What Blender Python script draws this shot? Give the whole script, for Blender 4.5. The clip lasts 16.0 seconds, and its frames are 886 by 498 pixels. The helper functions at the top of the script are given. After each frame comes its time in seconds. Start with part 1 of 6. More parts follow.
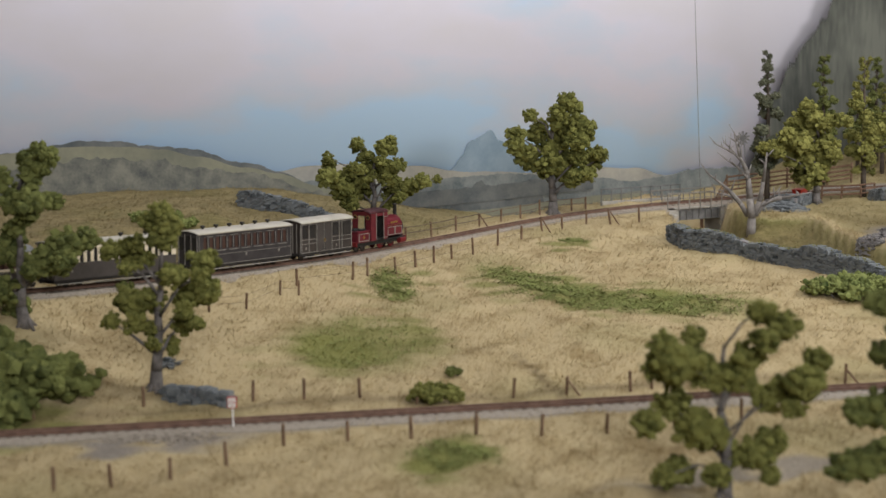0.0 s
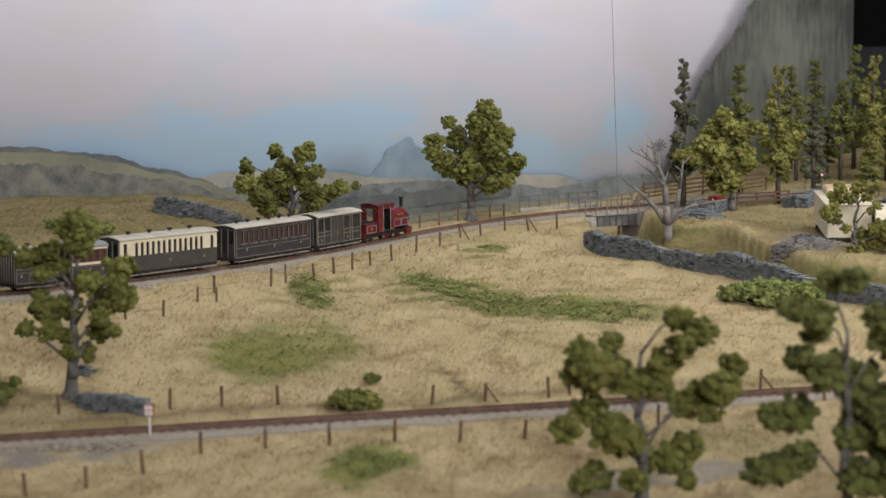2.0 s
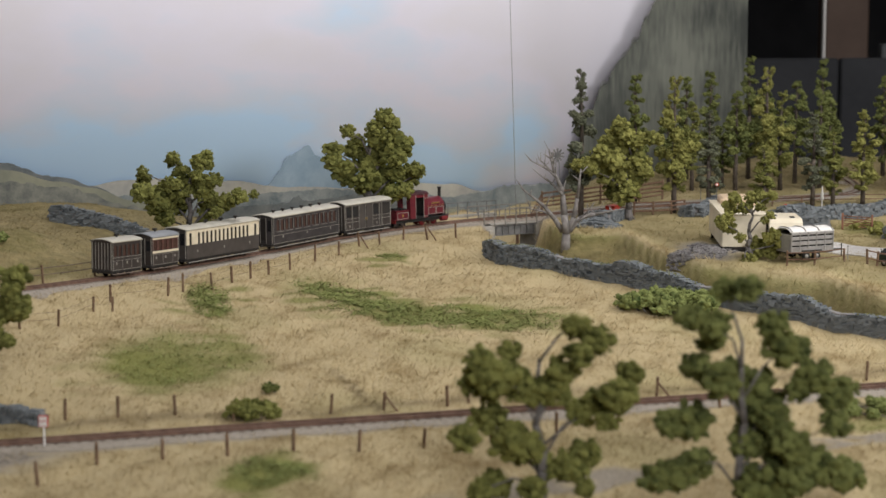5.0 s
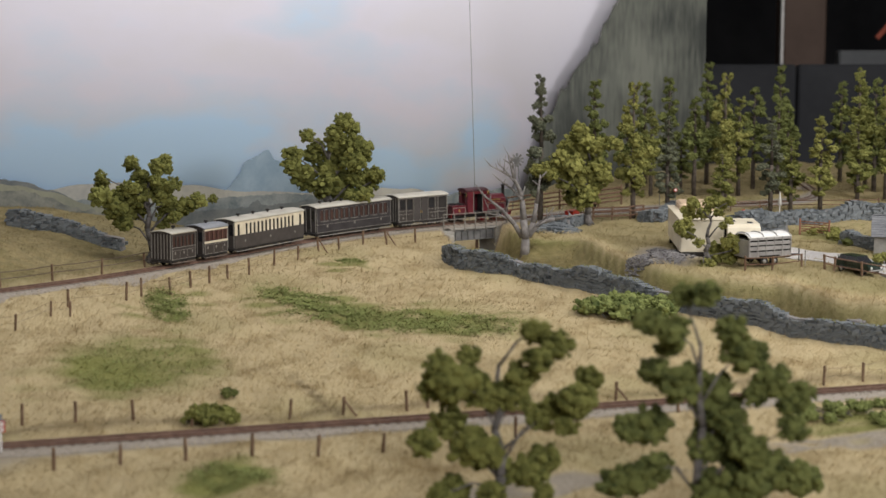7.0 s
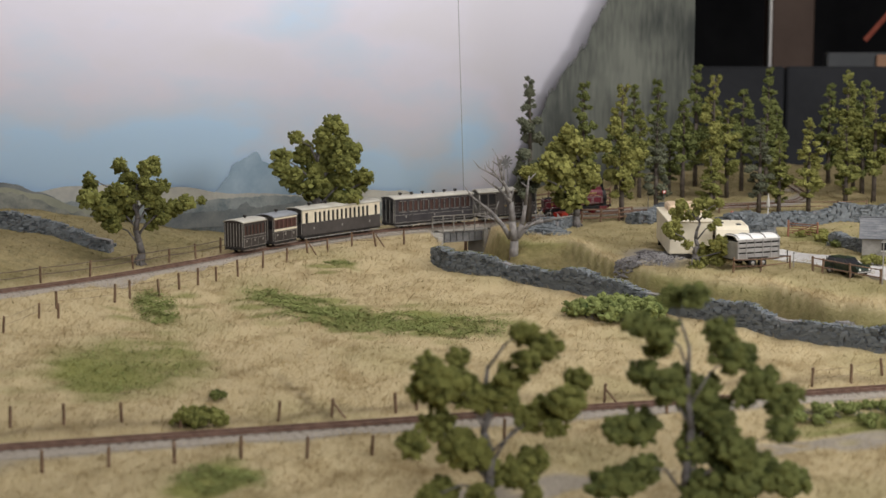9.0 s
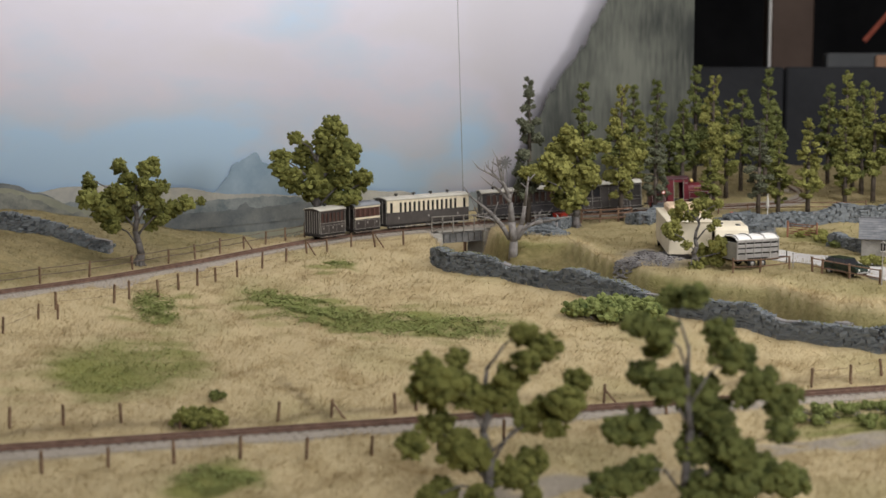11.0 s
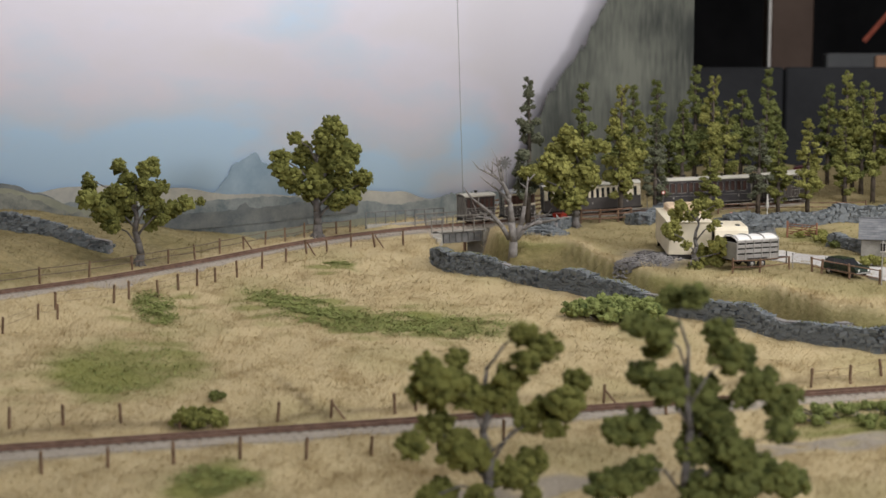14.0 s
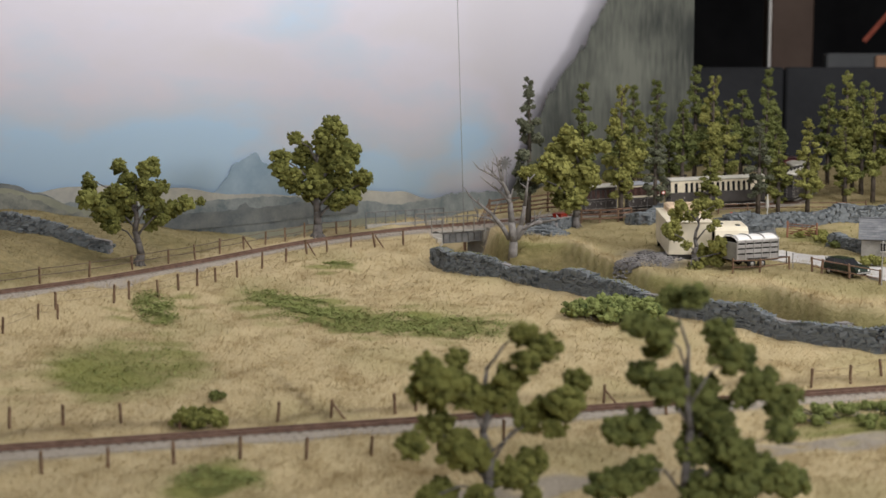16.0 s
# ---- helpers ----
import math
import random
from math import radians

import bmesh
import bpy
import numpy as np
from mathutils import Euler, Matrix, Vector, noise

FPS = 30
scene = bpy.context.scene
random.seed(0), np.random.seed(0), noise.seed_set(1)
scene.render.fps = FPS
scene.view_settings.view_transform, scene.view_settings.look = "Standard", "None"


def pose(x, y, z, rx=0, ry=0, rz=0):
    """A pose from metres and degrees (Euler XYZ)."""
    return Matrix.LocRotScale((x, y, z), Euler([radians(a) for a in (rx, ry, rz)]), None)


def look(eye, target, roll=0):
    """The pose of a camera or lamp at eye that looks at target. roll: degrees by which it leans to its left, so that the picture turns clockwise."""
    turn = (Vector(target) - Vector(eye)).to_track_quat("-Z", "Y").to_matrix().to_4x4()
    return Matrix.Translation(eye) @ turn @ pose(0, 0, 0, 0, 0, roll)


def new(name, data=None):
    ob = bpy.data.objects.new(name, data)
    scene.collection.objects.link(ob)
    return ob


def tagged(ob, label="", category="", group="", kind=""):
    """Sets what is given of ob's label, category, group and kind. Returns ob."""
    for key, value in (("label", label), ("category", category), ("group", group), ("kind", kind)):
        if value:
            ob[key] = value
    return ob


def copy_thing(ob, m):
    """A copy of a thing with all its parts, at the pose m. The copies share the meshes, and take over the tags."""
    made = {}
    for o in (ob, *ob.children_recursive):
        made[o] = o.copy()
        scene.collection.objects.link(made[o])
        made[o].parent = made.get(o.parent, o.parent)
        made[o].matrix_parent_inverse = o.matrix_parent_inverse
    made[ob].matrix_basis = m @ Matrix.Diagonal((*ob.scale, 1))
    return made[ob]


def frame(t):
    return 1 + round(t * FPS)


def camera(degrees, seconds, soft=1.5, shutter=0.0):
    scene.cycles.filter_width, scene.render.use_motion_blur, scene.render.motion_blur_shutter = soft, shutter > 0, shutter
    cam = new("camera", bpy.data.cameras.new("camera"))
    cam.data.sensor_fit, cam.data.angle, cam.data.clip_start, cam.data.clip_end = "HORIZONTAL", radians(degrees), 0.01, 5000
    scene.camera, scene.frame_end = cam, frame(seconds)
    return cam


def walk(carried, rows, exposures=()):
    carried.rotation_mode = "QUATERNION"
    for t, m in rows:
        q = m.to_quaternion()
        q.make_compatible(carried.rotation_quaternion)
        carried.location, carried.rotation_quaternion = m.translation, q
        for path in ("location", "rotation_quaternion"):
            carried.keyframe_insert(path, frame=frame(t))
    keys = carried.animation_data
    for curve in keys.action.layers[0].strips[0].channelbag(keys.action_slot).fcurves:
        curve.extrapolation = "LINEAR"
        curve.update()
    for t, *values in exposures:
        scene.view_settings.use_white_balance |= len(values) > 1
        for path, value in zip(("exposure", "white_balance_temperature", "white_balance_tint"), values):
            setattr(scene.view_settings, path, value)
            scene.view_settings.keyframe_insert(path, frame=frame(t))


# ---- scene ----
# camera: it stands on a tripod and pans to the right
EYE = (0.0, 0.0, 0.276)
PAN = ((0, -8.098, 1.126, 7.858), (0.5, -8.047, 0.945, 7.174), (1, -7.950, 0.946, 6.283),
       (1.5, -7.927, 0.824, 5.722), (2, -7.919, 0.750, 5.134), (2.5, -7.933, 0.605, 4.563),
       (3, -7.905, 0.586, 4.031), (3.5, -7.849, 0.463, 3.461), (4, -7.775, 0.396, 2.852),
       (6.5, -7.520, 0.085, 0.604), (7, -7.490, 0.036, 0.402), (7.5, -7.474, 0.040, 0.270),
       (8, -7.451, 0.022, 0.053), (8.5, -7.439, 0.0, -0.026), (9, -7.426, 0.005, 0.025),
       (12, -7.405, 0.010, -0.005), (14, -7.400, 0.005, -0.004), (16, -7.400, 0, 0))
cam = camera(29.29, 16.0, soft=1.5)
cam.data.dof.use_dof, cam.data.dof.focus_distance, cam.data.dof.aperture_fstop = True, 1.78, 11.5
walk(cam, [(t, pose(*EYE, 90 + pitch, roll, yaw)) for t, pitch, roll, yaw in PAN])
scene.view_settings.exposure = -0.25

# ---- light: a dim hall, an overhead lamp, and fill lamps added for the backdrop ----
world = bpy.data.worlds.new("hall_air")
scene.world = world
world.use_nodes = True
world.node_tree.nodes["Background"].inputs[0].default_value = (0.9, 0.93, 1.0, 1)
world.node_tree.nodes["Background"].inputs[1].default_value = 0.014


def area_lamp(name, eye, target, sx, sy, watts, colour):
    data = bpy.data.lights.new(name, "AREA")
    data.shape, data.size, data.size_y, data.energy, data.color = "RECTANGLE", sx, sy, watts, colour
    ob = new(name, data)
    ob.matrix_world = look(eye, target)
    return ob


area_lamp("unseen_lamp", (0.40, 1.62, 1.35), (0.22, 2.15, 0.05), 2.0, 0.25, 17.5, (1.0, 0.985, 0.97))
# unseen low lamp at the right, added to brighten the backdrop's right end
area_lamp("unseen_lamp", (1.10, 1.25, 0.62), (0.06, 2.42, 0.14), 0.5, 0.25, 11.0, (1.0, 0.985, 0.98))
# unseen fill from behind the camera, added to even out the backdrop's light
area_lamp("front_fill_lamp", (0.60, -1.1, 1.10), (0.10, 2.4, 0.24), 1.1, 0.5, 45.0, (1.0, 0.985, 0.99))

# ---- materials ----


def surface(name, c1, c2, scale=60.0, rough=0.8, bump=0.3, metal=0.0, fine=6.0, spread=0.35, island=0.0, spec=0.3):
    """Two scales of noise between two colours, with fine relief."""
    mat = bpy.data.materials.new(name)
    mat.use_nodes = True
    nt = mat.node_tree
    n, l = nt.nodes, nt.links
    b = n["Principled BSDF"]
    tc = n.new("ShaderNodeTexCoord")
    info = n.new("ShaderNodeObjectInfo")
    add = n.new("ShaderNodeVectorMath")
    l.new(tc.outputs["Object"], add.inputs[0])
    l.new(info.outputs["Random"], add.inputs[1])
    a = n.new("ShaderNodeTexNoise")
    a.inputs["Scale"].default_value, a.inputs["Detail"].default_value = scale, 4
    f = n.new("ShaderNodeTexNoise")
    f.inputs["Scale"].default_value, f.inputs["Detail"].default_value = scale * fine, 3
    l.new(add.outputs[0], a.inputs["Vector"])
    l.new(add.outputs[0], f.inputs["Vector"])
    mix = n.new("ShaderNodeMath")
    mix.operation = "MULTIPLY_ADD"
    mix.inputs[1].default_value = spread
    l.new(f.outputs["Fac"], mix.inputs[0])
    l.new(a.outputs["Fac"], mix.inputs[2])
    last = mix.outputs[0]
    if island:
        geo = n.new("ShaderNodeNewGeometry")
        isl = n.new("ShaderNodeMath")
        isl.operation = "MULTIPLY_ADD"
        isl.inputs[1].default_value = island
        l.new(geo.outputs["Random Per Island"], isl.inputs[0])
        l.new(last, isl.inputs[2])
        last = isl.outputs[0]
    ramp = n.new("ShaderNodeValToRGB")
    mid = 0.5 + spread / 2 + island / 2
    ramp.color_ramp.elements[0].position = max(0.0, mid - 0.24 - island / 2)
    ramp.color_ramp.elements[1].position = min(1.0, mid + 0.24 + island / 2)
    ramp.color_ramp.elements[0].color = (*c1, 1)
    ramp.color_ramp.elements[1].color = (*c2, 1)
    l.new(last, ramp.inputs[0])
    l.new(ramp.outputs[0], b.inputs["Base Color"])
    b.inputs["Roughness"].default_value = rough
    b.inputs["Metallic"].default_value = metal
    b.inputs["Specular IOR Level"].default_value = spec
    if bump:
        bp = n.new("ShaderNodeBump")
        bp.inputs["Strength"].default_value = bump
        bp.inputs["Distance"].default_value = 0.3 / (scale * fine)
        l.new(f.outputs["Fac"], bp.inputs["Height"])
        l.new(bp.outputs[0], b.inputs["Normal"])
    return mat


def covered(name, rough=0.9, bump=0.6, blade=False):
    """Dry grass that turns to green, gravel or bare earth by the mesh's 'cover' attribute."""
    mat = bpy.data.materials.new(name)
    mat.use_nodes = True
    nt = mat.node_tree
    n, l = nt.nodes, nt.links
    b = n["Principled BSDF"]
    tc = n.new("ShaderNodeTexCoord")

    def noise_of(scale, detail=4):
        t = n.new("ShaderNodeTexNoise")
        t.inputs["Scale"].default_value, t.inputs["Detail"].default_value = scale, detail
        l.new(tc.outputs["Object"], t.inputs["Vector"])
        return t.outputs["Fac"]

    def ramp_of(fac, *stops):
        r = n.new("ShaderNodeValToRGB")
        while len(r.color_ramp.elements) < len(stops):
            r.color_ramp.elements.new(0.5)
        for e, (p, c) in zip(r.color_ramp.elements, stops):
            e.position, e.color = p, (*c, 1)
        l.new(fac, r.inputs[0])
        return r.outputs[0]

    def blend(fac, x, y):
        m = n.new("ShaderNodeMix")
        m.data_type = "RGBA"
        l.new(fac, m.inputs[0])
        l.new(x, m.inputs[6])
        l.new(y, m.inputs[7])
        return m.outputs[2]

    geo = n.new("ShaderNodeNewGeometry")
    grain = n.new("ShaderNodeMath")
    grain.operation = "MULTIPLY_ADD"
    grain.inputs[1].default_value = 0.35
    l.new(noise_of(420, 3), grain.inputs[0])
    l.new(noise_of(22, 5), grain.inputs[2])
    island = n.new("ShaderNodeMath")
    island.operation = "MULTIPLY_ADD"
    island.inputs[1].default_value = 0.40
    l.new(geo.outputs["Random Per Island"], island.inputs[0])
    l.new(grain.outputs[0], island.inputs[2])
    straw = ramp_of(island.outputs[0], (0.45, (0.170, 0.118, 0.050)), (0.72, (0.345, 0.262, 0.134)), (0.95, (0.51, 0.415, 0.245)))
    if blade:
        straw = ramp_of(island.outputs[0], (0.45, (0.27, 0.195, 0.092)), (0.75, (0.40, 0.31, 0.165)), (1.0, (0.56, 0.46, 0.28)))
    green = ramp_of(island.outputs[0], (0.45, (0.068, 0.076, 0.020)), (0.92, (0.220, 0.218, 0.070)))
    gravel = ramp_of(noise_of(700, 2), (0.3, (0.16, 0.138, 0.115)), (0.7, (0.36, 0.32, 0.28)))
    earth = ramp_of(noise_of(120), (0.3, (0.10, 0.074, 0.038)), (0.7, (0.25, 0.185, 0.095)))
    at = n.new("ShaderNodeAttribute")
    at.attribute_name = "cover"
    sep = n.new("ShaderNodeSeparateColor")
    l.new(at.outputs["Color"], sep.inputs[0])
    c = blend(sep.outputs[0], straw, green)
    c = blend(sep.outputs[2], c, earth)
    c = blend(sep.outputs[1], c, gravel)
    l.new(c, b.inputs["Base Color"])
    b.inputs["Roughness"].default_value = rough
    b.inputs["Specular IOR Level"].default_value = 0.15
    if bump:
        bp = n.new("ShaderNodeBump")
        bp.inputs["Strength"].default_value, bp.inputs["Distance"].default_value = bump, 0.002
        l.new(noise_of(380, 4), bp.inputs["Height"])
        l.new(bp.outputs[0], b.inputs["Normal"])
    if blade:
        thin = n.new("ShaderNodeBsdfTranslucent")
        l.new(c, thin.inputs["Color"])
        both = n.new("ShaderNodeMixShader")
        both.inputs[0].default_value = 0.45
        l.new(b.outputs[0], both.inputs[1])
        l.new(thin.outputs[0], both.inputs[2])
        l.new(both.outputs[0], n["Material Output"].inputs["Surface"])
    return mat


M_GROUND = covered("grass_ground")
M_BLADE = covered("grass_blades", bump=0, blade=True)
M_BALLAST = surface("ballast_stone", (0.155, 0.128, 0.102), (0.345, 0.302, 0.252), 300, 0.95, 0.5, island=0.5)
M_RUST = surface("rusty_rail", (0.10, 0.058, 0.042), (0.23, 0.138, 0.10), 150, 0.7, 0.3)
M_SLEEPER = surface("sleeper_wood", (0.13, 0.10, 0.082), (0.26, 0.21, 0.172), 200, 0.9, 0.4)
M_POST = surface("fence_wood", (0.10, 0.06, 0.035), (0.24, 0.155, 0.10), 200, 0.9, 0.5)
M_WIRE = surface("fence_wire", (0.12, 0.085, 0.06), (0.22, 0.17, 0.13), 200, 0.6, 0, metal=0.4)
M_BARK = surface("grey_bark", (0.075, 0.067, 0.062), (0.21, 0.192, 0.18), 160, 0.95, 0.8)
M_BARK_DARK = surface("dark_bark", (0.045, 0.036, 0.028), (0.13, 0.105, 0.085), 160, 0.95, 0.8)
M_DEADWOOD = surface("dead_wood", (0.13, 0.115, 0.105), (0.28, 0.26, 0.245), 160, 0.9, 0.6)
M_LEAF = surface("olive_foliage", (0.022, 0.028, 0.007), (0.178, 0.180, 0.054), 60, 0.95, 0, island=0.5, spec=0.1)
M_LEAF_DARK = surface("dark_foliage", (0.020, 0.030, 0.011), (0.145, 0.158, 0.052), 60, 0.95, 0, island=0.5, spec=0.1)
M_LEAF_GOLD = surface("yellow_green_foliage", (0.034, 0.040, 0.010), (0.225, 0.218, 0.066), 60, 0.95, 0, island=0.5, spec=0.1)
M_LEAF_BUSH = surface("bramble_foliage", (0.025, 0.042, 0.010), (0.20, 0.225, 0.075), 80, 0.9, 0, island=0.6, spec=0.15)
M_WEED = surface("field_weeds", (0.105, 0.125, 0.036), (0.25, 0.275, 0.095), 80, 0.9, 0, island=0.6, spec=0.1)
M_LEAF_GREY = surface("grey_foliage", (0.030, 0.036, 0.024), (0.125, 0.130, 0.085), 60, 0.95, 0, island=0.5, spec=0.1)
M_STONE = surface("slate_stone", (0.034, 0.040, 0.047), (0.168, 0.182, 0.190), 90, 0.9, 0.8, island=0.7)
M_RUBBLE = surface("slate_rubble", (0.065, 0.062, 0.066), (0.24, 0.225, 0.22), 90, 0.9, 0.6, island=0.7)
M_CONCRETE = surface("bridge_concrete", (0.26, 0.245, 0.215), (0.42, 0.395, 0.35), 60, 0.9, 0.4)
M_STEEL = surface("grey_girder", (0.085, 0.085, 0.083), (0.20, 0.195, 0.19), 90, 0.6, 0.2)
M_RAILING = surface("weathered_railing", (0.15, 0.135, 0.115), (0.30, 0.275, 0.24), 90, 0.7, 0.2)
M_TIMBER = surface("brown_timber", (0.10, 0.055, 0.035), (0.25, 0.15, 0.10), 120, 0.9, 0.4)
M_ROAD = surface("pale_tarmac", (0.36, 0.34, 0.33), (0.52, 0.50, 0.48), 50, 0.9, 0.3)

# ---- mesh building ----


class Shape:
    """Collects corners and faces, and becomes one mesh."""

    def __init__(self):
        self.v, self.f = [], []

    def add(self, verts, faces):
        k = len(self.v)
        self.v.extend(tuple(p) for p in verts)
        self.f.extend(tuple(i + k for i in f) for f in faces)
        return self

    def loft(self, loops, caps=True):
        n, k = len(loops[0]), len(self.v)
        for lp in loops:
            self.v.extend(tuple(p) for p in lp)
        for i in range(len(loops) - 1):
            a, b = k + i * n, k + (i + 1) * n
            self.f.extend((a + j, a + (j + 1) % n, b + (j + 1) % n, b + j) for j in range(n))
        if caps:
            self.f.append(tuple(k + j for j in reversed(range(n))))
            e = k + (len(loops) - 1) * n
            self.f.append(tuple(e + j for j in range(n)))
        return self

    def box(self, cx, cy, cz, sx, sy, sz, c=0.0, turn=0.0):
        """A box about its centre with edges chamfered by c, turned about z."""
        c = min(c, 0.45 * min(sx, sy, sz))
        co, si = math.cos(radians(turn)), math.sin(radians(turn))

        def ring(hx, hy, z, q):
            if q <= 0:
                pts = [(-hx, -hy), (hx, -hy), (hx, hy), (-hx, hy)]
            else:
                pts = [(-hx + q, -hy), (hx - q, -hy), (hx, -hy + q), (hx, hy - q), (hx - q, hy), (-hx + q, hy), (-hx, hy - q), (-hx, -hy + q)]
            return [(cx + x * co - y * si, cy + x * si + y * co, z) for x, y in pts]
        hx, hy, hz = sx / 2, sy / 2, sz / 2
        if c <= 0:
            return self.loft([ring(hx, hy, cz - hz, 0), ring(hx, hy, cz + hz, 0)])
        return self.loft([ring(hx - c, hy - c, cz - hz, c), ring(hx, hy, cz - hz + c, c), ring(hx, hy, cz + hz - c, c), ring(hx - c, hy - c, cz + hz, c)])

    def rod(self, p0, p1, r0, r1=None, n=6):
        p0, p1 = Vector(p0), Vector(p1)
        r1 = r0 if r1 is None else r1
        d = (p1 - p0).normalized()
        a = d.orthogonal().normalized()
        b = d.cross(a)
        ang = [2 * math.pi * i / n for i in range(n)]
        return self.loft([[p + (a * math.cos(t) + b * math.sin(t)) * r for t in ang] for p, r in ((p0, r0), (p1, r1))])

    def tube(self, pts, radii, n=7):
        for i in range(len(pts) - 1):
            self.rod(pts[i], pts[i + 1], radii[i], radii[i + 1], n)
        return self

    def lathe(self, profile, n=12, at=(0, 0, 0)):
        return self.loft([[(at[0] + r * math.cos(2 * math.pi * i / n), at[1] + r * math.sin(2 * math.pi * i / n), at[2] + z) for i in range(n)] for r, z in profile])

    def moved(self, m, since=0):
        self.v[since:] = [tuple(m @ Vector(p)) for p in self.v[since:]]
        return self

    def mesh(self, name, mat, smooth=False):
        me = bpy.data.meshes.new(name)
        me.from_pydata(self.v, [], self.f)
        me.materials.append(mat)
        if smooth:
            me.polygons.foreach_set("use_smooth", [True] * len(me.polygons))
        me.update()
        return me


def part(name, shape, mat, parent, label="", smooth=False, at=None):
    ob = new(name, shape.mesh(name, mat, smooth))
    ob.parent = parent
    if at is not None:
        ob.matrix_basis = at
    return tagged(ob, label)


def piece(name, mesh, parent, at):
    ob = new(name, mesh)
    ob.parent = parent
    ob.matrix_basis = at
    return ob


def thing(name, label, category, m=None, group="", kind=""):
    ob = new(name)
    ob.empty_display_size = 0.01
    if m is not None:
        ob.matrix_basis = m
    return tagged(ob, label, category, group, kind)


def solid(name, shape, mat, label, category, m=None, group="", kind="", smooth=False):
    ob = new(name, shape.mesh(name, mat, smooth))
    if m is not None:
        ob.matrix_basis = m
    return tagged(ob, label, category, group, kind)


def ball(level=1):
    bm = bmesh.new()
    bmesh.ops.create_icosphere(bm, subdivisions=level, radius=1.0)
    v = np.array([p.co[:] for p in bm.verts])
    f = [tuple(q.index for q in p.verts) for p in bm.faces]
    bm.free()
    return v, f


BALL0, BALL1 = ball(1), ball(2)

# ---- the lie of the land ----


def smooth(t):
    t = np.clip(t, 0, 1)
    return t * t * (3 - 2 * t)


def near_y(x):
    return 1.192 + 0.297 * x


FAR_X = np.array((-0.666, -0.603, -0.55, -0.512, -0.472, -0.436, -0.402, -0.374, -0.345, -0.315, -0.283, -0.247, -0.209, -0.168, -0.122, -0.084, -0.044, -0.003, 0.047, 0.12, 0.2, 0.3, 0.38, 0.435, 0.465, 0.482, 0.49, 0.494, 0.497))
FAR_Y = np.array((1.258, 1.288, 1.32, 1.361, 1.409, 1.463, 1.519, 1.563, 1.613, 1.669, 1.735, 1.795, 1.86, 1.923, 1.971, 2.008, 2.043, 2.073, 2.104, 2.118, 2.128, 2.137, 2.145, 2.158, 2.188, 2.245, 2.32, 2.41, 2.52))
FAR_Z = np.array((0.0513, 0.0513, 0.051, 0.0486, 0.0458, 0.0431, 0.0406, 0.0388, 0.0369, 0.0351, 0.0335, 0.033, 0.0334, 0.0344, 0.0357, 0.0365, 0.0369, 0.037, 0.037, 0.041, 0.046, 0.0505, 0.053, 0.0545, 0.055, 0.055, 0.055, 0.055, 0.055))
RAIL_NEAR, RAIL_FAR = 0.0, 0.037


def far_curve():
    """The far line as close points along its middle, smoothed."""
    k = np.linspace(0, 1, 1200)
    cum = np.concatenate(([0], np.cumsum(np.hypot(np.diff(FAR_X), np.diff(FAR_Y)))))
    x, y = np.interp(k * cum[-1], cum, FAR_X), np.interp(k * cum[-1], cum, FAR_Y)
    w = np.hanning(131)
    w /= w.sum()
    pad = 65
    xs = np.convolve(np.concatenate((2 * x[0] - x[pad:0:-1], x, 2 * x[-1] - x[-2:-pad - 2:-1])), w, "valid")
    ys = np.convolve(np.concatenate((2 * y[0] - y[pad:0:-1], y, 2 * y[-1] - y[-2:-pad - 2:-1])), w, "valid")
    z = np.interp(k * cum[-1], cum, FAR_Z)
    zs = np.convolve(np.concatenate((np.full(pad, z[0]), z, np.full(pad, z[-1]))), w, "valid")
    s = np.concatenate(([0], np.cumsum(np.hypot(np.diff(xs), np.diff(ys)))))
    return xs, ys, zs, s - np.interp(-0.585, xs, s)


FX, FY, FZ, FS = far_curve()


def far_z(x):
    return np.interp(x, FX, FZ)


def far_at(s):
    return np.interp(s, FS, FX), np.interp(s, FS, FY)


def far_y(x):
    return np.interp(x, FX, FY)


WALL_X = (-0.007, 0.01, 0.067, 0.121, 0.172, 0.218, 0.268, 0.307, 0.348, 0.377, 0.6)
WALL_Y = (1.823, 1.774, 1.728, 1.672, 1.616, 1.557, 1.511, 1.477, 1.442, 1.423, 1.373)


BANK_X = (0.03, 0.086, 0.141, 0.18, 0.207, 0.253, 0.307, 0.342, 0.383, 0.62)
BANK_Y = (2.12, 1.937, 1.921, 1.76, 1.685, 1.635, 1.591, 1.507, 1.46, 1.4)


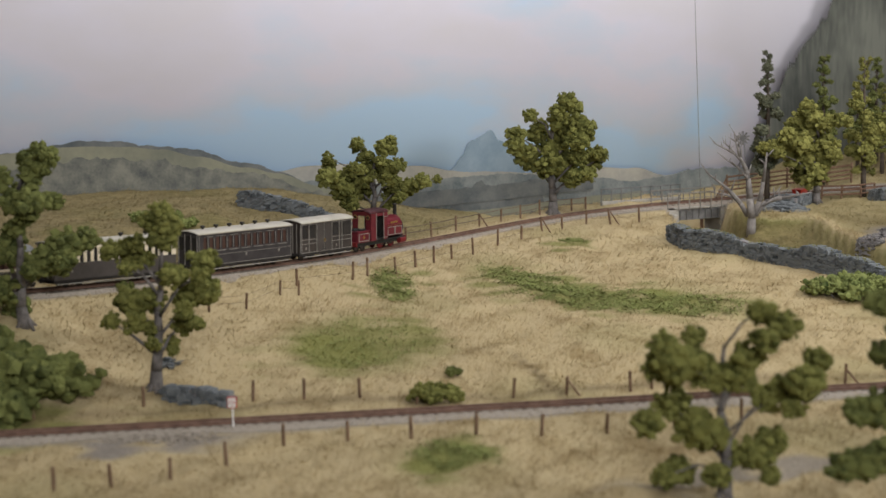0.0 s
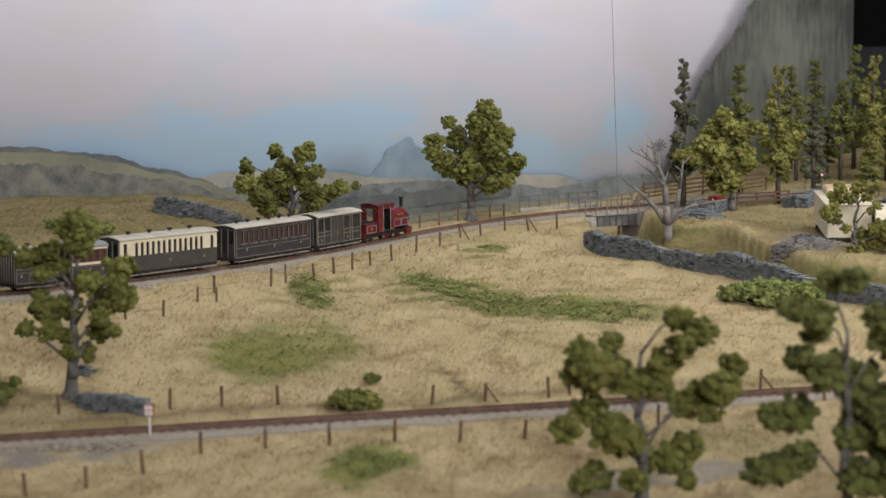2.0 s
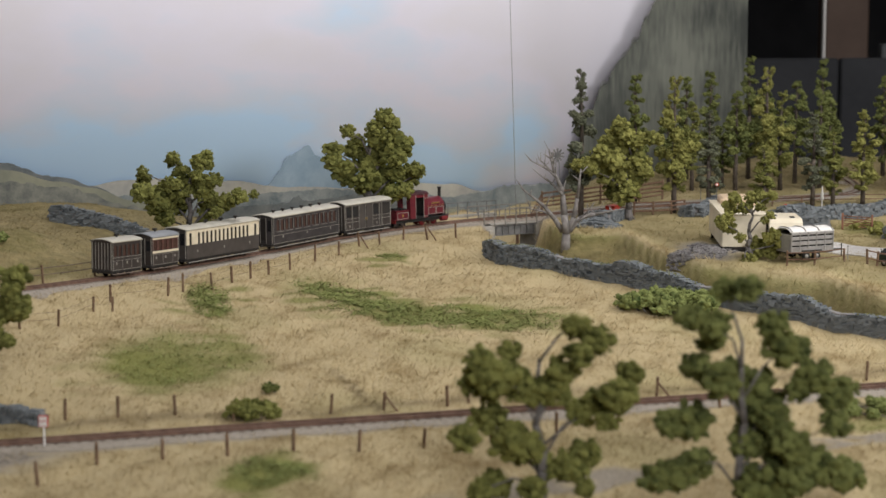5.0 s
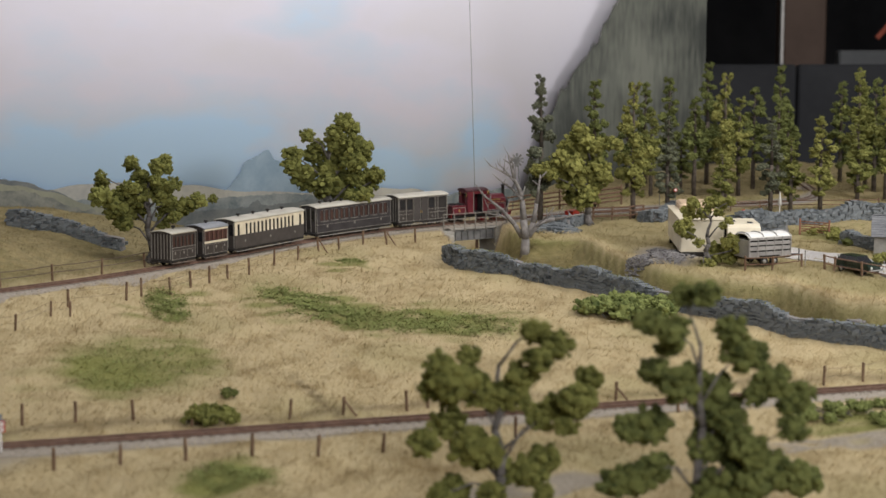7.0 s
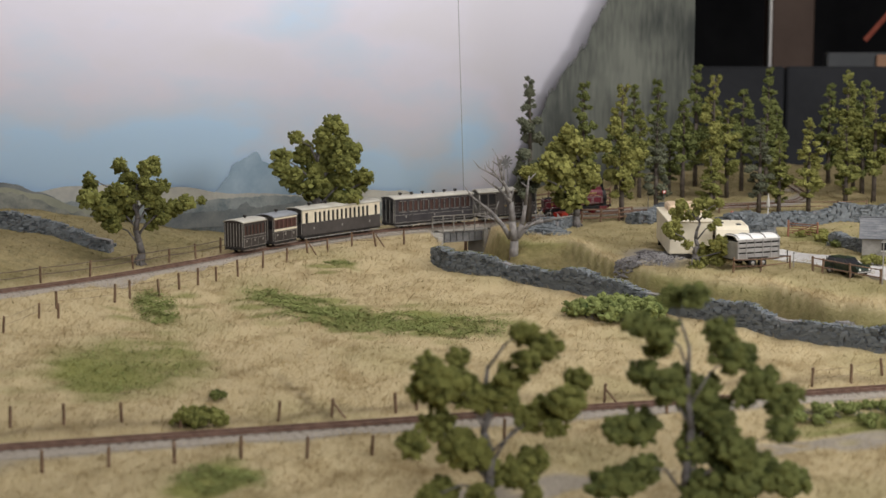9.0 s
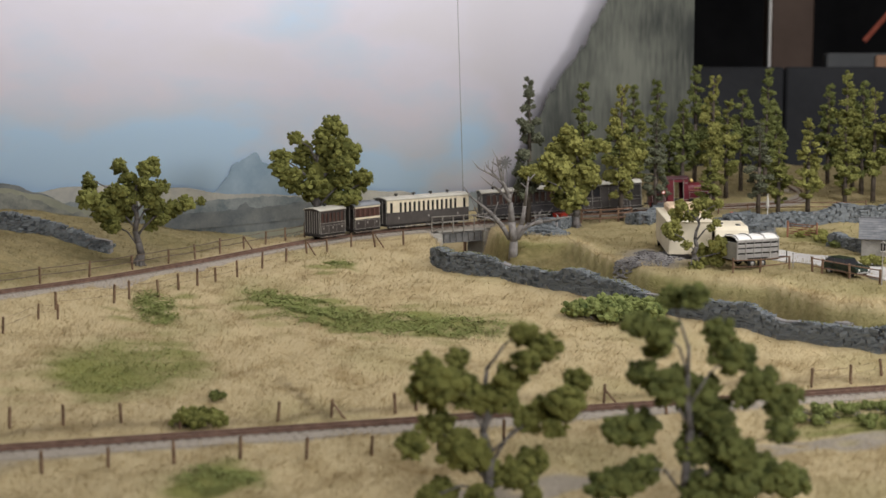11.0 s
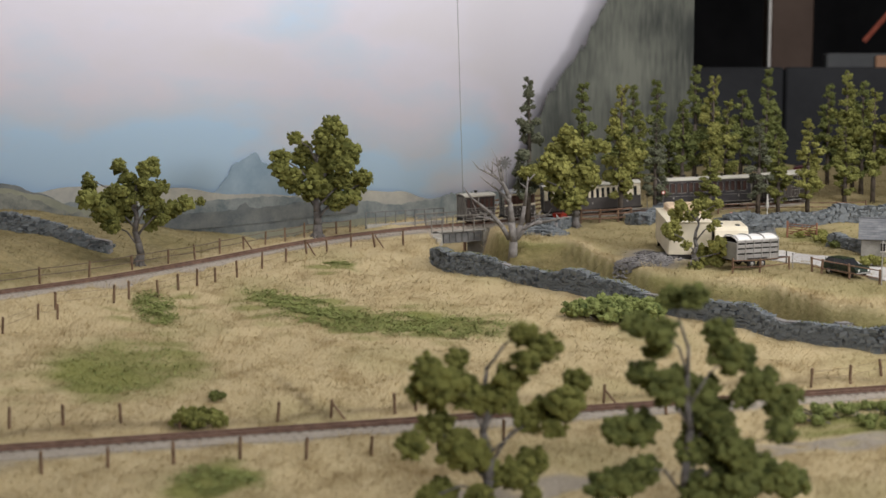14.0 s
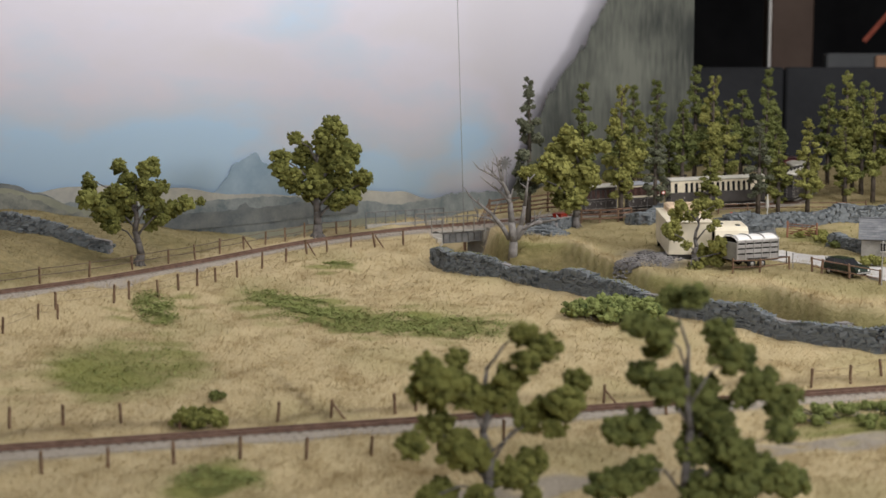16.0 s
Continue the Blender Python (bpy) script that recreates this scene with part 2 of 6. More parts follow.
def height(x, y):
    """Ground level: a field between the two lines, a knoll behind, a sunken lane and a terrace."""
    x, y = np.asarray(x, float), np.asarray(y, float)
    yn, yf = near_y(x), far_y(x)
    u = (y - yn - 0.03) / np.maximum(yf - yn - 0.07, 0.05)
    z = -0.0042 + (far_z(x) + 0.0002) * (0.35 * smooth(u) + 0.65 * np.clip(u, 0, 1))
    z = z - 0.035 * np.clip(yn - 0.03 - y, 0, 1)
    yw = np.interp(x, WALL_X, WALL_Y)
    right = smooth((x - 0.03) / 0.08)
    yb = np.interp(x, BANK_X, BANK_Y)
    low = z - 0.012 * smooth((y - yw - 0.012) / 0.03)
    up = smooth((y - yb + 0.052) / 0.060)
    rise = np.maximum(far_z(x) - 0.037, 0) * smooth((y - 1.97) / 0.12)
    terrace = (0.036 + rise) * up + low * (1 - up)
    z = z * (1 - right) + terrace * right
    knoll = 0.026 * smooth((y - yf - 0.05) / 0.22) * smooth((-0.30 - x) / 0.2)
    dip = 0.022 * smooth((y - yf - 0.085) / 0.09) * smooth((x + 0.33) / 0.12) * (1 - smooth((x - 0.08) / 0.08))
    z = z + knoll - dip
    across = np.abs(x - 0.020 - 0.12 * np.clip(2.05 - y, 0, 1) + 0.10 * np.clip(y - 2.12, 0, 1))
    lane = smooth((0.040 - across) / 0.016) * smooth((y - 1.80) / 0.1) * smooth((2.42 - y) / 0.1)
    z = z * (1 - lane) + np.minimum(z, -0.010) * lane
    rough = 0.0022 * np.sin(31 * x + 3) * np.sin(27 * y + 1) + 0.0012 * np.sin(83 * x + 17 * y) * np.sin(71 * y - 29 * x)
    rough = rough + 0.0009 * np.sin(151 * x + 60 * y + 2 * np.sin(40 * y)) * np.sin(113 * y - 47 * x + 2 * np.sin(37 * x)) + 0.0010 * np.sin(57 * x - 21 * y) * np.sin(49 * y + 13 * x + 1)
    off_near, off_far = np.abs(y - yn), np.abs(y - yf) * 0.6
    calm = smooth((np.minimum(off_near, off_far) - 0.012) / 0.03)
    return z + rough * calm


def ellipse(x, y, cx, cy, rx, ry, turn=0.0):
    c, s = math.cos(radians(turn)), math.sin(radians(turn))
    dx, dy = x - cx, y - cy
    return smooth(1.6 - 1.15 * np.hypot((dx * c + dy * s) / rx, (-dx * s + dy * c) / ry))


def cover(x, y):
    """Green, gravel and earth shares of ground; bank and knoll carry painted shade."""
    wob = 0.010 * np.sin(90 * x + 40 * y) + 0.008 * np.sin(170 * y - 60 * x + 1)
    gx, gy = x + wob, y + 1.6 * wob
    g = np.zeros_like(x)
    for cx, cy, rx, ry, turn in ((-0.135, 1.575, 0.085, 0.040, -52), (-0.045, 1.525, 0.115, 0.050, -14), (-0.256, 1.335, 0.066, 0.088, 0), (-0.266, 1.545, 0.024, 0.066, 15),
                                 (-0.140, 1.038, 0.026, 0.035, -20), (-0.110, 1.780, 0.022, 0.030, 0), (-0.460, 1.080, 0.060, 0.050, 0),
                                 (0.33, 1.205, 0.085, 0.035, 15), (-0.480, 1.650, 0.048, 0.067, 0), (-0.580, 1.553, 0.028, 0.037, 0), (0.43, 1.95, 0.05, 0.06, 0)):
        g = np.maximum(g, ellipse(gx, gy, cx, cy, rx, ry, turn))
    # bank face: olive grass, its green share raised to paint in shade
    g = np.maximum(g, 0.90 * smooth((np.interp(x, BANK_X, BANK_Y) + 0.004 - y) / 0.02) * smooth((y - np.interp(x, WALL_X, WALL_Y)) / 0.03) * smooth((x - 0.03) / 0.04))
    g = np.maximum(g, 0.40 * smooth((y - np.interp(x, BANK_X, BANK_Y) - 0.02) / 0.05) * smooth((x - 0.05) / 0.05))
    # knoll: olive ground, deepened in colour for the shadow on it
    g = np.maximum(g, 0.55 * smooth((y - far_y(x) - 0.05) / 0.05) * smooth((-0.22 - x) / 0.08))
    g = np.clip(g * 0.88 + 0.22 * smooth(np.sin(23 * x + 11 * y) * np.sin(19 * y - 7 * x) * 1.4 - 0.3), 0, 1)
    yn, yf = near_y(x), far_y(x)
    gravel = np.zeros_like(x)
    gravel = np.maximum(gravel, smooth((0.026 - np.abs(y - yn + 0.006)) / 0.012))
    gravel = np.maximum(gravel, smooth((0.046 - np.abs(y - yf)) / 0.016) * smooth((0.52 - x) / 0.02))
    gravel = np.maximum(gravel, 0.85 * ellipse(gx, gy, 0.05, 1.022, 0.10, 0.015, 25))
    gravel = np.maximum(gravel, 0.85 * ellipse(gx, gy, 0.29, 1.148, 0.10, 0.015, 18))
    gravel = np.maximum(gravel, ellipse(gx, gy, -0.345, 1.055, 0.055, 0.03, 10))
    gravel = np.maximum(gravel, ellipse(gx, gy, 0.228, 1.775, 0.03, 0.06, 10))
    earth = 0.75 * smooth((0.022 - np.abs(y - yn - 0.048)) / 0.03)
    earth = np.maximum(earth, 0.6 * smooth((y - 2.15) / 0.12) * smooth((x - 0.1) / 0.08))
    # bank face: brown grass, with more earth colour for its shade
    earth = np.maximum(earth, 0.65 * smooth((np.interp(x, BANK_X, BANK_Y) - y) / 0.025) * smooth((y - np.interp(x, WALL_X, WALL_Y) - 0.01) / 0.03) * smooth((x - 0.02) / 0.05))
    # knoll: brown ground, the share also painting in its shadow
    earth = np.maximum(earth, 0.62 * smooth((y - yf - 0.05) / 0.05) * smooth((-0.22 - x) / 0.08))
    earth = np.maximum(earth, 0.35 * smooth((y - np.interp(x, BANK_X, BANK_Y) - 0.04) / 0.08) * smooth((x - 0.05) / 0.05))
    earth = np.maximum(earth, 0.75 * ellipse(x, y, -0.10, 1.24, 0.088, 0.0045, -68))
    return g, gravel, earth


def paint(me, x, y):
    g, gr, ea = cover(x, y)
    col = np.stack((g, gr, ea, np.ones_like(g)), 1).astype(np.float32)
    me.attributes.new("cover", "FLOAT_COLOR", "POINT").data.foreach_set("color", col.ravel())


def build_ground():
    step = 0.0062
    xs, ys = np.arange(-1.25, 1.35, step), np.arange(0.35, 2.78, step)
    gx, gy = np.meshgrid(xs, ys)
    x, y = gx.ravel(), gy.ravel()
    z = height(x, y)
    nx, ny = len(xs), len(ys)
    i = (np.arange(ny - 1)[:, None] * nx + np.arange(nx - 1)[None]).ravel()
    me = bpy.data.meshes.new("ground")
    me.from_pydata(np.stack((x, y, z), 1).tolist(), [], np.stack((i, i + 1, i + nx + 1, i + nx), 1).tolist())
    me.polygons.foreach_set("use_smooth", [True] * len(me.polygons))
    me.materials.append(M_GROUND)
    paint(me, x, y)
    tagged(new("ground", me), "model scenery base of dry straw-coloured grass with green patches", "ground", kind="structure")


def build_grass(count=520000):
    rng = np.random.default_rng(5)
    d = 0.85 + 1.75 * rng.random(count) ** 0.85
    x = d * (rng.random(count) * 0.76 - 0.46)
    y = d
    g, gravel, earth = cover(x, y)
    keep = (gravel < 0.35) & (rng.random(count) > 0.5 * earth) & (np.abs(y - far_y(x)) > 0.03)
    x, y, g = x[keep], y[keep], g[keep]
    n = len(x)
    z = height(x, y)
    bank = (y > np.interp(x, WALL_X, WALL_Y)) & (y < np.interp(x, BANK_X, BANK_Y) + 0.03) & (x > 0.04)
    size = (0.0035 + 0.0060 * rng.random(n) ** 2) * (1 - 0.35 * g) * np.where(bank, 1.6, 1.0)
    tuft = np.sin(210 * x + 90 * y + 2.5 * np.sin(61 * y)) * np.sin(173 * y - 71 * x + 2.5 * np.sin(53 * x))
    size *= 1.0 + 0.45 * tuft
    az = rng.random(n) * 2 * np.pi
    az = np.where(rng.random(n) < 0.6, 0.4 + 0.9 * np.sin(9 * x + 7 * y) + 0.8 * rng.standard_normal(n), az)
    lean = 0.80 + 0.66 * rng.random(n)
    tip = np.stack((np.cos(az) * np.sin(lean), np.sin(az) * np.sin(lean), np.cos(lean)), 1) * size[:, None]
    w = 0.00018 + 0.00022 * rng.random(n)
    side = np.stack((-np.sin(az), np.cos(az), np.zeros(n)), 1) * w[:, None]
    base = np.stack((x, y, z - 0.0004), 1)
    v = np.empty((n, 3, 3))
    v[:, 0], v[:, 1], v[:, 2] = base - side, base + side, base + tip
    me = bpy.data.meshes.new("grass")
    me.from_pydata(v.reshape(-1, 3).tolist(), [], np.arange(3 * n).reshape(-1, 3).tolist())
    me.materials.append(M_BLADE)
    paint(me, np.repeat(x, 3), np.repeat(y, 3))
    tagged(new("grass", me), "short dry static grass, straw and olive green", "grass", kind="stuff")


build_ground()
build_grass()

# ---- the two railway lines ----


def line_points(fn, s0, s1, step):
    pts = []
    for s in np.arange(s0, s1, step):
        a, b = np.array(fn(s)), np.array(fn(s + 0.001))
        d = (b - a) / np.linalg.norm(b - a)
        pts.append((a, d))
    return pts


def near_at(s):
    c = 1 / math.hypot(1, 0.297)
    return -0.8 + s * c, float(near_y(-0.8 + s * c))


def bed_width(x, top):
    """The ballast draws in to the deck where the far line crosses the bridge."""
    return 1.0 if top < 0.02 else 1.0 - 0.60 * float(smooth((0.048 - abs(x - 0.013)) / 0.014))


def build_line(label, fn, s0, s1, level, gauge):
    track = thing("railway_track", label, "railway track", kind="structure")
    pts = line_points(fn, s0, s1, 0.008)
    for side in (-1, 1):
        loops = []
        for a, d in pts:
            n = np.array((-d[1], d[0])) * side
            c = a + n * gauge / 2
            top = level(a[0])
            prof = ((-0.0012, -0.0022), (0.0012, -0.0022), (0.0006, -0.0016), (0.0006, -0.0005), (0.0009, 0.0), (-0.0009, 0.0), (-0.0006, -0.0005), (-0.0006, -0.0016))
            loops.append([(c[0] + n[0] * q, c[1] + n[1] * q, top + h) for q, h in prof])
        part("rail", Shape().loft(loops), M_RUST, track, "rust-brown steel rail")
    sleepers = Shape()
    for a, d in line_points(fn, s0, s1, 0.0078):
        sleepers.box(a[0], a[1], level(a[0]) - 0.0032, 0.0030, 0.0170, 0.0018, 0.0003, math.degrees(math.atan2(d[1], d[0])))
    tagged(part("sleepers", sleepers, M_SLEEPER, track, "brown timber sleepers"), kind="stuff")
    bed = Shape()
    loops = []
    for a, d in pts:
        n = np.array((-d[1], d[0]))
        top = level(a[0])
        k = bed_width(a[0], top)
        loops.append([(a[0] + n[0] * q * k, a[1] + n[1] * q * k, top - 0.0028 + h * k) for q, h in ((-0.036, -0.0072), (-0.014, 0.0), (0.014, 0.0), (0.036, -0.0072))])
    bed.loft(loops)
    part("ballast_bed", bed, M_BALLAST, track, "pale grey stone ballast")
    rng = np.random.default_rng(9)
    chips = Shape()
    for a, d in line_points(fn, s0, s1, 0.0022):
        n = np.array((-d[1], d[0]))
        for _ in range(8):
            q = float(np.clip(rng.normal() * 0.017, -0.038, 0.038)) * bed_width(a[0], level(a[0]))
            z = level(a[0]) - 0.0027 - max(0, abs(q) - 0.014) * 0.33
            r = rng.uniform(0.0005, 0.0011)
            p = a + n * q + d * rng.uniform(-0.001, 0.001)
            t = rng.uniform(0, 6)
            chips.add([(p[0] + r * math.cos(t + k * 2.1), p[1] + r * math.sin(t + k * 2.1), z - 0.0003) for k in range(3)] + [(p[0], p[1], z + r * 0.8)], [(0, 1, 3), (1, 2, 3), (2, 0, 3)])
    tagged(part("ballast_chips", chips, M_BALLAST, track), kind="stuff")


build_line("far single line of narrow gauge track on pale ballast", far_at, FS[0] + 0.02, FS[-1] - 0.02, lambda x: float(far_z(x)), 0.009)
build_line("near single line of narrow gauge track with rusty rails", near_at, 0.05, 1.75, lambda x: RAIL_NEAR, 0.009)

# ---- backdrop boards and the hall ----


def board_path():
    pts = [Vector(p).to_3d() for p in ((-1.5, 1.62), (-1.0, 1.72), (-0.6, 1.90), (-0.3, 2.10), (-0.12, 2.29), (0.03, 2.44), (0.12, 2.545), (0.24, 2.655), (0.394, 2.735))]
    out = []
    for i in range(len(pts) - 1):
        p0, p1, p2, p3 = pts[max(i - 1, 0)], pts[i], pts[i + 1], pts[min(i + 2, len(pts) - 1)]
        for k in range(14):
            t = k / 14
            out.append(0.5 * ((2 * p1) + (p2 - p0) * t + (2 * p0 - 5 * p1 + 4 * p2 - p3) * t * t + (3 * p1 - p0 - 3 * p2 + p3) * t ** 3))
    out.append(pts[-1])
    return out


BOARD = board_path()


def sky_paint():
    """Painted sky: blue low down, broad pinkish-white clouds above, laid on with soft brushes. Low blue and right end
    are lightened to make up for weak lamplight.
    """
    mat = bpy.data.materials.new("painted_sky")
    mat.use_nodes = True
    n, l = mat.node_tree.nodes, mat.node_tree.links
    b = n["Principled BSDF"]
    tc = n.new("ShaderNodeTexCoord")
    sep = n.new("ShaderNodeSeparateXYZ")
    l.new(tc.outputs["Object"], sep.inputs[0])
    mp = n.new("ShaderNodeMapping")
    mp.inputs["Scale"].default_value = (1.0, 0.6, 2.1)
    mp.inputs["Location"].default_value = (0.37, 0.2, 0.11)
    l.new(tc.outputs["Object"], mp.inputs[0])
    big = n.new("ShaderNodeTexNoise")
    big.inputs["Scale"].default_value, big.inputs["Detail"].default_value, big.inputs["Roughness"].default_value = 4.2, 5, 0.48
    l.new(mp.outputs[0], big.inputs["Vector"])
    lift = n.new("ShaderNodeMapRange")
    lift.inputs["From Min"].default_value, lift.inputs["From Max"].default_value = 0.09, 0.27
    lift.inputs["To Min"].default_value, lift.inputs["To Max"].default_value = -0.26, 0.20
    l.new(sep.outputs[2], lift.inputs[0])
    add = n.new("ShaderNodeMath")
    swell = n.new("ShaderNodeMapRange")
    swell.clamp = False
    swell.inputs["From Min"].default_value, swell.inputs["From Max"].default_value = 0.28, 0.72
    swell.inputs["To Min"].default_value, swell.inputs["To Max"].default_value = 0.12, 0.90
    l.new(big.outputs["Fac"], swell.inputs[0])
    l.new(swell.outputs[0], add.inputs[0])
    l.new(lift.outputs[0], add.inputs[1])
    ramp = n.new("ShaderNodeValToRGB")
    e = ramp.color_ramp.elements
    # low blue painted lighter, since lamplight fades towards the foot of the board
    e[0].position, e[0].color = 0.30, (0.53, 0.72, 0.94, 1)
    e[1].position, e[1].color = 0.92, (0.70, 0.675, 0.74, 1)
    k = e.new(0.48)
    k.color = (0.63, 0.695, 0.82, 1)
    k = e.new(0.68)
    k.color = (0.72, 0.70, 0.80, 1)
    # right end: white paint, whitened further to brighten the dim turn of the board
    east = n.new("ShaderNodeMapRange")
    east.inputs["From Min"].default_value, east.inputs["From Max"].default_value = 0.03, 0.10
    east.inputs["To Min"].default_value, east.inputs["To Max"].default_value = 0.0, 0.55
    l.new(sep.outputs[0], east.inputs[0])
    both = n.new("ShaderNodeMath")
    l.new(add.outputs[0], both.inputs[0])
    l.new(east.outputs[0], both.inputs[1])
    l.new(both.outputs[0], ramp.inputs[0])
    l.new(ramp.outputs[0], b.inputs["Base Color"])
    b.inputs["Roughness"].default_value = 0.75
    b.inputs["Specular IOR Level"].default_value = 0.2
    return mat


def build_backdrop():
    s = Shape()
    loops = []
    for i, p in enumerate(BOARD):
        q = BOARD[min(i + 1, len(BOARD) - 1)] - BOARD[max(i - 1, 0)]
        n = Vector((-q.y, q.x, 0)).normalized() * 0.006
        loops.append([(p.x, p.y, -0.05), (p.x, p.y, 0.75), (p.x + n.x, p.y + n.y, 0.75), (p.x + n.x, p.y + n.y, -0.05)])
    s.loft(loops)
    tagged(new("backdrop", s.mesh("backdrop", sky_paint(), True)), "curved backdrop board painted with hazy blue sky and clouds", "backdrop", kind="structure")


def hill_strip(name, label, mat, off, ridge, u0, u1, foot, jag, grain=90):
    """A painted hill on the board: a thin layer whose upper edge follows ridge(u), u along the board 0 to 1."""
    n = len(BOARD) - 1
    s = Shape()
    top, bot = [], []
    cnt = 420
    for k in range(cnt + 1):
        u = u0 + (u1 - u0) * k / cnt
        i = min(int(u * n), n - 1)
        t = u * n - i
        p = BOARD[i].lerp(BOARD[i + 1], t)
        q = BOARD[i + 1] - BOARD[i]
        nr = Vector((q.y, -q.x, 0)).normalized() * off
        z = ridge(p.x) + jag * (noise.noise((p.x * grain, off * 900, 0)) + 0.6 * noise.noise((p.x * grain * 3, off * 700, 5)))
        top.append((p.x + nr.x, p.y + nr.y, max(z, foot + 0.0005)))
        bot.append((p.x + nr.x, p.y + nr.y, foot))
    m = len(top)
    rows = 8
    verts = []
    for r in range(rows + 1):
        f = r / rows
        verts.extend((b[0], b[1], b[2] + (t[2] - b[2]) * f) for b, t in zip(bot, top))
    s.add(verts, [(r * m + k, r * m + k + 1, (r + 1) * m + k + 1, (r + 1) * m + k) for r in range(rows) for k in range(m - 1)])
    tagged(new(name, s.mesh(name, mat, False)), label, "painted hill", kind="structure")


def curve_of(*knots):
    xs, zs = [a for a, _ in knots], [b for _, b in knots]

    def fn(x):
        i = int(np.clip(np.searchsorted(xs, x) - 1, 0, len(xs) - 2))
        t = float(smooth((x - xs[i]) / (xs[i + 1] - xs[i])))
        return zs[i] + (zs[i + 1] - zs[i]) * t
    return fn


M_HILL_PALE = surface("painted_moor", (0.25, 0.25, 0.235), (0.39, 0.37, 0.315), 22, 0.8, 0, fine=9, spec=0.15)
M_HILL_FAR = surface("painted_far_wood", (0.11, 0.132, 0.14), (0.25, 0.265, 0.255), 45, 0.8, 0, fine=8, spec=0.15)
M_HILL_WOOD = surface("painted_wood", (0.085, 0.092, 0.090), (0.225, 0.222, 0.185), 55, 0.8, 0, fine=6, spec=0.15)
M_HILL_FIELD = surface("painted_field", (0.165, 0.17, 0.135), (0.26, 0.255, 0.185), 18, 0.8, 0, fine=9, spec=0.15)
M_HILL_BLUE = surface("painted_crag", (0.17, 0.235, 0.29), (0.255, 0.325, 0.385), 26, 0.8, 0, fine=7, spec=0.15)
M_HILL_SCRUB = surface("painted_scrub", (0.085, 0.098, 0.105), (0.17, 0.175, 0.168), 45, 0.8, 0, fine=7, spec=0.15)

build_backdrop()
hill_strip("distant_crag", "hazy blue crag painted on the backdrop", M_HILL_BLUE, 0.0015, curve_of((-0.296, 0.000), (-0.286, 0.073), (-0.273, 0.090), (-0.264, 0.107), (-0.251, 0.115), (-0.238, 0.119), (-0.231, 0.108), (-0.218, 0.103), (-0.209, 0.088), (-0.199, 0.061), (-0.179, 0.000)), 0.33, 0.56, 0.02, 0.004)
hill_strip("moor", "pale moorland ridge painted on the backdrop", M_HILL_PALE, 0.003, curve_of((-0.750, 0.050), (-0.514, 0.082), (-0.480, 0.086), (-0.445, 0.091), (-0.397, 0.091), (-0.336, 0.083), (-0.261, 0.069), (-0.168, 0.058), (-0.111, 0.057), (-0.066, 0.053), (-0.019, 0.038), (0.064, 0.039), (0.200, 0.000)), 0.2, 0.9, 0.0, 0.0012, 30)
hill_strip("far_wood", "dark wooded slope painted on the backdrop", M_HILL_FAR, 0.0045, curve_of((-0.800, 0.050), (-0.514, 0.065), (-0.480, 0.080), (-0.428, 0.071), (-0.337, 0.062), (-0.274, 0.064), (-0.229, 0.063), (-0.168, 0.054), (-0.111, 0.044), (-0.066, 0.034), (-0.019, 0.037), (0.013, 0.043), (0.064, 0.039), (0.200, 0.000)), 0.2, 0.9, 0.0, 0.003)
hill_strip("scrub", "dark scrub painted low on the backdrop", M_HILL_SCRUB, 0.006, curve_of((-0.339, 0.000), (-0.299, 0.024), (-0.274, 0.040), (-0.255, 0.056), (-0.239, 0.036), (-0.222, 0.030), (-0.206, 0.050), (-0.189, 0.052), (-0.179, 0.018), (-0.079, 0.000)), 0.30, 0.62, 0.0, 0.004)
hill_strip("wooded_hill_field", "hillside field painted on the backdrop", M_HILL_FIELD, 0.0075, curve_of((-1.4, 0.104), (-0.769, 0.123), (-0.69, 0.128), (-0.631, 0.125), (-0.598, 0.120), (-0.561, 0.110), (-0.512, 0.094), (-0.479, 0.085), (-0.433, 0.066), (-0.397, 0.045), (-0.3, 0.020)), 0.02, 0.55, 0.0, 0.0008, 30)
hill_strip("hilltop_wood", "dark hilltop woods painted on the backdrop", M_HILL_SCRUB, 0.0068, curve_of((-1.4, 0.104), (-0.72, 0.124), (-0.701, 0.131), (-0.68, 0.134), (-0.642, 0.132), (-0.615, 0.126), (-0.593, 0.123), (-0.561, 0.118), (-0.523, 0.102), (-0.501, 0.097), (-0.479, 0.087), (-0.42, 0.050)), 0.1, 0.5, 0.03, 0.002)
hill_strip("wooded_hill", "grey-green wooded hillside painted on the backdrop", M_HILL_WOOD, 0.009, curve_of((-1.4, 0.094), (-0.77, 0.103), (-0.675, 0.114), (-0.61, 0.109), (-0.562, 0.097), (-0.507, 0.087), (-0.433, 0.060), (-0.385, 0.037), (-0.3, 0.010)), 0.02, 0.55, 0.0, 0.005)


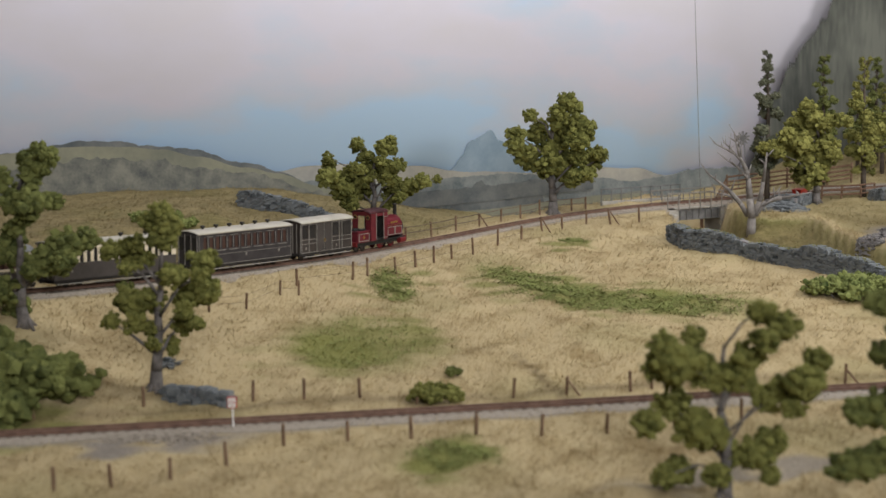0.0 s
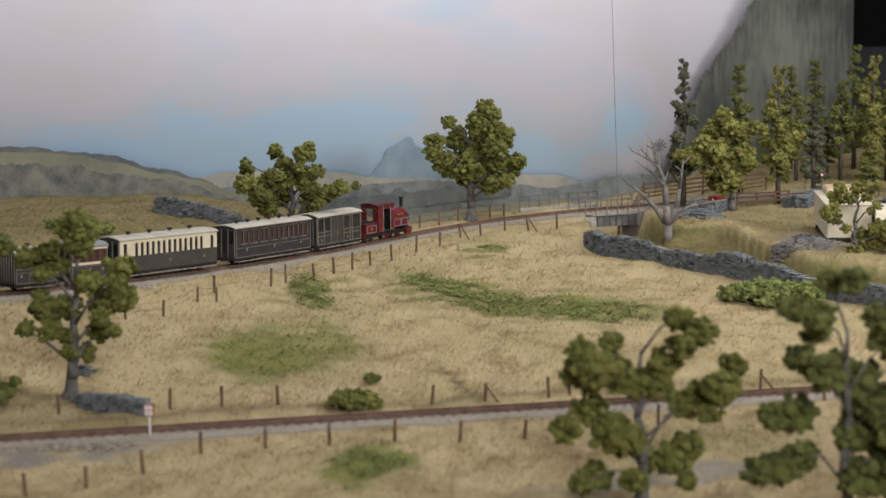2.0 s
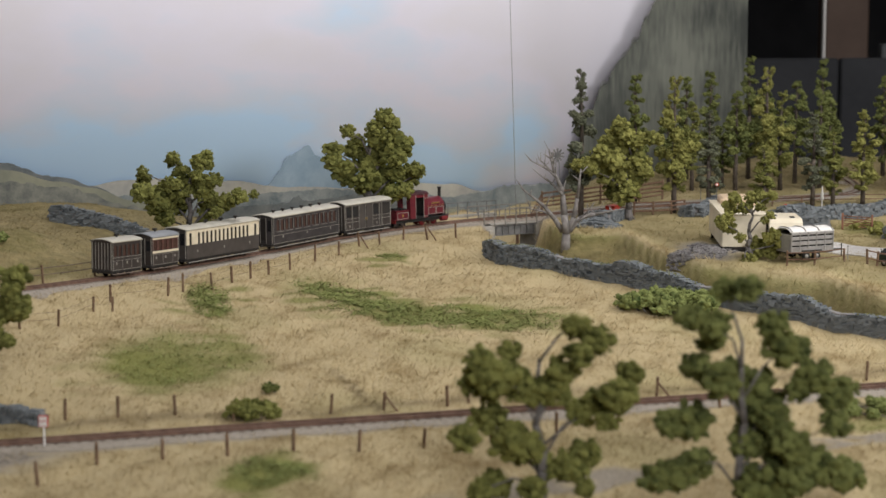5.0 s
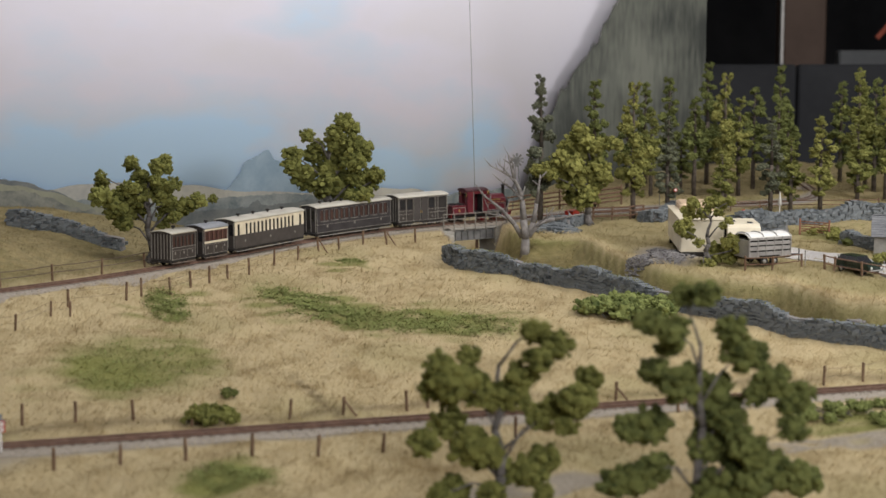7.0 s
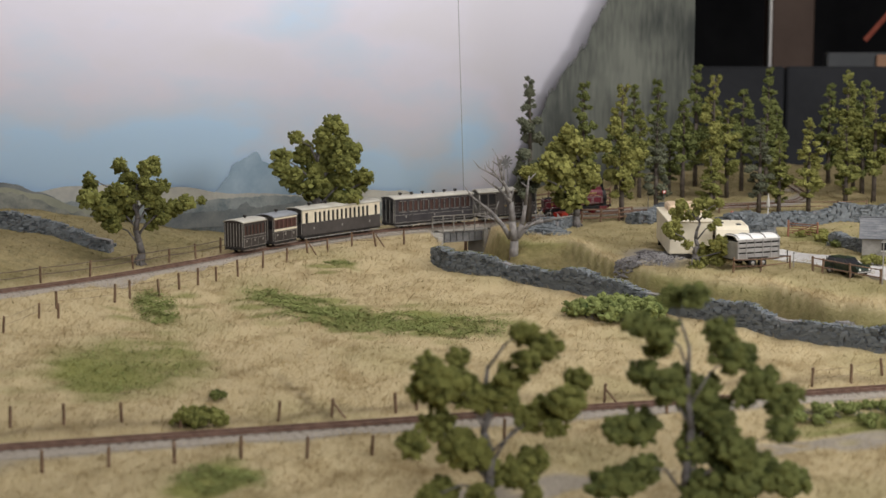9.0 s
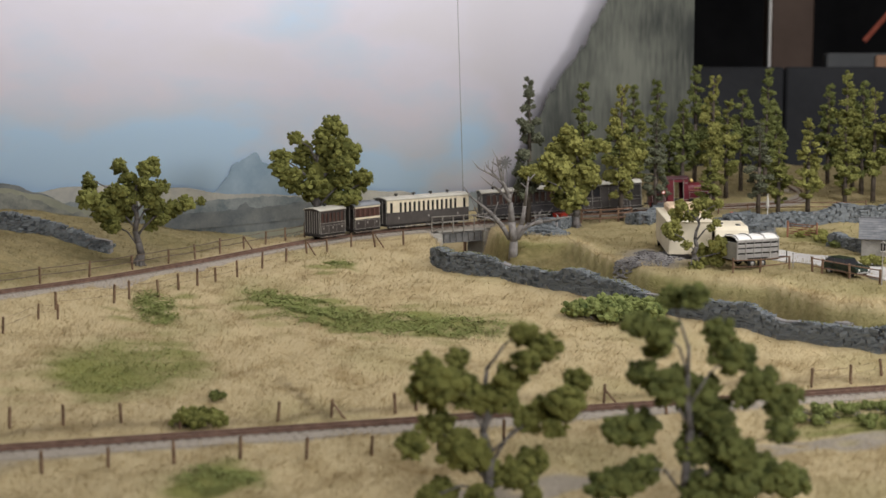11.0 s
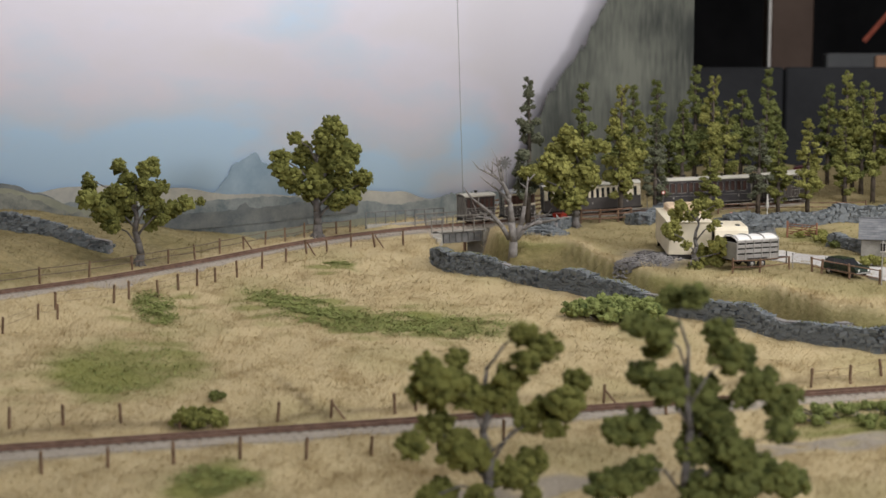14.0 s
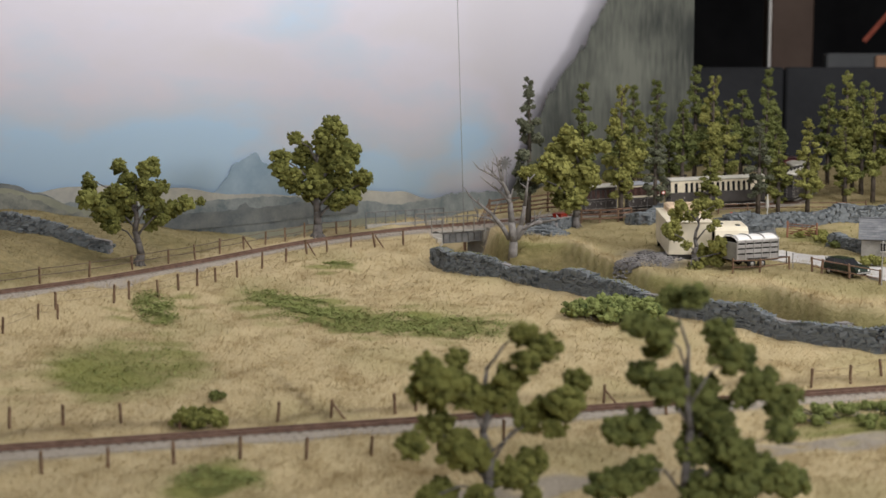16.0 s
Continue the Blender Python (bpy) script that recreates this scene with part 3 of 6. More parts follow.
def forest_paint():
    """A photograph-like steep conifer wood on a cut-out board: upright streaks, paler to the top."""
    mat = bpy.data.materials.new("painted_conifers")
    mat.use_nodes = True
    n, l = mat.node_tree.nodes, mat.node_tree.links
    b = n["Principled BSDF"]
    tc = n.new("ShaderNodeTexCoord")
    mp = n.new("ShaderNodeMapping")
    mp.inputs["Scale"].default_value = (6.0, 6.0, 1.0)
    l.new(tc.outputs["Object"], mp.inputs[0])
    a = n.new("ShaderNodeTexNoise")
    a.inputs["Scale"].default_value, a.inputs["Detail"].default_value = 22, 5
    l.new(mp.outputs[0], a.inputs["Vector"])
    c = n.new("ShaderNodeTexNoise")
    c.inputs["Scale"].default_value, c.inputs["Detail"].default_value = 9, 3
    l.new(tc.outputs["Object"], c.inputs["Vector"])
    m = n.new("ShaderNodeMath")
    m.operation = "MULTIPLY_ADD"
    m.inputs[1].default_value = 0.55
    l.new(a.outputs["Fac"], m.inputs[0])
    l.new(c.outputs["Fac"], m.inputs[2])
    r = n.new("ShaderNodeValToRGB")
    r.color_ramp.elements[0].position, r.color_ramp.elements[0].color = 0.58, (0.034, 0.038, 0.034, 1)
    r.color_ramp.elements[1].position, r.color_ramp.elements[1].color = 0.98, (0.145, 0.150, 0.125, 1)
    l.new(m.outputs[0], r.inputs[0])
    l.new(r.outputs[0], b.inputs["Base Color"])
    b.inputs["Roughness"].default_value = 0.7
    return mat


def build_mountain():
    """A cut-out board of a steep wooded mountain whose edge is a row of conifer tips."""
    ridge = curve_of((0.101, 0.032), (0.118, 0.069), (0.139, 0.138), (0.161, 0.178), (0.189, 0.217), (0.212, 0.243), (0.227, 0.279), (0.243, 0.303), (0.258, 0.337), (0.29, 0.397), (0.388, 0.495))
    s = Shape()
    front = []
    x, k = 0.101, 0
    while x < 0.396:
        tip = 0.009 * (k % 2) * (0.5 + abs(noise.noise((x * 60, 1, 1))) * 2)
        front.append((x, 2.50 + 0.65 * (x - 0.1), ridge(x) + tip + 0.006 * noise.noise((x * 25, 7, 2))))
        x += 0.0016
        k += 1
    m = len(front)
    verts = [(p[0], p[1], -0.05) for p in front] + front + [(p[0], p[1] + 0.006, p[2]) for p in front] + [(p[0], p[1] + 0.006, -0.05) for p in front]
    s.add(verts, [(r * m + i, r * m + i + 1, (r + 1) * m + i + 1, (r + 1) * m + i) for r in range(3) for i in range(m - 1)])
    s.add([verts[m - 1], verts[2 * m - 1], verts[3 * m - 1], verts[4 * m - 1]], [(0, 1, 2, 3)])
    tagged(new("mountain_board", s.mesh("mountain_board", forest_paint())), "cut-out board painted as a steep conifer-clad mountain", "backdrop", kind="structure")


build_mountain()

M_CURTAIN = surface("black_drape", (0.010, 0.010, 0.012), (0.022, 0.022, 0.024), 4, 0.9, 0.2)
M_HALLFLOOR = surface("hall_floor", (0.16, 0.15, 0.14), (0.25, 0.24, 0.22), 3, 0.6, 0.1)
M_HALLWALL = surface("hall_wall", (0.34, 0.33, 0.31), (0.42, 0.41, 0.39), 2, 0.8, 0.1)
M_PILLAR = surface("brown_pillar", (0.085, 0.055, 0.042), (0.125, 0.085, 0.066), 6, 0.7, 0.1)
M_GREYCLOTH = surface("grey_panel", (0.085, 0.088, 0.092), (0.125, 0.128, 0.132), 8, 0.8, 0.1)
M_SCREEN = surface("dark_screen", (0.022, 0.023, 0.026), (0.036, 0.037, 0.041), 8, 0.85, 0.1)
M_ORANGE = surface("tan_panel", (0.36, 0.20, 0.125), (0.46, 0.27, 0.17), 8, 0.8, 0.1)
M_WHITE = surface("white_trim", (0.68, 0.66, 0.63), (0.8, 0.78, 0.75), 20, 0.6, 0.05)
M_REDROPE = surface("red_cord", (0.20, 0.045, 0.03), (0.30, 0.08, 0.05), 60, 0.8, 0.1)


def build_hall():
    z0, z1 = -1.0, 2.6
    for name, cx, cy, cz, sx, sy, sz, mat in (("floor", 0, 1.5, z0 - 0.05, 9, 9, 0.1, M_HALLFLOOR), ("ceiling", 0, 1.5, z1 + 0.05, 9, 9, 0.1, M_HALLWALL),
                                              ("wall_north", 0, 6.05, 0.8, 9, 0.1, 3.6, M_CURTAIN), ("wall_south", 0, -3.05, 0.8, 9, 0.1, 3.6, M_HALLWALL),
                                              ("wall_east", 4.55, 1.5, 0.8, 0.1, 9, 3.6, M_HALLWALL), ("wall_west", -4.55, 1.5, 0.8, 0.1, 9, 3.6, M_HALLWALL)):
        solid(name, Shape().box(cx, cy, cz, sx, sy, sz), mat, "plain exhibition hall " + name.split("_")[0], name.split("_")[0], kind="structure")
    # baseboard on which the scenery stands
    solid("baseboard", Shape().box(0.05, 1.56, -0.13, 2.62, 2.46, 0.1, 0.004), M_TIMBER, "timber baseboard under the scenery", "baseboard", kind="structure")
    for x in (-1.15, 0.05, 1.25):
        for y in (0.45, 2.68):
            solid("trestle_leg", Shape().box(x, y, -0.59, 0.06, 0.06, 0.82, 0.004), M_TIMBER, "square timber leg under the baseboard", "trestle leg", group="trestle legs")
    pillar = thing("pillar", "dark brown square pillar with a pale edge strip", "pillar")
    part("shaft", Shape().box(0.808, 4.0, 0.8, 0.098, 0.1, 3.6, 0.004), M_PILLAR, pillar)
    part("edge_strip", Shape().box(0.756, 3.96, 0.92, 0.006, 0.02, 1.55, 0.001), M_WHITE, pillar, "white edge strip")
    stand = thing("display_stand", "grey display stand with a tan panel", "display stand")
    part("front_panel", Shape().box(1.105, 3.6, -0.415, 0.60, 0.04, 1.28, 0.004), M_GREYCLOTH, stand)
    part("tan_panel", Shape().box(0.985, 3.57, 0.196, 0.16, 0.012, 0.05, 0.003), M_ORANGE, stand, "tan upper panel")
    low = thing("low_screen", "low dark grey screen behind the scenery", "screen")
    for x in (0.565, 0.795):
        part("panel", Shape().box(x, 3.4, -0.40, 0.226, 0.03, 1.2, 0.004), M_SCREEN, low)
        part("foot", Shape().box(x, 3.4, -0.985, 0.05, 0.30, 0.03, 0.004), M_CURTAIN, low)
    solid("red_cord", Shape().rod((0.875, 3.55, 0.25), (1.02, 3.55, 0.42), 0.006, 0.006, 8), M_REDROPE, "dull red cord slung above the display stand", "cord")


build_hall()

# ---- trees and bushes ----


def foliage(shape, centre, r, rng, lumps=50, flakes=180, fleck=0.0016, squash=0.85):
    """A clump of foam leaf: many rough little lumps over a core, dusted with flakes."""
    c0 = np.array(centre)
    n = lumps
    d = rng.normal(size=(n, 3))
    d /= np.linalg.norm(d, axis=1)[:, None]
    at = c0 + d * (r * rng.uniform(0.45, 0.92, n))[:, None] * np.array((1, 1, squash))
    rr = r * rng.uniform(0.12, 0.29, n)
    at[0], rr[0] = c0, 0.58 * r
    for i, (c, q) in enumerate(zip(at, rr)):
        v, f = BALL0 if i else BALL1
        bump = 1 + 0.24 * rng.normal(size=len(v))
        shape.add((v * (q * bump)[:, None] * np.array((1, 1, 0.9)) + c).tolist(), f)
    k = rng.integers(0, n, flakes)
    dirs = rng.normal(size=(flakes, 3))
    dirs /= np.linalg.norm(dirs, axis=1)[:, None]
    pos = at[k] + dirs * (rr[k] * rng.uniform(0.85, 1.5, flakes))[:, None]
    a = rng.normal(size=(flakes, 3))
    b = rng.normal(size=(flakes, 3))
    size = fleck * rng.uniform(0.5, 1.3, flakes)[:, None]
    a = a / np.linalg.norm(a, axis=1)[:, None] * size
    b = b / np.linalg.norm(b, axis=1)[:, None] * size
    base = len(shape.v)
    tri = np.stack((pos - a * 0.6, pos + a * 0.6 + b * 0.3, pos + b), 1).reshape(-1, 3)
    shape.v.extend(map(tuple, tri.tolist()))
    shape.f.extend((base + 3 * i, base + 3 * i + 1, base + 3 * i + 2) for i in range(flakes))


def ground_at(x, y, sink=0.001):
    return pose(x, y, float(height(x, y)) - sink)


def broadleaf(label, x, y, clumps, leaf, trunk_r, seed, lean=0.0, lumps=56, flakes=190, fleck=0.0015, depth=0.75, grow=1.26, limb=0.30, category="tree"):
    """A tree from clumps (across, up, radius in mm); limbs run from the trunk to each clump."""
    rng = np.random.default_rng(seed)
    tree = thing("tree", label, category, ground_at(x, y), "")
    cl = []
    for a, h, r in clumps:
        a, h, r = a / 1000, h / 1000, r / 1000
        cl.append((np.array((a, rng.uniform(-1, 1) * depth * (0.02 + 0.35 * abs(a)), h)), r * grow))
    top = max(c[2] for c, _ in cl)
    wood = Shape()
    n = 7
    spine = [Vector((lean * (k / n) ** 1.3 + 0.0015 * rng.normal(), 0.0015 * rng.normal(), top * 0.80 * k / n)) for k in range(n + 1)]
    spine[0] = Vector((0, 0, -0.004))
    radii = [trunk_r * (1.35 if k == 0 else 1.0 - 0.75 * k / n) for k in range(n + 1)]
    wood.tube(spine, radii, 8)
    for k in range(5):
        t = 2 * math.pi * k / 5 + rng.random()
        wood.rod((0, 0, 0.008), (math.cos(t) * trunk_r * 2.1, math.sin(t) * trunk_r * 2.1, -0.003), trunk_r * 0.6, trunk_r * 0.25, 5)
    for c, r in cl[::3]:
        h = max(top * 0.16, c[2] - 0.40 * abs(c[0]) - 0.14 * top)
        q = min(h / (top * 0.80), 0.98) * n
        i = min(int(q), n - 1)
        p0 = spine[i].lerp(spine[i + 1], q - i)
        p3 = Vector(c)
        mid = p0.lerp(p3, 0.5) + Vector((0.002 * rng.normal(), 0.002 * rng.normal(), 0.004 + 0.002 * rng.normal()))
        r0 = max(trunk_r * limb, 0.0006)
        wood.tube([p0, mid, p3], [r0, r0 * 0.7, r0 * 0.35], 6)
    part("trunk", wood, M_BARK, tree, "grey bark trunk and limbs", True)
    crown = Shape()
    for c, r in cl:
        foliage(crown, c, r, rng, lumps, flakes, fleck)
    part("crown", crown, leaf, tree)
    return tree


broadleaf("broad olive-green model tree with spreading limbs beside the far line", -0.317, 1.746,
          ((-49, 90, 6.6), (-52, 80, 7.5), (-47, 71, 10.4), (-35, 68, 10.4), (-29, 59, 11.9), (-38, 53, 9), (-20, 101, 7.5), (-17, 106, 6.6), (-10, 91, 8.4), (-14, 80, 9), (-2, 77, 11.9),
           (-20, 74, 9), (-8, 68, 10.4), (16, 106, 7.5), (10, 101, 8.4), (19, 98, 6), (8, 88, 6.6), (16, 80, 10.4), (27, 83, 8.4), (16, 70, 9), (-14, 56, 10.4), (-25, 43, 9),
           (-29, 50, 9), (-17, 50, 8.4), (16, 50, 10.4), (13, 42, 7.5), (27, 56, 10.4), (39, 62, 9), (54, 67, 9), (62, 64, 4.8), (24, 64, 6), (29, 50, 6.6)), M_LEAF, 0.0045, 1)
broadleaf("full olive-green model tree with forked trunk behind the line", -0.148, 1.988,
          ((20, 133, 10.8), (15, 135, 8.5), (25, 125, 10.2), (-24, 118, 8.5), (-15, 103, 10.2), (-19, 94, 10.2), (-41, 96, 10.8), (-42, 84, 10.2), (-34, 74, 12.9), (-25, 71, 10.2), (-29, 60, 8.5),
           (7, 121, 9.5), (8, 108, 11.8), (19, 108, 11.8), (29, 108, 11.8), (39, 98, 13.5), (8, 87, 15.2), (-2, 77, 15.2), (25, 91, 13.5), (36, 84, 10.2), (-2, 60, 15.2), (-15, 57, 10.2),
           (19, 64, 15.2), (12, 50, 11.8), (32, 67, 10.2), (46, 64, 13.5), (54, 72, 9.5), (59, 67, 6.1), (42, 50, 10.2), (29, 47, 10.2), (22, 40, 8.5), (-8, 47, 8.5)), M_LEAF, 0.0055, 2)
broadleaf("small open model tree with foam foliage near the front edge", 0.026, 0.978,
          ((18, 116, 5.4), (25, 116, 3.8), (22, 109, 6.9), (35, 103, 7.7), (22, 99, 6.9), (13, 86, 8.5), (8, 75, 9.2), (-35, 95, 7.7), (-18, 96, 5.8), (-27, 86, 10.8), (-39, 81, 7.7),
           (-18, 83, 9.2), (-10, 75, 9.2), (-30, 75, 7.7), (1, 70, 6.9), (55, 79, 6.9), (45, 73, 9.2), (38, 66, 9.2), (25, 59, 7.7), (39, 59, 6.2), (-44, 52, 7.7), (-30, 52, 9.2),
           (-18, 46, 10), (-8, 41, 9.2), (-13, 32, 6.2), (8, 27, 7.7), (19, 29, 9.2), (28, 33, 8.5), (25, 21, 5.4), (-27, 15, 8.5), (-35, 15, 6.2), (-4, 19, 6.9)), M_LEAF, 0.0040, 3, lumps=80, flakes=420, fleck=0.0011, grow=1.36, limb=0.24)
broadleaf("dark green layered model tree near the front edge", 0.139, 0.94,
          ((-9, 138, 7.2), (2, 141, 8.1), (-29, 121, 8.1), (-19, 123, 9.9), (-17, 112, 8.1), (16, 121, 9), (-25, 94, 9), (-14, 91, 10.8), (-5, 90, 9.9), (22, 106, 10.8), (31, 102, 9.9),
           (40, 91, 10.8), (31, 84, 7.2), (49, 93, 5.4), (9, 79, 13.5), (16, 68, 10.8), (63, 77, 8.1), (56, 72, 8.1), (49, 68, 8.1), (-40, 63, 9), (-29, 63, 12.6), (13, 57, 16.2),
           (4, 52, 10.8), (25, 55, 10.8), (22, 46, 10.8), (-47, 32, 9.9), (-36, 34, 10.8), (-23, 36, 9.9), (9, 30, 13.5), (23, 34, 13.5), (41, 39, 12.6), (54, 34, 10.8), (65, 27, 10.8)), M_LEAF_DARK, 0.0036, 4, lumps=80, flakes=420, fleck=0.0011, grow=1.16, limb=0.24)
broadleaf("tall dark green model tree in the field by the far line", -0.512, 1.260,
          ((15, 136, 11.4), (8, 129, 11.4), (20, 129, 11.4), (25, 138, 7.1), (-8, 120, 8.8), (-18, 114, 10.1), (13, 120, 10.1), (3, 101, 13.9), (18, 101, 13.9), (-5, 104, 8.8), (25, 98, 8.8),
           (10, 91, 10.1), (-3, 78, 7.6), (-13, 74, 10.1), (-18, 61, 15.2), (-8, 51, 10.1), (23, 56, 13.9), (38, 66, 13.9), (51, 68, 10.1), (15, 48, 10.1), (30, 48, 10.1), (-15, 30, 13.9),
           (-13, 13, 10.1), (43, 56, 8.8)), M_LEAF_DARK, 0.0048, 5, flakes=260, fleck=0.0013, grow=1.2)
broadleaf("olive model tree with drooping clumps beside a ruined wall", -0.383, 1.183,
          ((9, 131, 10.4), (17, 124, 9.2), (1, 128, 6.5), (13, 115, 11.5), (1, 113, 8.1), (-29, 104, 9.2), (-17, 104, 10.4), (-8, 111, 6.9), (-6, 97, 8.1), (-13, 94, 6.9), (22, 89, 10.4),
           (36, 93, 11.5), (44, 90, 5.8), (17, 83, 6.9), (22, 70, 11.5), (36, 73, 11.5), (50, 78, 8.1), (29, 62, 8.1), (-22, 65, 11.5), (-10, 67, 11.5), (1, 67, 10.4), (-26, 55, 6.9),
           (-10, 53, 9.2), (-1, 46, 6.9), (20, 48, 9.2), (29, 51, 6.9), (40, 54, 5.1), (10, 33, 6.5), (3, 37, 5.8), (15, 30, 3.5)), M_LEAF, 0.0048, 6, lean=0.010, flakes=260, fleck=0.0012, grow=1.2)
broadleaf("small leaning yellow-green model tree in front of the caravan", 0.257, 1.702,
          ((-16, 64, 9.2), (-19, 54, 10.5), (-5, 54, 9.2), (-32, 41, 9.2), (-24, 46, 7.9), (-19, 33, 9.2), (-13, 27, 6.5), (2, 63, 9.2), (13, 64, 9.2), (21, 67, 6.5), (8, 56, 6.5),
           (18, 48, 5.8), (13, 43, 5.2), (21, 25, 11.8), (31, 20, 10.5), (42, 14, 6.5), (10, 14, 13.1), (23, 9, 11.8), (2, 7, 10.5), (13, 5, 9.2), (0, 3, 7.9), (-8, 1, 5.8)), M_LEAF_GOLD, 0.0032, 7, fleck=0.0013, grow=0.95)
broadleaf("bushy yellow-green model tree on the bank above the lane", 0.1610, 2.040,
          ((-12, 114, 9.9), (-14, 102, 12.4), (-2, 102, 10.6), (-23, 91, 12.4), (-5, 88, 14.1), (9, 95, 10.6), (23, 98, 9.9), (34, 98, 7.1), (-37, 84, 9.9), (-34, 73, 10.6), (-55, 68, 9.9),
           (-64, 68, 7.1), (-48, 63, 8.8), (-19, 73, 14.1), (-5, 66, 15.9), (12, 70, 14.1), (19, 59, 8.8), (-27, 56, 12.4), (-12, 49, 14.1), (5, 52, 14.1), (-16, 35, 12.4), (-2, 35, 12.4),
           (-9, 26, 8.8)), M_LEAF_GOLD, 0.0045, 8)


def column_tree(label, leaf, h, r, seed, bare=0.20):
    """A slim upright wood tree: a straight trunk in a ragged column of clumps."""
    rng = np.random.default_rng(seed)
    tree = thing("forest_tree", label, "tree", None, "trees of the plantation")
    wood = Shape()
    wood.tube([Vector((0, 0, -0.004)), Vector((0.001, 0, h * 0.5)), Vector((0, 0.001, h * 0.96))], [0.0035, 0.0024, 0.0006], 7)
    crown = Shape()
    z = h * bare
    while z < h * 0.97:
        f = (z / h - bare) / (1 - bare)
        wide = r * (0.75 + 0.35 * math.sin(math.pi * min(1, f * 1.3))) * (1 - 0.62 * f ** 2)
        for _ in range(3):
            t = rng.uniform(0, 2 * math.pi)
            o = wide * rng.uniform(0.25, 0.95)
            c = (o * math.cos(t), o * math.sin(t), z + rng.uniform(-0.005, 0.005))
            foliage(crown, c, wide * rng.uniform(0.32, 0.60), rng, 34, 90, 0.0016)
            wood.rod((0, 0, z - 0.004), c, 0.0009, 0.0004, 5)
        z += wide * rng.uniform(0.45, 0.85)
    part("trunk", wood, M_BARK_DARK, tree, "slim dark brown trunk", True)
    part("crown", crown, leaf, tree)
    return tree


KINDS = [column_tree("slim olive-green plantation tree", M_LEAF, 0.17, 0.020, 21), column_tree("slim dark green plantation tree", M_LEAF_DARK, 0.17, 0.019, 22),
         column_tree("slim yellow-green plantation tree", M_LEAF_GOLD, 0.17, 0.021, 23), column_tree("slim grey-green plantation tree", M_LEAF_GREY, 0.17, 0.018, 24),
         column_tree("ragged olive-green plantation tree", M_LEAF, 0.17, 0.022, 25, 0.28), column_tree("ragged dark plantation tree", M_LEAF_DARK, 0.17, 0.021, 26, 0.32)]
WOOD = ((0.104, 2.060, 0.181, 3), (0.180, 2.190, 0.173, 1), (0.217, 2.056, 0.170, 2), (0.260, 2.066, 0.115, 3), (0.298, 2.365, 0.162, 1), (0.320, 2.265, 0.136, 5),
        (0.363, 2.444, 0.180, 1), (0.359, 2.252, 0.169, 2), (0.380, 2.267, 0.136, 0), (0.412, 2.340, 0.180, 5), (0.386, 2.068, 0.109, 3), (0.455, 2.381, 0.175, 1),
        (0.411, 2.069, 0.117, 0), (0.451, 2.297, 0.149, 5), (0.446, 2.063, 0.119, 2), (0.539, 2.270, 0.172, 4), (0.509, 2.141, 0.124, 0), (0.554, 2.176, 0.151, 4))
WOOD2 = ((0.567, 2.290, 0.157, 1), (0.583, 2.163, 0.165, 4), (0.264, 2.282, 0.118, 4), (0.309, 2.317, 0.095, 5), (0.326, 2.063, 0.095, 0), (0.457, 2.393, 0.139, 5), (0.430, 2.255, 0.129, 1), (0.569, 2.349, 0.156, 5),
         (0.627, 2.251, 0.157, 4), (0.668, 2.172, 0.139, 2), (0.241, 2.365, 0.134, 5), (0.273, 2.432, 0.151, 1), (0.332, 2.355, 0.140, 5), (0.599, 2.063, 0.112, 0), (0.705, 2.365, 0.167, 1), (0.521, 2.190, 0.102, 4), (0.558, 2.454, 0.150, 1), (0.388, 2.430, 0.159, 5))
used = set()
for i, (x, y, h, kind) in enumerate(WOOD + WOOD2):
    m = ground_at(x, y) @ pose(0, 0, 0, 0, 0, 67 * i) @ Matrix.Diagonal((0.6 + 0.4 * h / 0.17, 0.6 + 0.4 * h / 0.17, h / 0.17, 1))
    if kind in used:
        copy_thing(KINDS[kind], m)
    else:
        KINDS[kind].matrix_basis = m
        KINDS[kind].scale = m.to_scale()
        used.add(kind)


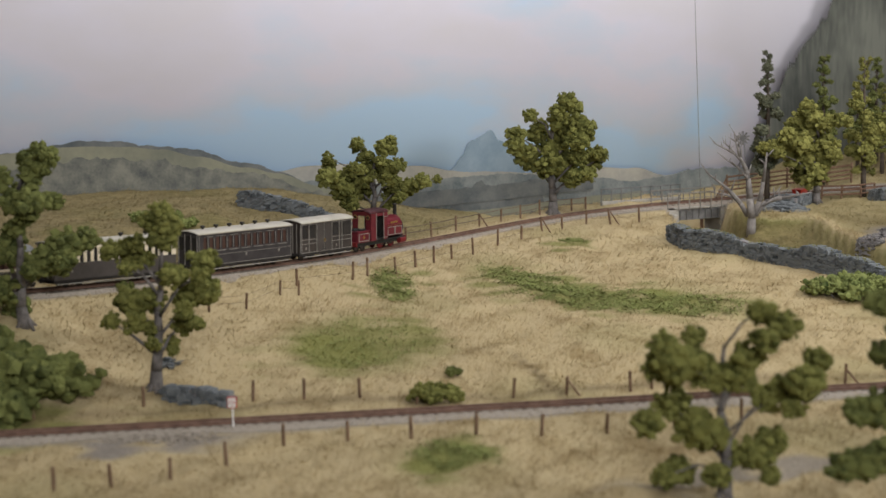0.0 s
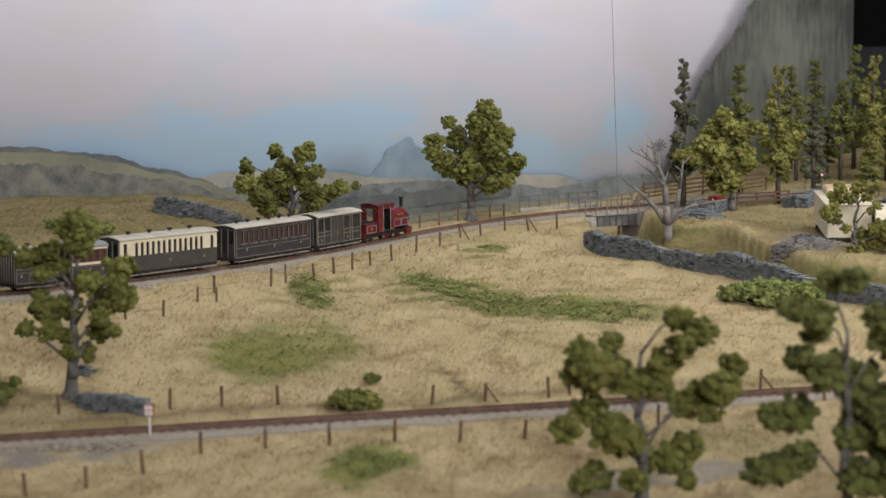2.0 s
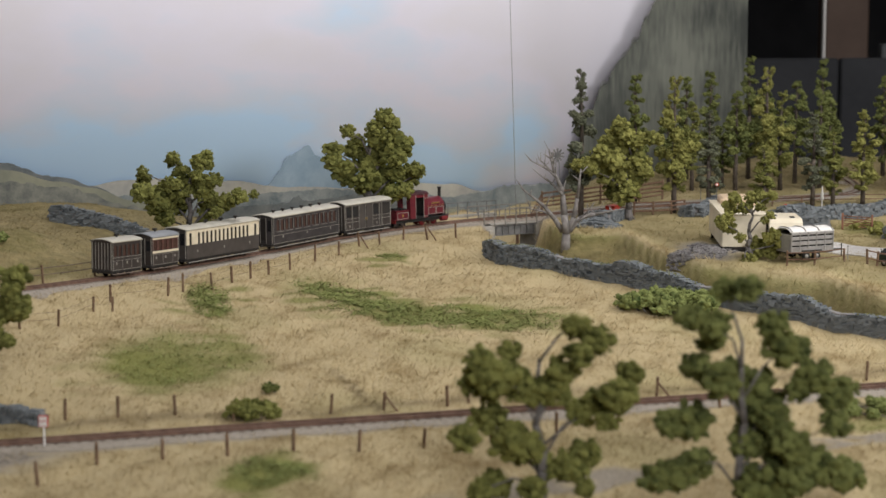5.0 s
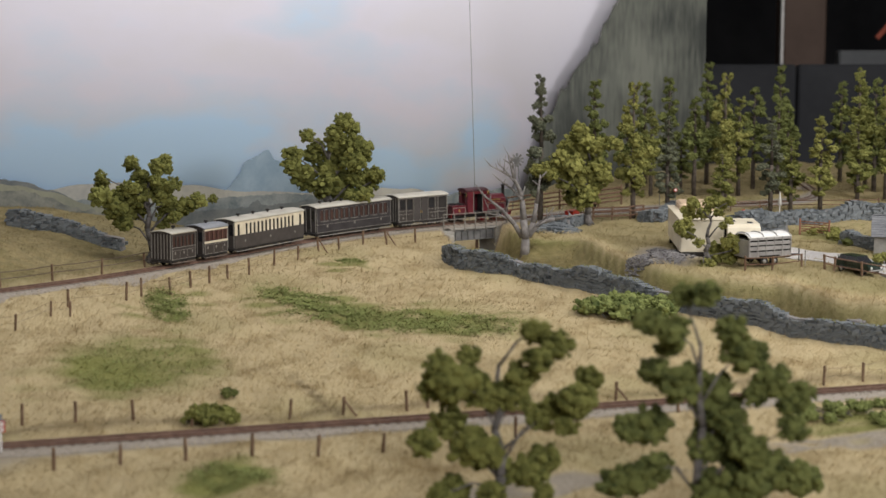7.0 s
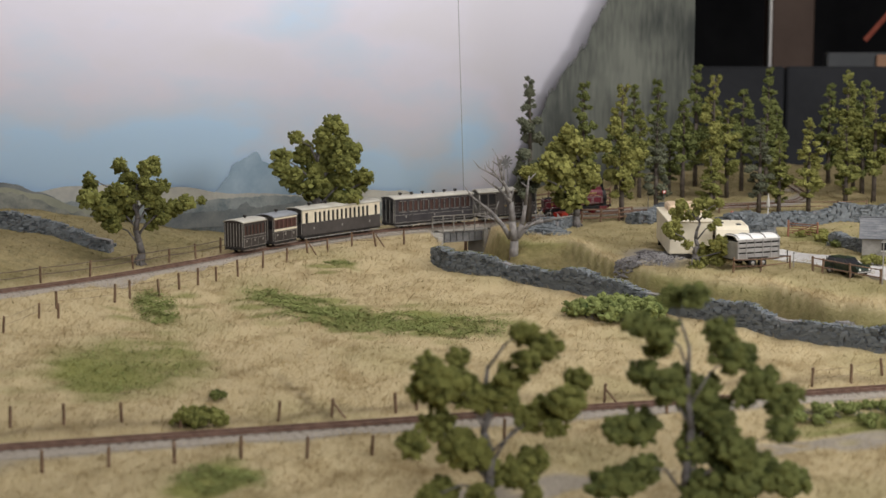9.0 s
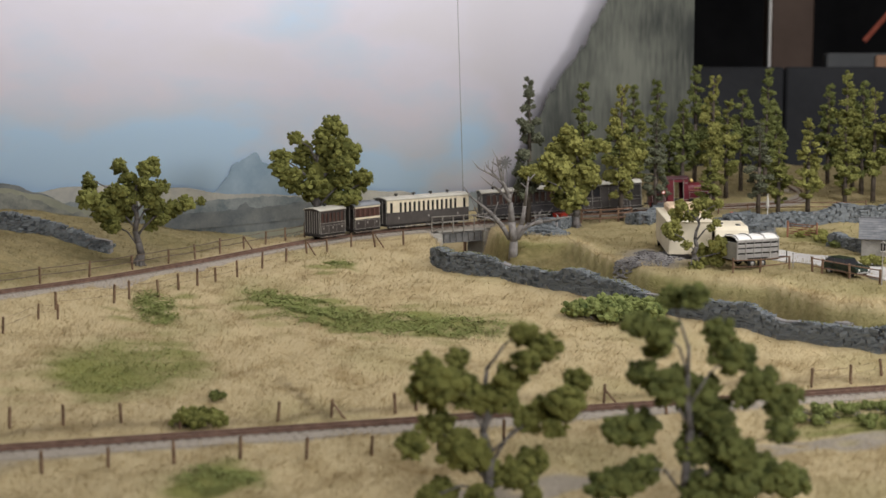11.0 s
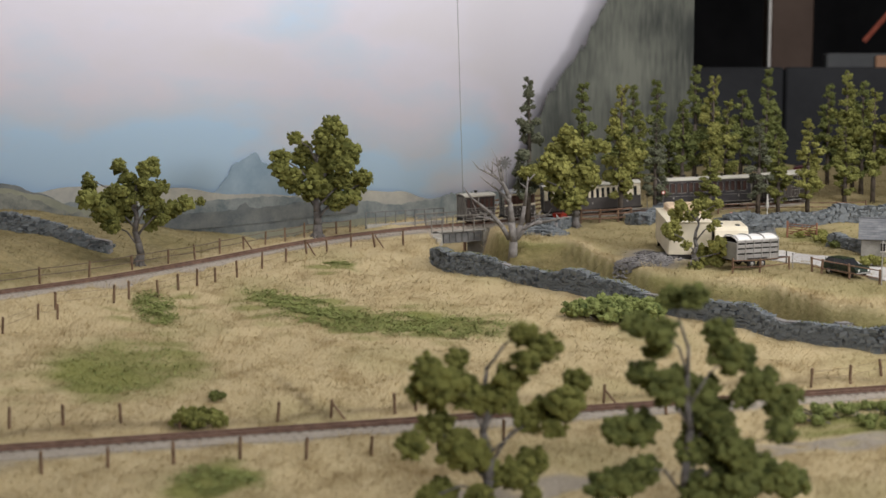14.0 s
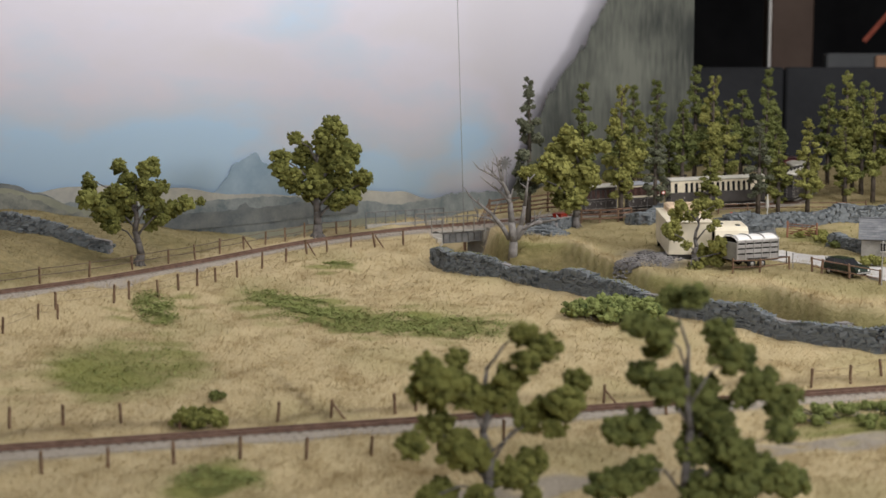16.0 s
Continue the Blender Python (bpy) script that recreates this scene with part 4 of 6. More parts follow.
def dead_tree():
    tree = thing("dead_tree", "bleached bare dead tree with forked branches behind the stone wall", "tree", ground_at(0.079, 1.905))
    rng = np.random.default_rng(31)
    trunk = Shape()
    trunk.tube([Vector((0, 0, -0.004)), Vector((0.001, 0, 0.018)), Vector((-0.001, 0, 0.04)), Vector((-0.003, 0.002, 0.062))], [0.0056, 0.0046, 0.0038, 0.0028], 8)
    part("trunk", trunk, M_DEADWOOD, tree, "", True)
    limbs = (((-0.0007, -0.004, 0.0233), (-0.0023, 0.0, 0.0395), (-0.0035, 0.004, 0.0535), (-0.004, -0.002, 0.0651), 0.004),
             ((-0.004, 0.002, 0.0628), (-0.0053, -0.004, 0.0721), (-0.0123, 0.0, 0.086), (-0.0188, 0.004, 0.1116), 0.003),
             ((-0.01, -0.002, 0.0814), (-0.0174, 0.002, 0.0895), (-0.0267, -0.004, 0.0953), (-0.0407, 0.0, 0.1019), 0.0018),
             ((-0.0174, 0.004, 0.0895), (-0.0209, -0.002, 0.0942), (-0.0256, 0.002, 0.0988), (-0.0307, -0.004, 0.1035), 0.0011),
             ((-0.014, 0.0, 0.0919), (-0.0133, 0.004, 0.0977), (-0.014, -0.002, 0.1023), (-0.0151, 0.002, 0.107), 0.0013),
             ((-0.0035, -0.004, 0.0628), (-0.0105, 0.0, 0.0709), (-0.0174, 0.004, 0.0767), (-0.0295, -0.002, 0.0853), 0.002),
             ((-0.0035, 0.002, 0.0209), (-0.0116, -0.004, 0.0349), (-0.0244, 0.0, 0.05), (-0.05, 0.004, 0.0702), 0.0034),
             ((-0.0058, -0.002, 0.0279), (-0.0174, 0.002, 0.0395), (-0.0267, -0.004, 0.0447), (-0.0453, 0.0, 0.0477), 0.0018),
             ((0.0016, 0.004, 0.0186), (0.0093, -0.002, 0.0372), (0.0133, 0.002, 0.0581), (0.017, -0.004, 0.0919), 0.0036),
             ((0.0047, 0.0, 0.0209), (0.0163, 0.004, 0.036), (0.0337, -0.002, 0.0407), (0.0663, 0.002, 0.0465), 0.003),
             ((0.0128, -0.004, 0.0326), (0.0244, 0.0, 0.0395), (0.0314, 0.004, 0.0419), (0.0442, -0.002, 0.0395), 0.0016))
    for a, b, c, d, r in limbs:
        s = Shape().tube([Vector(a), Vector(b), Vector(c), Vector(d)], [r * 0.9, r * 0.82, r * 0.6, r * 0.22], 7)
        for p, q in ((Vector(b), Vector(c)), (Vector(c), Vector(d))):
            for _ in range(2):
                o = p.lerp(q, rng.uniform(0.2, 0.9))
                e = o + Vector((rng.normal() * 0.006, rng.normal() * 0.004, abs(rng.normal()) * 0.008 + 0.003))
                s.rod(o, e, r * 0.35, r * 0.12, 5)
        part("branch", s, M_DEADWOOD, tree, "", True)


dead_tree()


def bush(label, x, y, rx, ry, h, leaf, seed, lumps=14, fleck=0.0017, flakes=130, lobes=30):
    rng = np.random.default_rng(seed)
    b = thing("bush", label, "bush", ground_at(x, y, 0))
    z0 = float(height(x, y))
    s, twigs = Shape(), Shape()
    for _ in range(lumps):
        a, q = rng.uniform(0, 2 * math.pi), math.sqrt(rng.random())
        dx, dy = rx * q * math.cos(a), ry * q * math.sin(a)
        zz = float(height(x + dx, y + dy)) - z0
        r = h * rng.uniform(0.38, 0.55)
        top = h * (1 - 0.55 * q * q)
        foliage(s, (dx, dy, zz + top * 0.55), r, rng, lobes, flakes, fleck, 0.7)
        twigs.rod((dx * 0.7, dy * 0.7, zz - 0.002), (dx, dy, zz + top * 0.6), 0.0006, 0.0003, 5)
    tagged(part("stems", twigs, M_BARK, b), kind="stuff")
    part("leaves", s, leaf, b)


bush("low dark scrubby bush beside the near line", -0.173, 1.182, 0.017, 0.013, 0.018, M_LEAF, 41, 10, 0.0012)
bush("small dark green bush in the field", -0.171, 1.250, 0.008, 0.007, 0.009, M_LEAF_DARK, 42, 4, 0.0012)
bush("sprawling green bramble against the stone wall", 0.161, 1.558, 0.044, 0.030, 0.024, M_LEAF_BUSH, 43, 26)
bush("large dark green bramble thicket by the near line", -0.506, 1.131, 0.074, 0.060, 0.050, M_LEAF_DARK, 44, 30, 0.0014)
bush("low green undergrowth by the near line", 0.33, 1.21, 0.09, 0.030, 0.012, M_LEAF_BUSH, 45, 60, 0.0013)
bush("yellow-green shrub by the roadside wall", 0.43, 1.93, 0.022, 0.03, 0.014, M_LEAF_GOLD, 46, 12)
bush("green shrub on the grassy knoll", -0.508, 1.615, 0.033, 0.028, 0.015, M_LEAF_BUSH, 47, 12)
bush("small dark bush by the lane gate", 0.437, 1.86, 0.008, 0.008, 0.012, M_LEAF_DARK, 48, 5)
bush("tiny dark bush below the far line", -0.471, 1.384, 0.006, 0.006, 0.010, M_LEAF_DARK, 50, 4, 0.0012)
bush("yellow-green tuft beside the cottage", 0.437, 1.70, 0.012, 0.01, 0.014, M_LEAF_GOLD, 51, 6)



def weed_patch(label, x, y, rx, ry, turn, count, h, seed):
    """Leafy ground weeds: many small tilted leaves, thinning out to a ragged edge."""
    rng = np.random.default_rng(seed)
    a, q = rng.uniform(0, 2 * np.pi, count), np.sqrt(rng.random(count)) * rng.uniform(0.75, 1.12, count)
    u, v = rx * q * np.cos(a), ry * q * np.sin(a)
    co, si = math.cos(radians(turn)), math.sin(radians(turn))
    px, py = x + u * co - v * si, y + u * si + v * co
    gap = np.sin(160 * px + 70 * py) * np.sin(140 * py - 50 * px) + 0.35 * rng.normal(size=count)
    keep = gap > -0.55 + 0.6 * q ** 3
    px, py = px[keep], py[keep]
    n = len(px)
    pz = height(px, py) + h * rng.random(n) ** 1.4
    t, tilt, s = rng.uniform(0, 2 * np.pi, n), rng.uniform(0.02, 0.5, n), rng.uniform(0.0008, 0.0019, n)
    along = np.stack((np.cos(t) * np.cos(tilt), np.sin(t) * np.cos(tilt), np.sin(tilt)), 1) * s[:, None]
    side = np.stack((-np.sin(t), np.cos(t), 0.3 * rng.normal(size=n)), 1) * (0.42 * s)[:, None]
    p = np.stack((px, py, pz), 1)
    quad = np.stack((p - along, p + side, p + along, p - side), 1).reshape(-1, 3)
    ob = Shape().add(quad.tolist(), [(4 * i, 4 * i + 1, 4 * i + 2, 4 * i + 3) for i in range(n)])
    solid("weed_patch", ob, M_WEED, label, "weeds", kind="stuff")


weed_patch("leafy green weeds by the far fence", -0.266, 1.545, 0.022, 0.060, 15, 3600, 0.0060, 49)
weed_patch("spread of leafy green weeds in the field", -0.140, 1.590, 0.085, 0.034, -52, 6500, 0.0034, 52)
weed_patch("broad spread of leafy green weeds in the field", -0.046, 1.520, 0.118, 0.050, -13, 11000, 0.0034, 53)
weed_patch("thin olive weeds in the dry grass", -0.256, 1.335, 0.058, 0.078, 0, 1500, 0.0022, 54)
weed_patch("sparse green weeds near the front edge", -0.142, 1.040, 0.034, 0.022, -20, 1500, 0.0024, 55)
weed_patch("small tuft of green weeds on the embankment", -0.112, 1.796, 0.018, 0.014, 0, 700, 0.0024, 56)

# ---- the train ----
M_PLUM = surface("plum_coach_paint", (0.030, 0.027, 0.029), (0.056, 0.050, 0.052), 90, 0.45, 0.05)
M_BROWN = surface("brown_coach_paint", (0.036, 0.029, 0.027), (0.062, 0.051, 0.046), 90, 0.5, 0.05)
M_GREYBROWN = surface("grey_brown_coach_paint", (0.050, 0.043, 0.040), (0.080, 0.070, 0.064), 90, 0.5, 0.05)
M_CREAM = surface("cream_coach_paint", (0.60, 0.525, 0.385), (0.73, 0.65, 0.50), 90, 0.5, 0.05)
M_MAROON = surface("maroon_coach_paint", (0.085, 0.040, 0.034), (0.14, 0.070, 0.058), 90, 0.45, 0.05)
M_ROOF = surface("off_white_roof", (0.40, 0.375, 0.32), (0.55, 0.52, 0.45), 60, 0.7, 0.1)
M_GREYROOF = surface("grey_roof", (0.19, 0.20, 0.215), (0.27, 0.28, 0.30), 60, 0.6, 0.1)
M_LINING = surface("pale_lining", (0.20, 0.188, 0.165), (0.33, 0.31, 0.275), 90, 0.6, 0)
M_FRAME = surface("black_underframe", (0.014, 0.013, 0.012), (0.040, 0.034, 0.030), 120, 0.7, 0.2)
M_PANE = surface("dark_window_glass", (0.012, 0.012, 0.014), (0.028, 0.028, 0.032), 80, 0.12, 0, spec=0.5)
M_BLIND = surface("wooden_window_interior", (0.045, 0.022, 0.018), (0.085, 0.045, 0.034), 90, 0.4, 0)
M_WHEEL = surface("dark_wheel", (0.03, 0.025, 0.022), (0.075, 0.06, 0.05), 120, 0.5, 0.1, metal=0.5)
M_RED = surface("engine_red", (0.095, 0.012, 0.020), (0.150, 0.022, 0.030), 70, 0.35, 0.05)
M_CABROOF = surface("dark_maroon_roof", (0.040, 0.014, 0.017), (0.075, 0.028, 0.032), 70, 0.5, 0.05)
M_BRIGHTRED = surface("buffer_red", (0.12, 0.012, 0.014), (0.19, 0.024, 0.024), 70, 0.4, 0.05)
M_BLACK = surface("smokebox_black", (0.012, 0.012, 0.012), (0.035, 0.033, 0.031), 90, 0.5, 0.1)
M_BRASS = surface("brass", (0.50, 0.33, 0.12), (0.68, 0.48, 0.20), 90, 0.3, 0.05, metal=0.9)


def arch(w, z0, z1, n=9):
    """Cross-section of a curved roof: points from one eave to the other."""
    return [(-w / 2 + w * k / (n - 1), z0 + (z1 - z0) * math.sqrt(max(0.0, 1 - (2 * k / (n - 1) - 1) ** 2 * 0.96))) for k in range(n)]


def roof_shape(L, w, z0, z1, thick=0.0011):
    outer = arch(w, z0, z1)
    inner = [(y, z - thick) for y, z in reversed(arch(w - 0.001, z0, z1))]
    ring = outer + inner
    return Shape().loft([[(x, y, z) for y, z in ring] for x in (-L / 2, -L / 2 + 0.0006, L / 2 - 0.0006, L / 2)])


def wheelset(parent, x, r, mat=None):
    axle = part("wheelset", Shape().rod((0, -0.005, 0), (0, 0.005, 0), 0.0006, 0.0006, 6), M_WHEEL, parent, "", False, pose(x, 0, r))
    for y in (-0.0048, 0.0048):
        s = Shape().rod((0, y - 0.0006, 0), (0, y + 0.0006, 0), r, r, 14)
        part("wheel", s, mat or M_WHEEL, axle, "", True)
    return axle


def bogie(parent, x):
    b = part("bogie", Shape().box(0, -0.0075, 0.005, 0.020, 0.0012, 0.003, 0.0004).box(0, 0.0075, 0.005, 0.020, 0.0012, 0.003, 0.0004).box(0, 0, 0.0055, 0.004, 0.015, 0.0022, 0.0003), M_FRAME, parent, "black bogie frame", False, pose(x, 0, 0))
    for dx in (-0.0065, 0.0065):
        part("wheel", Shape().rod((dx, -0.0056, 0.0038), (dx, -0.0046, 0.0038), 0.0038, 0.0038, 14).rod((dx, 0.0046, 0.0038), (dx, 0.0056, 0.0038), 0.0038, 0.0038, 14).rod((dx, -0.005, 0.0038), (dx, 0.005, 0.0038), 0.0006), M_WHEEL, b, "", False)


def coach(label, L, W, floor, eave, top, sill, windows, lower, upper, roof, pane, vents, lining, bogies, striped_end, roof_over=0.002, bars=3):
    """A carriage along +x; windows: (x, width) along each side."""
    c = thing("carriage", label, "railway carriage")
    head = eave - 0.0035
    part("floor_frame", Shape().box(0, 0, floor - 0.0012, L + 0.001, W * 0.94, 0.0026, 0.0004), M_FRAME, c, "black underframe")
    # solid black block behind the panes, coloured as the shade inside
    part("interior", Shape().box(0, 0, (floor + eave) / 2, L - 0.003, W - 0.0032, eave - floor - 0.0008), M_FRAME, c, "solid black core standing in for interior shade")
    for sd in (-1, 1):
        y = sd * (W / 2 - 0.0005)
        part("lower_panel", Shape().box(0, y, (floor + sill) / 2, L, 0.001, sill - floor, 0.0002), lower, c)
        part("cant_panel", Shape().box(0, y, (head + eave) / 2, L, 0.001, eave - head, 0.0002), upper, c)
        edges = [-L / 2] + [e for x, w in windows for e in (x - w / 2, x + w / 2)] + [L / 2]
        for k in range(0, len(edges), 2):
            a, b = edges[k], edges[k + 1]
            part("pillar", Shape().box((a + b) / 2, y, (sill + head) / 2, b - a, 0.001, head - sill, 0.00015), upper, c)
        me = Shape().box(0, 0, 0, windows[0][1] * 1.02, 0.0005, head - sill).mesh("pane", pane)
        for x, w in windows:
            piece("pane", me, c, pose(x, sd * (W / 2 - 0.0012), (sill + head) / 2))
        if lining:
            s = Shape()
            s.box(0, y + sd * 0.0006, floor + 0.0006, L - 0.001, 0.0004, 0.0004)
            if not bogies:
                s.box(0, y + sd * 0.0006, sill - 0.0006, L - 0.001, 0.0004, 0.0004).box(0, y + sd * 0.0006, sill - 0.0036, L - 0.001, 0.0004, 0.0003)
                for x, w in windows[::2]:
                    s.box(x - w * 0.8, y + sd * 0.0006, (floor + sill) / 2 - 0.001, 0.00025, 0.0004, (sill - floor) * 0.6)
            else:
                s.box(0, y + sd * 0.0006, sill - 0.0046, L - 0.001, 0.0004, 0.0003)
                for (x0, w0), (x1, w1) in zip(windows[::2], windows[1::2]):
                    s.box((x0 + x1) / 2, y + sd * 0.0006, sill - 0.0010, (x1 - x0) * 1.45, 0.0004, 0.0005)
                    s.box((x0 + x1) / 2, y + sd * 0.0006, head + 0.0007, (x1 - x0) * 1.3, 0.0004, 0.0003)
                for x, w in windows:
                    s.box(x + w * 0.62, y + sd * 0.0006, (sill + head) / 2, 0.00035, 0.0004, (head - sill) * 0.9)
            for x in (-L / 2 + 0.0004, L / 2 - 0.0004):
                s.box(x, y + sd * 0.0006, (floor + eave) / 2, 0.0004, 0.0004, eave - floor)
            part("lining", s, M_LINING, c, "thin pale lining")
        badge = Shape().box(0, 0, 0, 0.0016, 0.0004, 0.0024).mesh("number_bar", M_LINING)
        for k in range(bars):
            piece("number_bar", badge, c, pose(L * 0.36 * (2 * k / max(1, bars - 1) - 1), y + sd * 0.0007, floor + (sill - floor) * 0.52))
        step = Shape().box(0, sd * (W / 2 - 0.0002), floor - 0.0034, L * 0.96, 0.0022, 0.0007, 0.0002)
        for k in range(6):
            step.box(L * 0.46 * (k / 2.5 - 1), sd * (W / 2 - 0.0016), floor - 0.0022, 0.0006, 0.0006, 0.0026)
        part("footboard", step, M_LINING if bogies else M_SLEEPER, c, "timber footboard")
    for sd in (-1, 1):
        x = sd * (L / 2 - 0.0005)
        part("end_panel", Shape().box(x, 0, (floor + eave) / 2, 0.001, W - 0.002, eave - floor, 0.0002), lower, c)
        peak = [(y, z) for y, z in arch(W - 0.002, eave - 0.0005, top - 0.0012)]
        s = Shape()
        s.loft([[(x - 0.0005, y, z) for y, z in peak], [(x + 0.0005, y, z) for y, z in peak]])
        part("end_gable", s, lower, c)
        k = 7 if striped_end else 4
        strip = Shape().box(0, 0, 0, 0.0008, 0.0006 if striped_end else 0.0003, (eave - floor) * 0.94).mesh("end_strip", M_LINING)
        for j in range(k):
            piece("end_strip", strip, c, pose(x + sd * 0.0008, (W - 0.003) * (j / (k - 1) - 0.5), (floor + eave) / 2))
        if not striped_end:
            door = Shape().box(x + sd * 0.0006, 0, (floor + eave) / 2 + 0.001, 0.0006, W * 0.24, (eave - floor) * 0.8, 0.0002)
            part("end_door", door, M_FRAME, c, "dark end door")
            glass = Shape()
            for y in (-W * 0.3, W * 0.3):
                glass.box(x + sd * 0.0006, y, sill + (head - sill) / 2, 0.0005, W * 0.17, head - sill)
            part("end_window", glass, M_PANE, c, "dark end windows")
        buf = Shape().box(x + sd * 0.001, 0, floor - 0.0014, 0.0016, W * 0.9, 0.0026, 0.0003).rod((x, 0, floor - 0.002), (x + sd * 0.006, 0, floor - 0.002), 0.0009, 0.0009, 8)
        part("coupling", buf, M_FRAME, c, "black buffer beam and coupling")
    part("roof", roof_shape(L + roof_over, W + 0.0022, eave - 0.0002, top), roof, c, "", True)
    for k in range(vents):
        x = L * 0.84 * ((k + 0.5) / vents - 0.5)
        part("ventilator", Shape().rod((x, 0, top - 0.0006), (x, 0, top + 0.0016), 0.0011, 0.0011, 8).rod((x, 0, top + 0.0014), (x, 0, top + 0.0032), 0.0024, 0.0021, 8), M_FRAME, c, "dark roof ventilator")
    if bogies:
        for x in (-L / 2 + 0.022, L / 2 - 0.022):
            bogie(c, x)
        truss = Shape()
        for sd in (-1, 1):
            y = sd * W * 0.38
            truss.rod((-L * 0.27, y, floor - 0.002), (-L * 0.12, y, 0.0022), 0.0003).rod((-L * 0.12, y, 0.0022), (L * 0.12, y, 0.0022), 0.0003).rod((L * 0.12, y, 0.0022), (L * 0.27, y, floor - 0.002), 0.0003)
        part("truss_rods", truss, M_FRAME, c)
    else:
        for x in (-L * 0.26, L * 0.26):
            wheelset(c, x, 0.0040)
            ax = Shape()
            for sd in (-1, 1):
                ax.box(x, sd * 0.0078, 0.0042, 0.004, 0.0012, 0.0034, 0.0004)
            part("axle_box", ax, M_FRAME, c)
    return c


def even(n, L, w, gap=0.0):
    return [(L * ((k + 0.5) / n - 0.5) + gap * (1 if k >= n / 2 else -1), w) for k in range(n)]


plum_coach = coach("long dark plum bogie carriage with an off-white roof", 0.117, 0.0275, 0.0075, 0.0365, 0.0394, 0.0215, even(14, 0.108, 0.0046), M_PLUM, M_PLUM, M_ROOF, M_BLIND, 6, True, True, False)
cream_coach = coach("long bogie carriage, cream above and dark grey-brown below", 0.122, 0.0275, 0.0075, 0.0365, 0.0394, 0.0215,
                    [(-0.0545, 0.0040)] + [(-0.041 + 0.0068 * k, 0.0036) for k in range(13)] + [(0.0545, 0.0040)], M_GREYBROWN, M_CREAM, M_ROOF, M_PANE, 4, False, True, False)
maroon_coach = coach("short four-wheeled carriage with maroon windows and grey roof", 0.039, 0.0265, 0.0065, 0.0335, 0.0375, 0.0205, even(5, 0.037, 0.0048), M_BROWN, M_MAROON, M_GREYROOF, M_BLIND, 1, True, False, False)
brown_coach = coach("short dark brown four-wheeled carriage with striped end", 0.040, 0.0265, 0.0065, 0.0335, 0.0366, 0.0195, even(6, 0.037, 0.0040), M_BROWN, M_BROWN, M_ROOF, M_BLIND, 1, True, False, True)
cant = Shape()
for sd in (-1, 1):
    cant.box(0, sd * 0.01345, 0.0322, 0.039, 0.0006, 0.0018).box(0, sd * 0.01345, 0.0192, 0.039, 0.0006, 0.0022)
part("cream_band", cant, M_CREAM, maroon_coach, "cream waist and cornice bands")


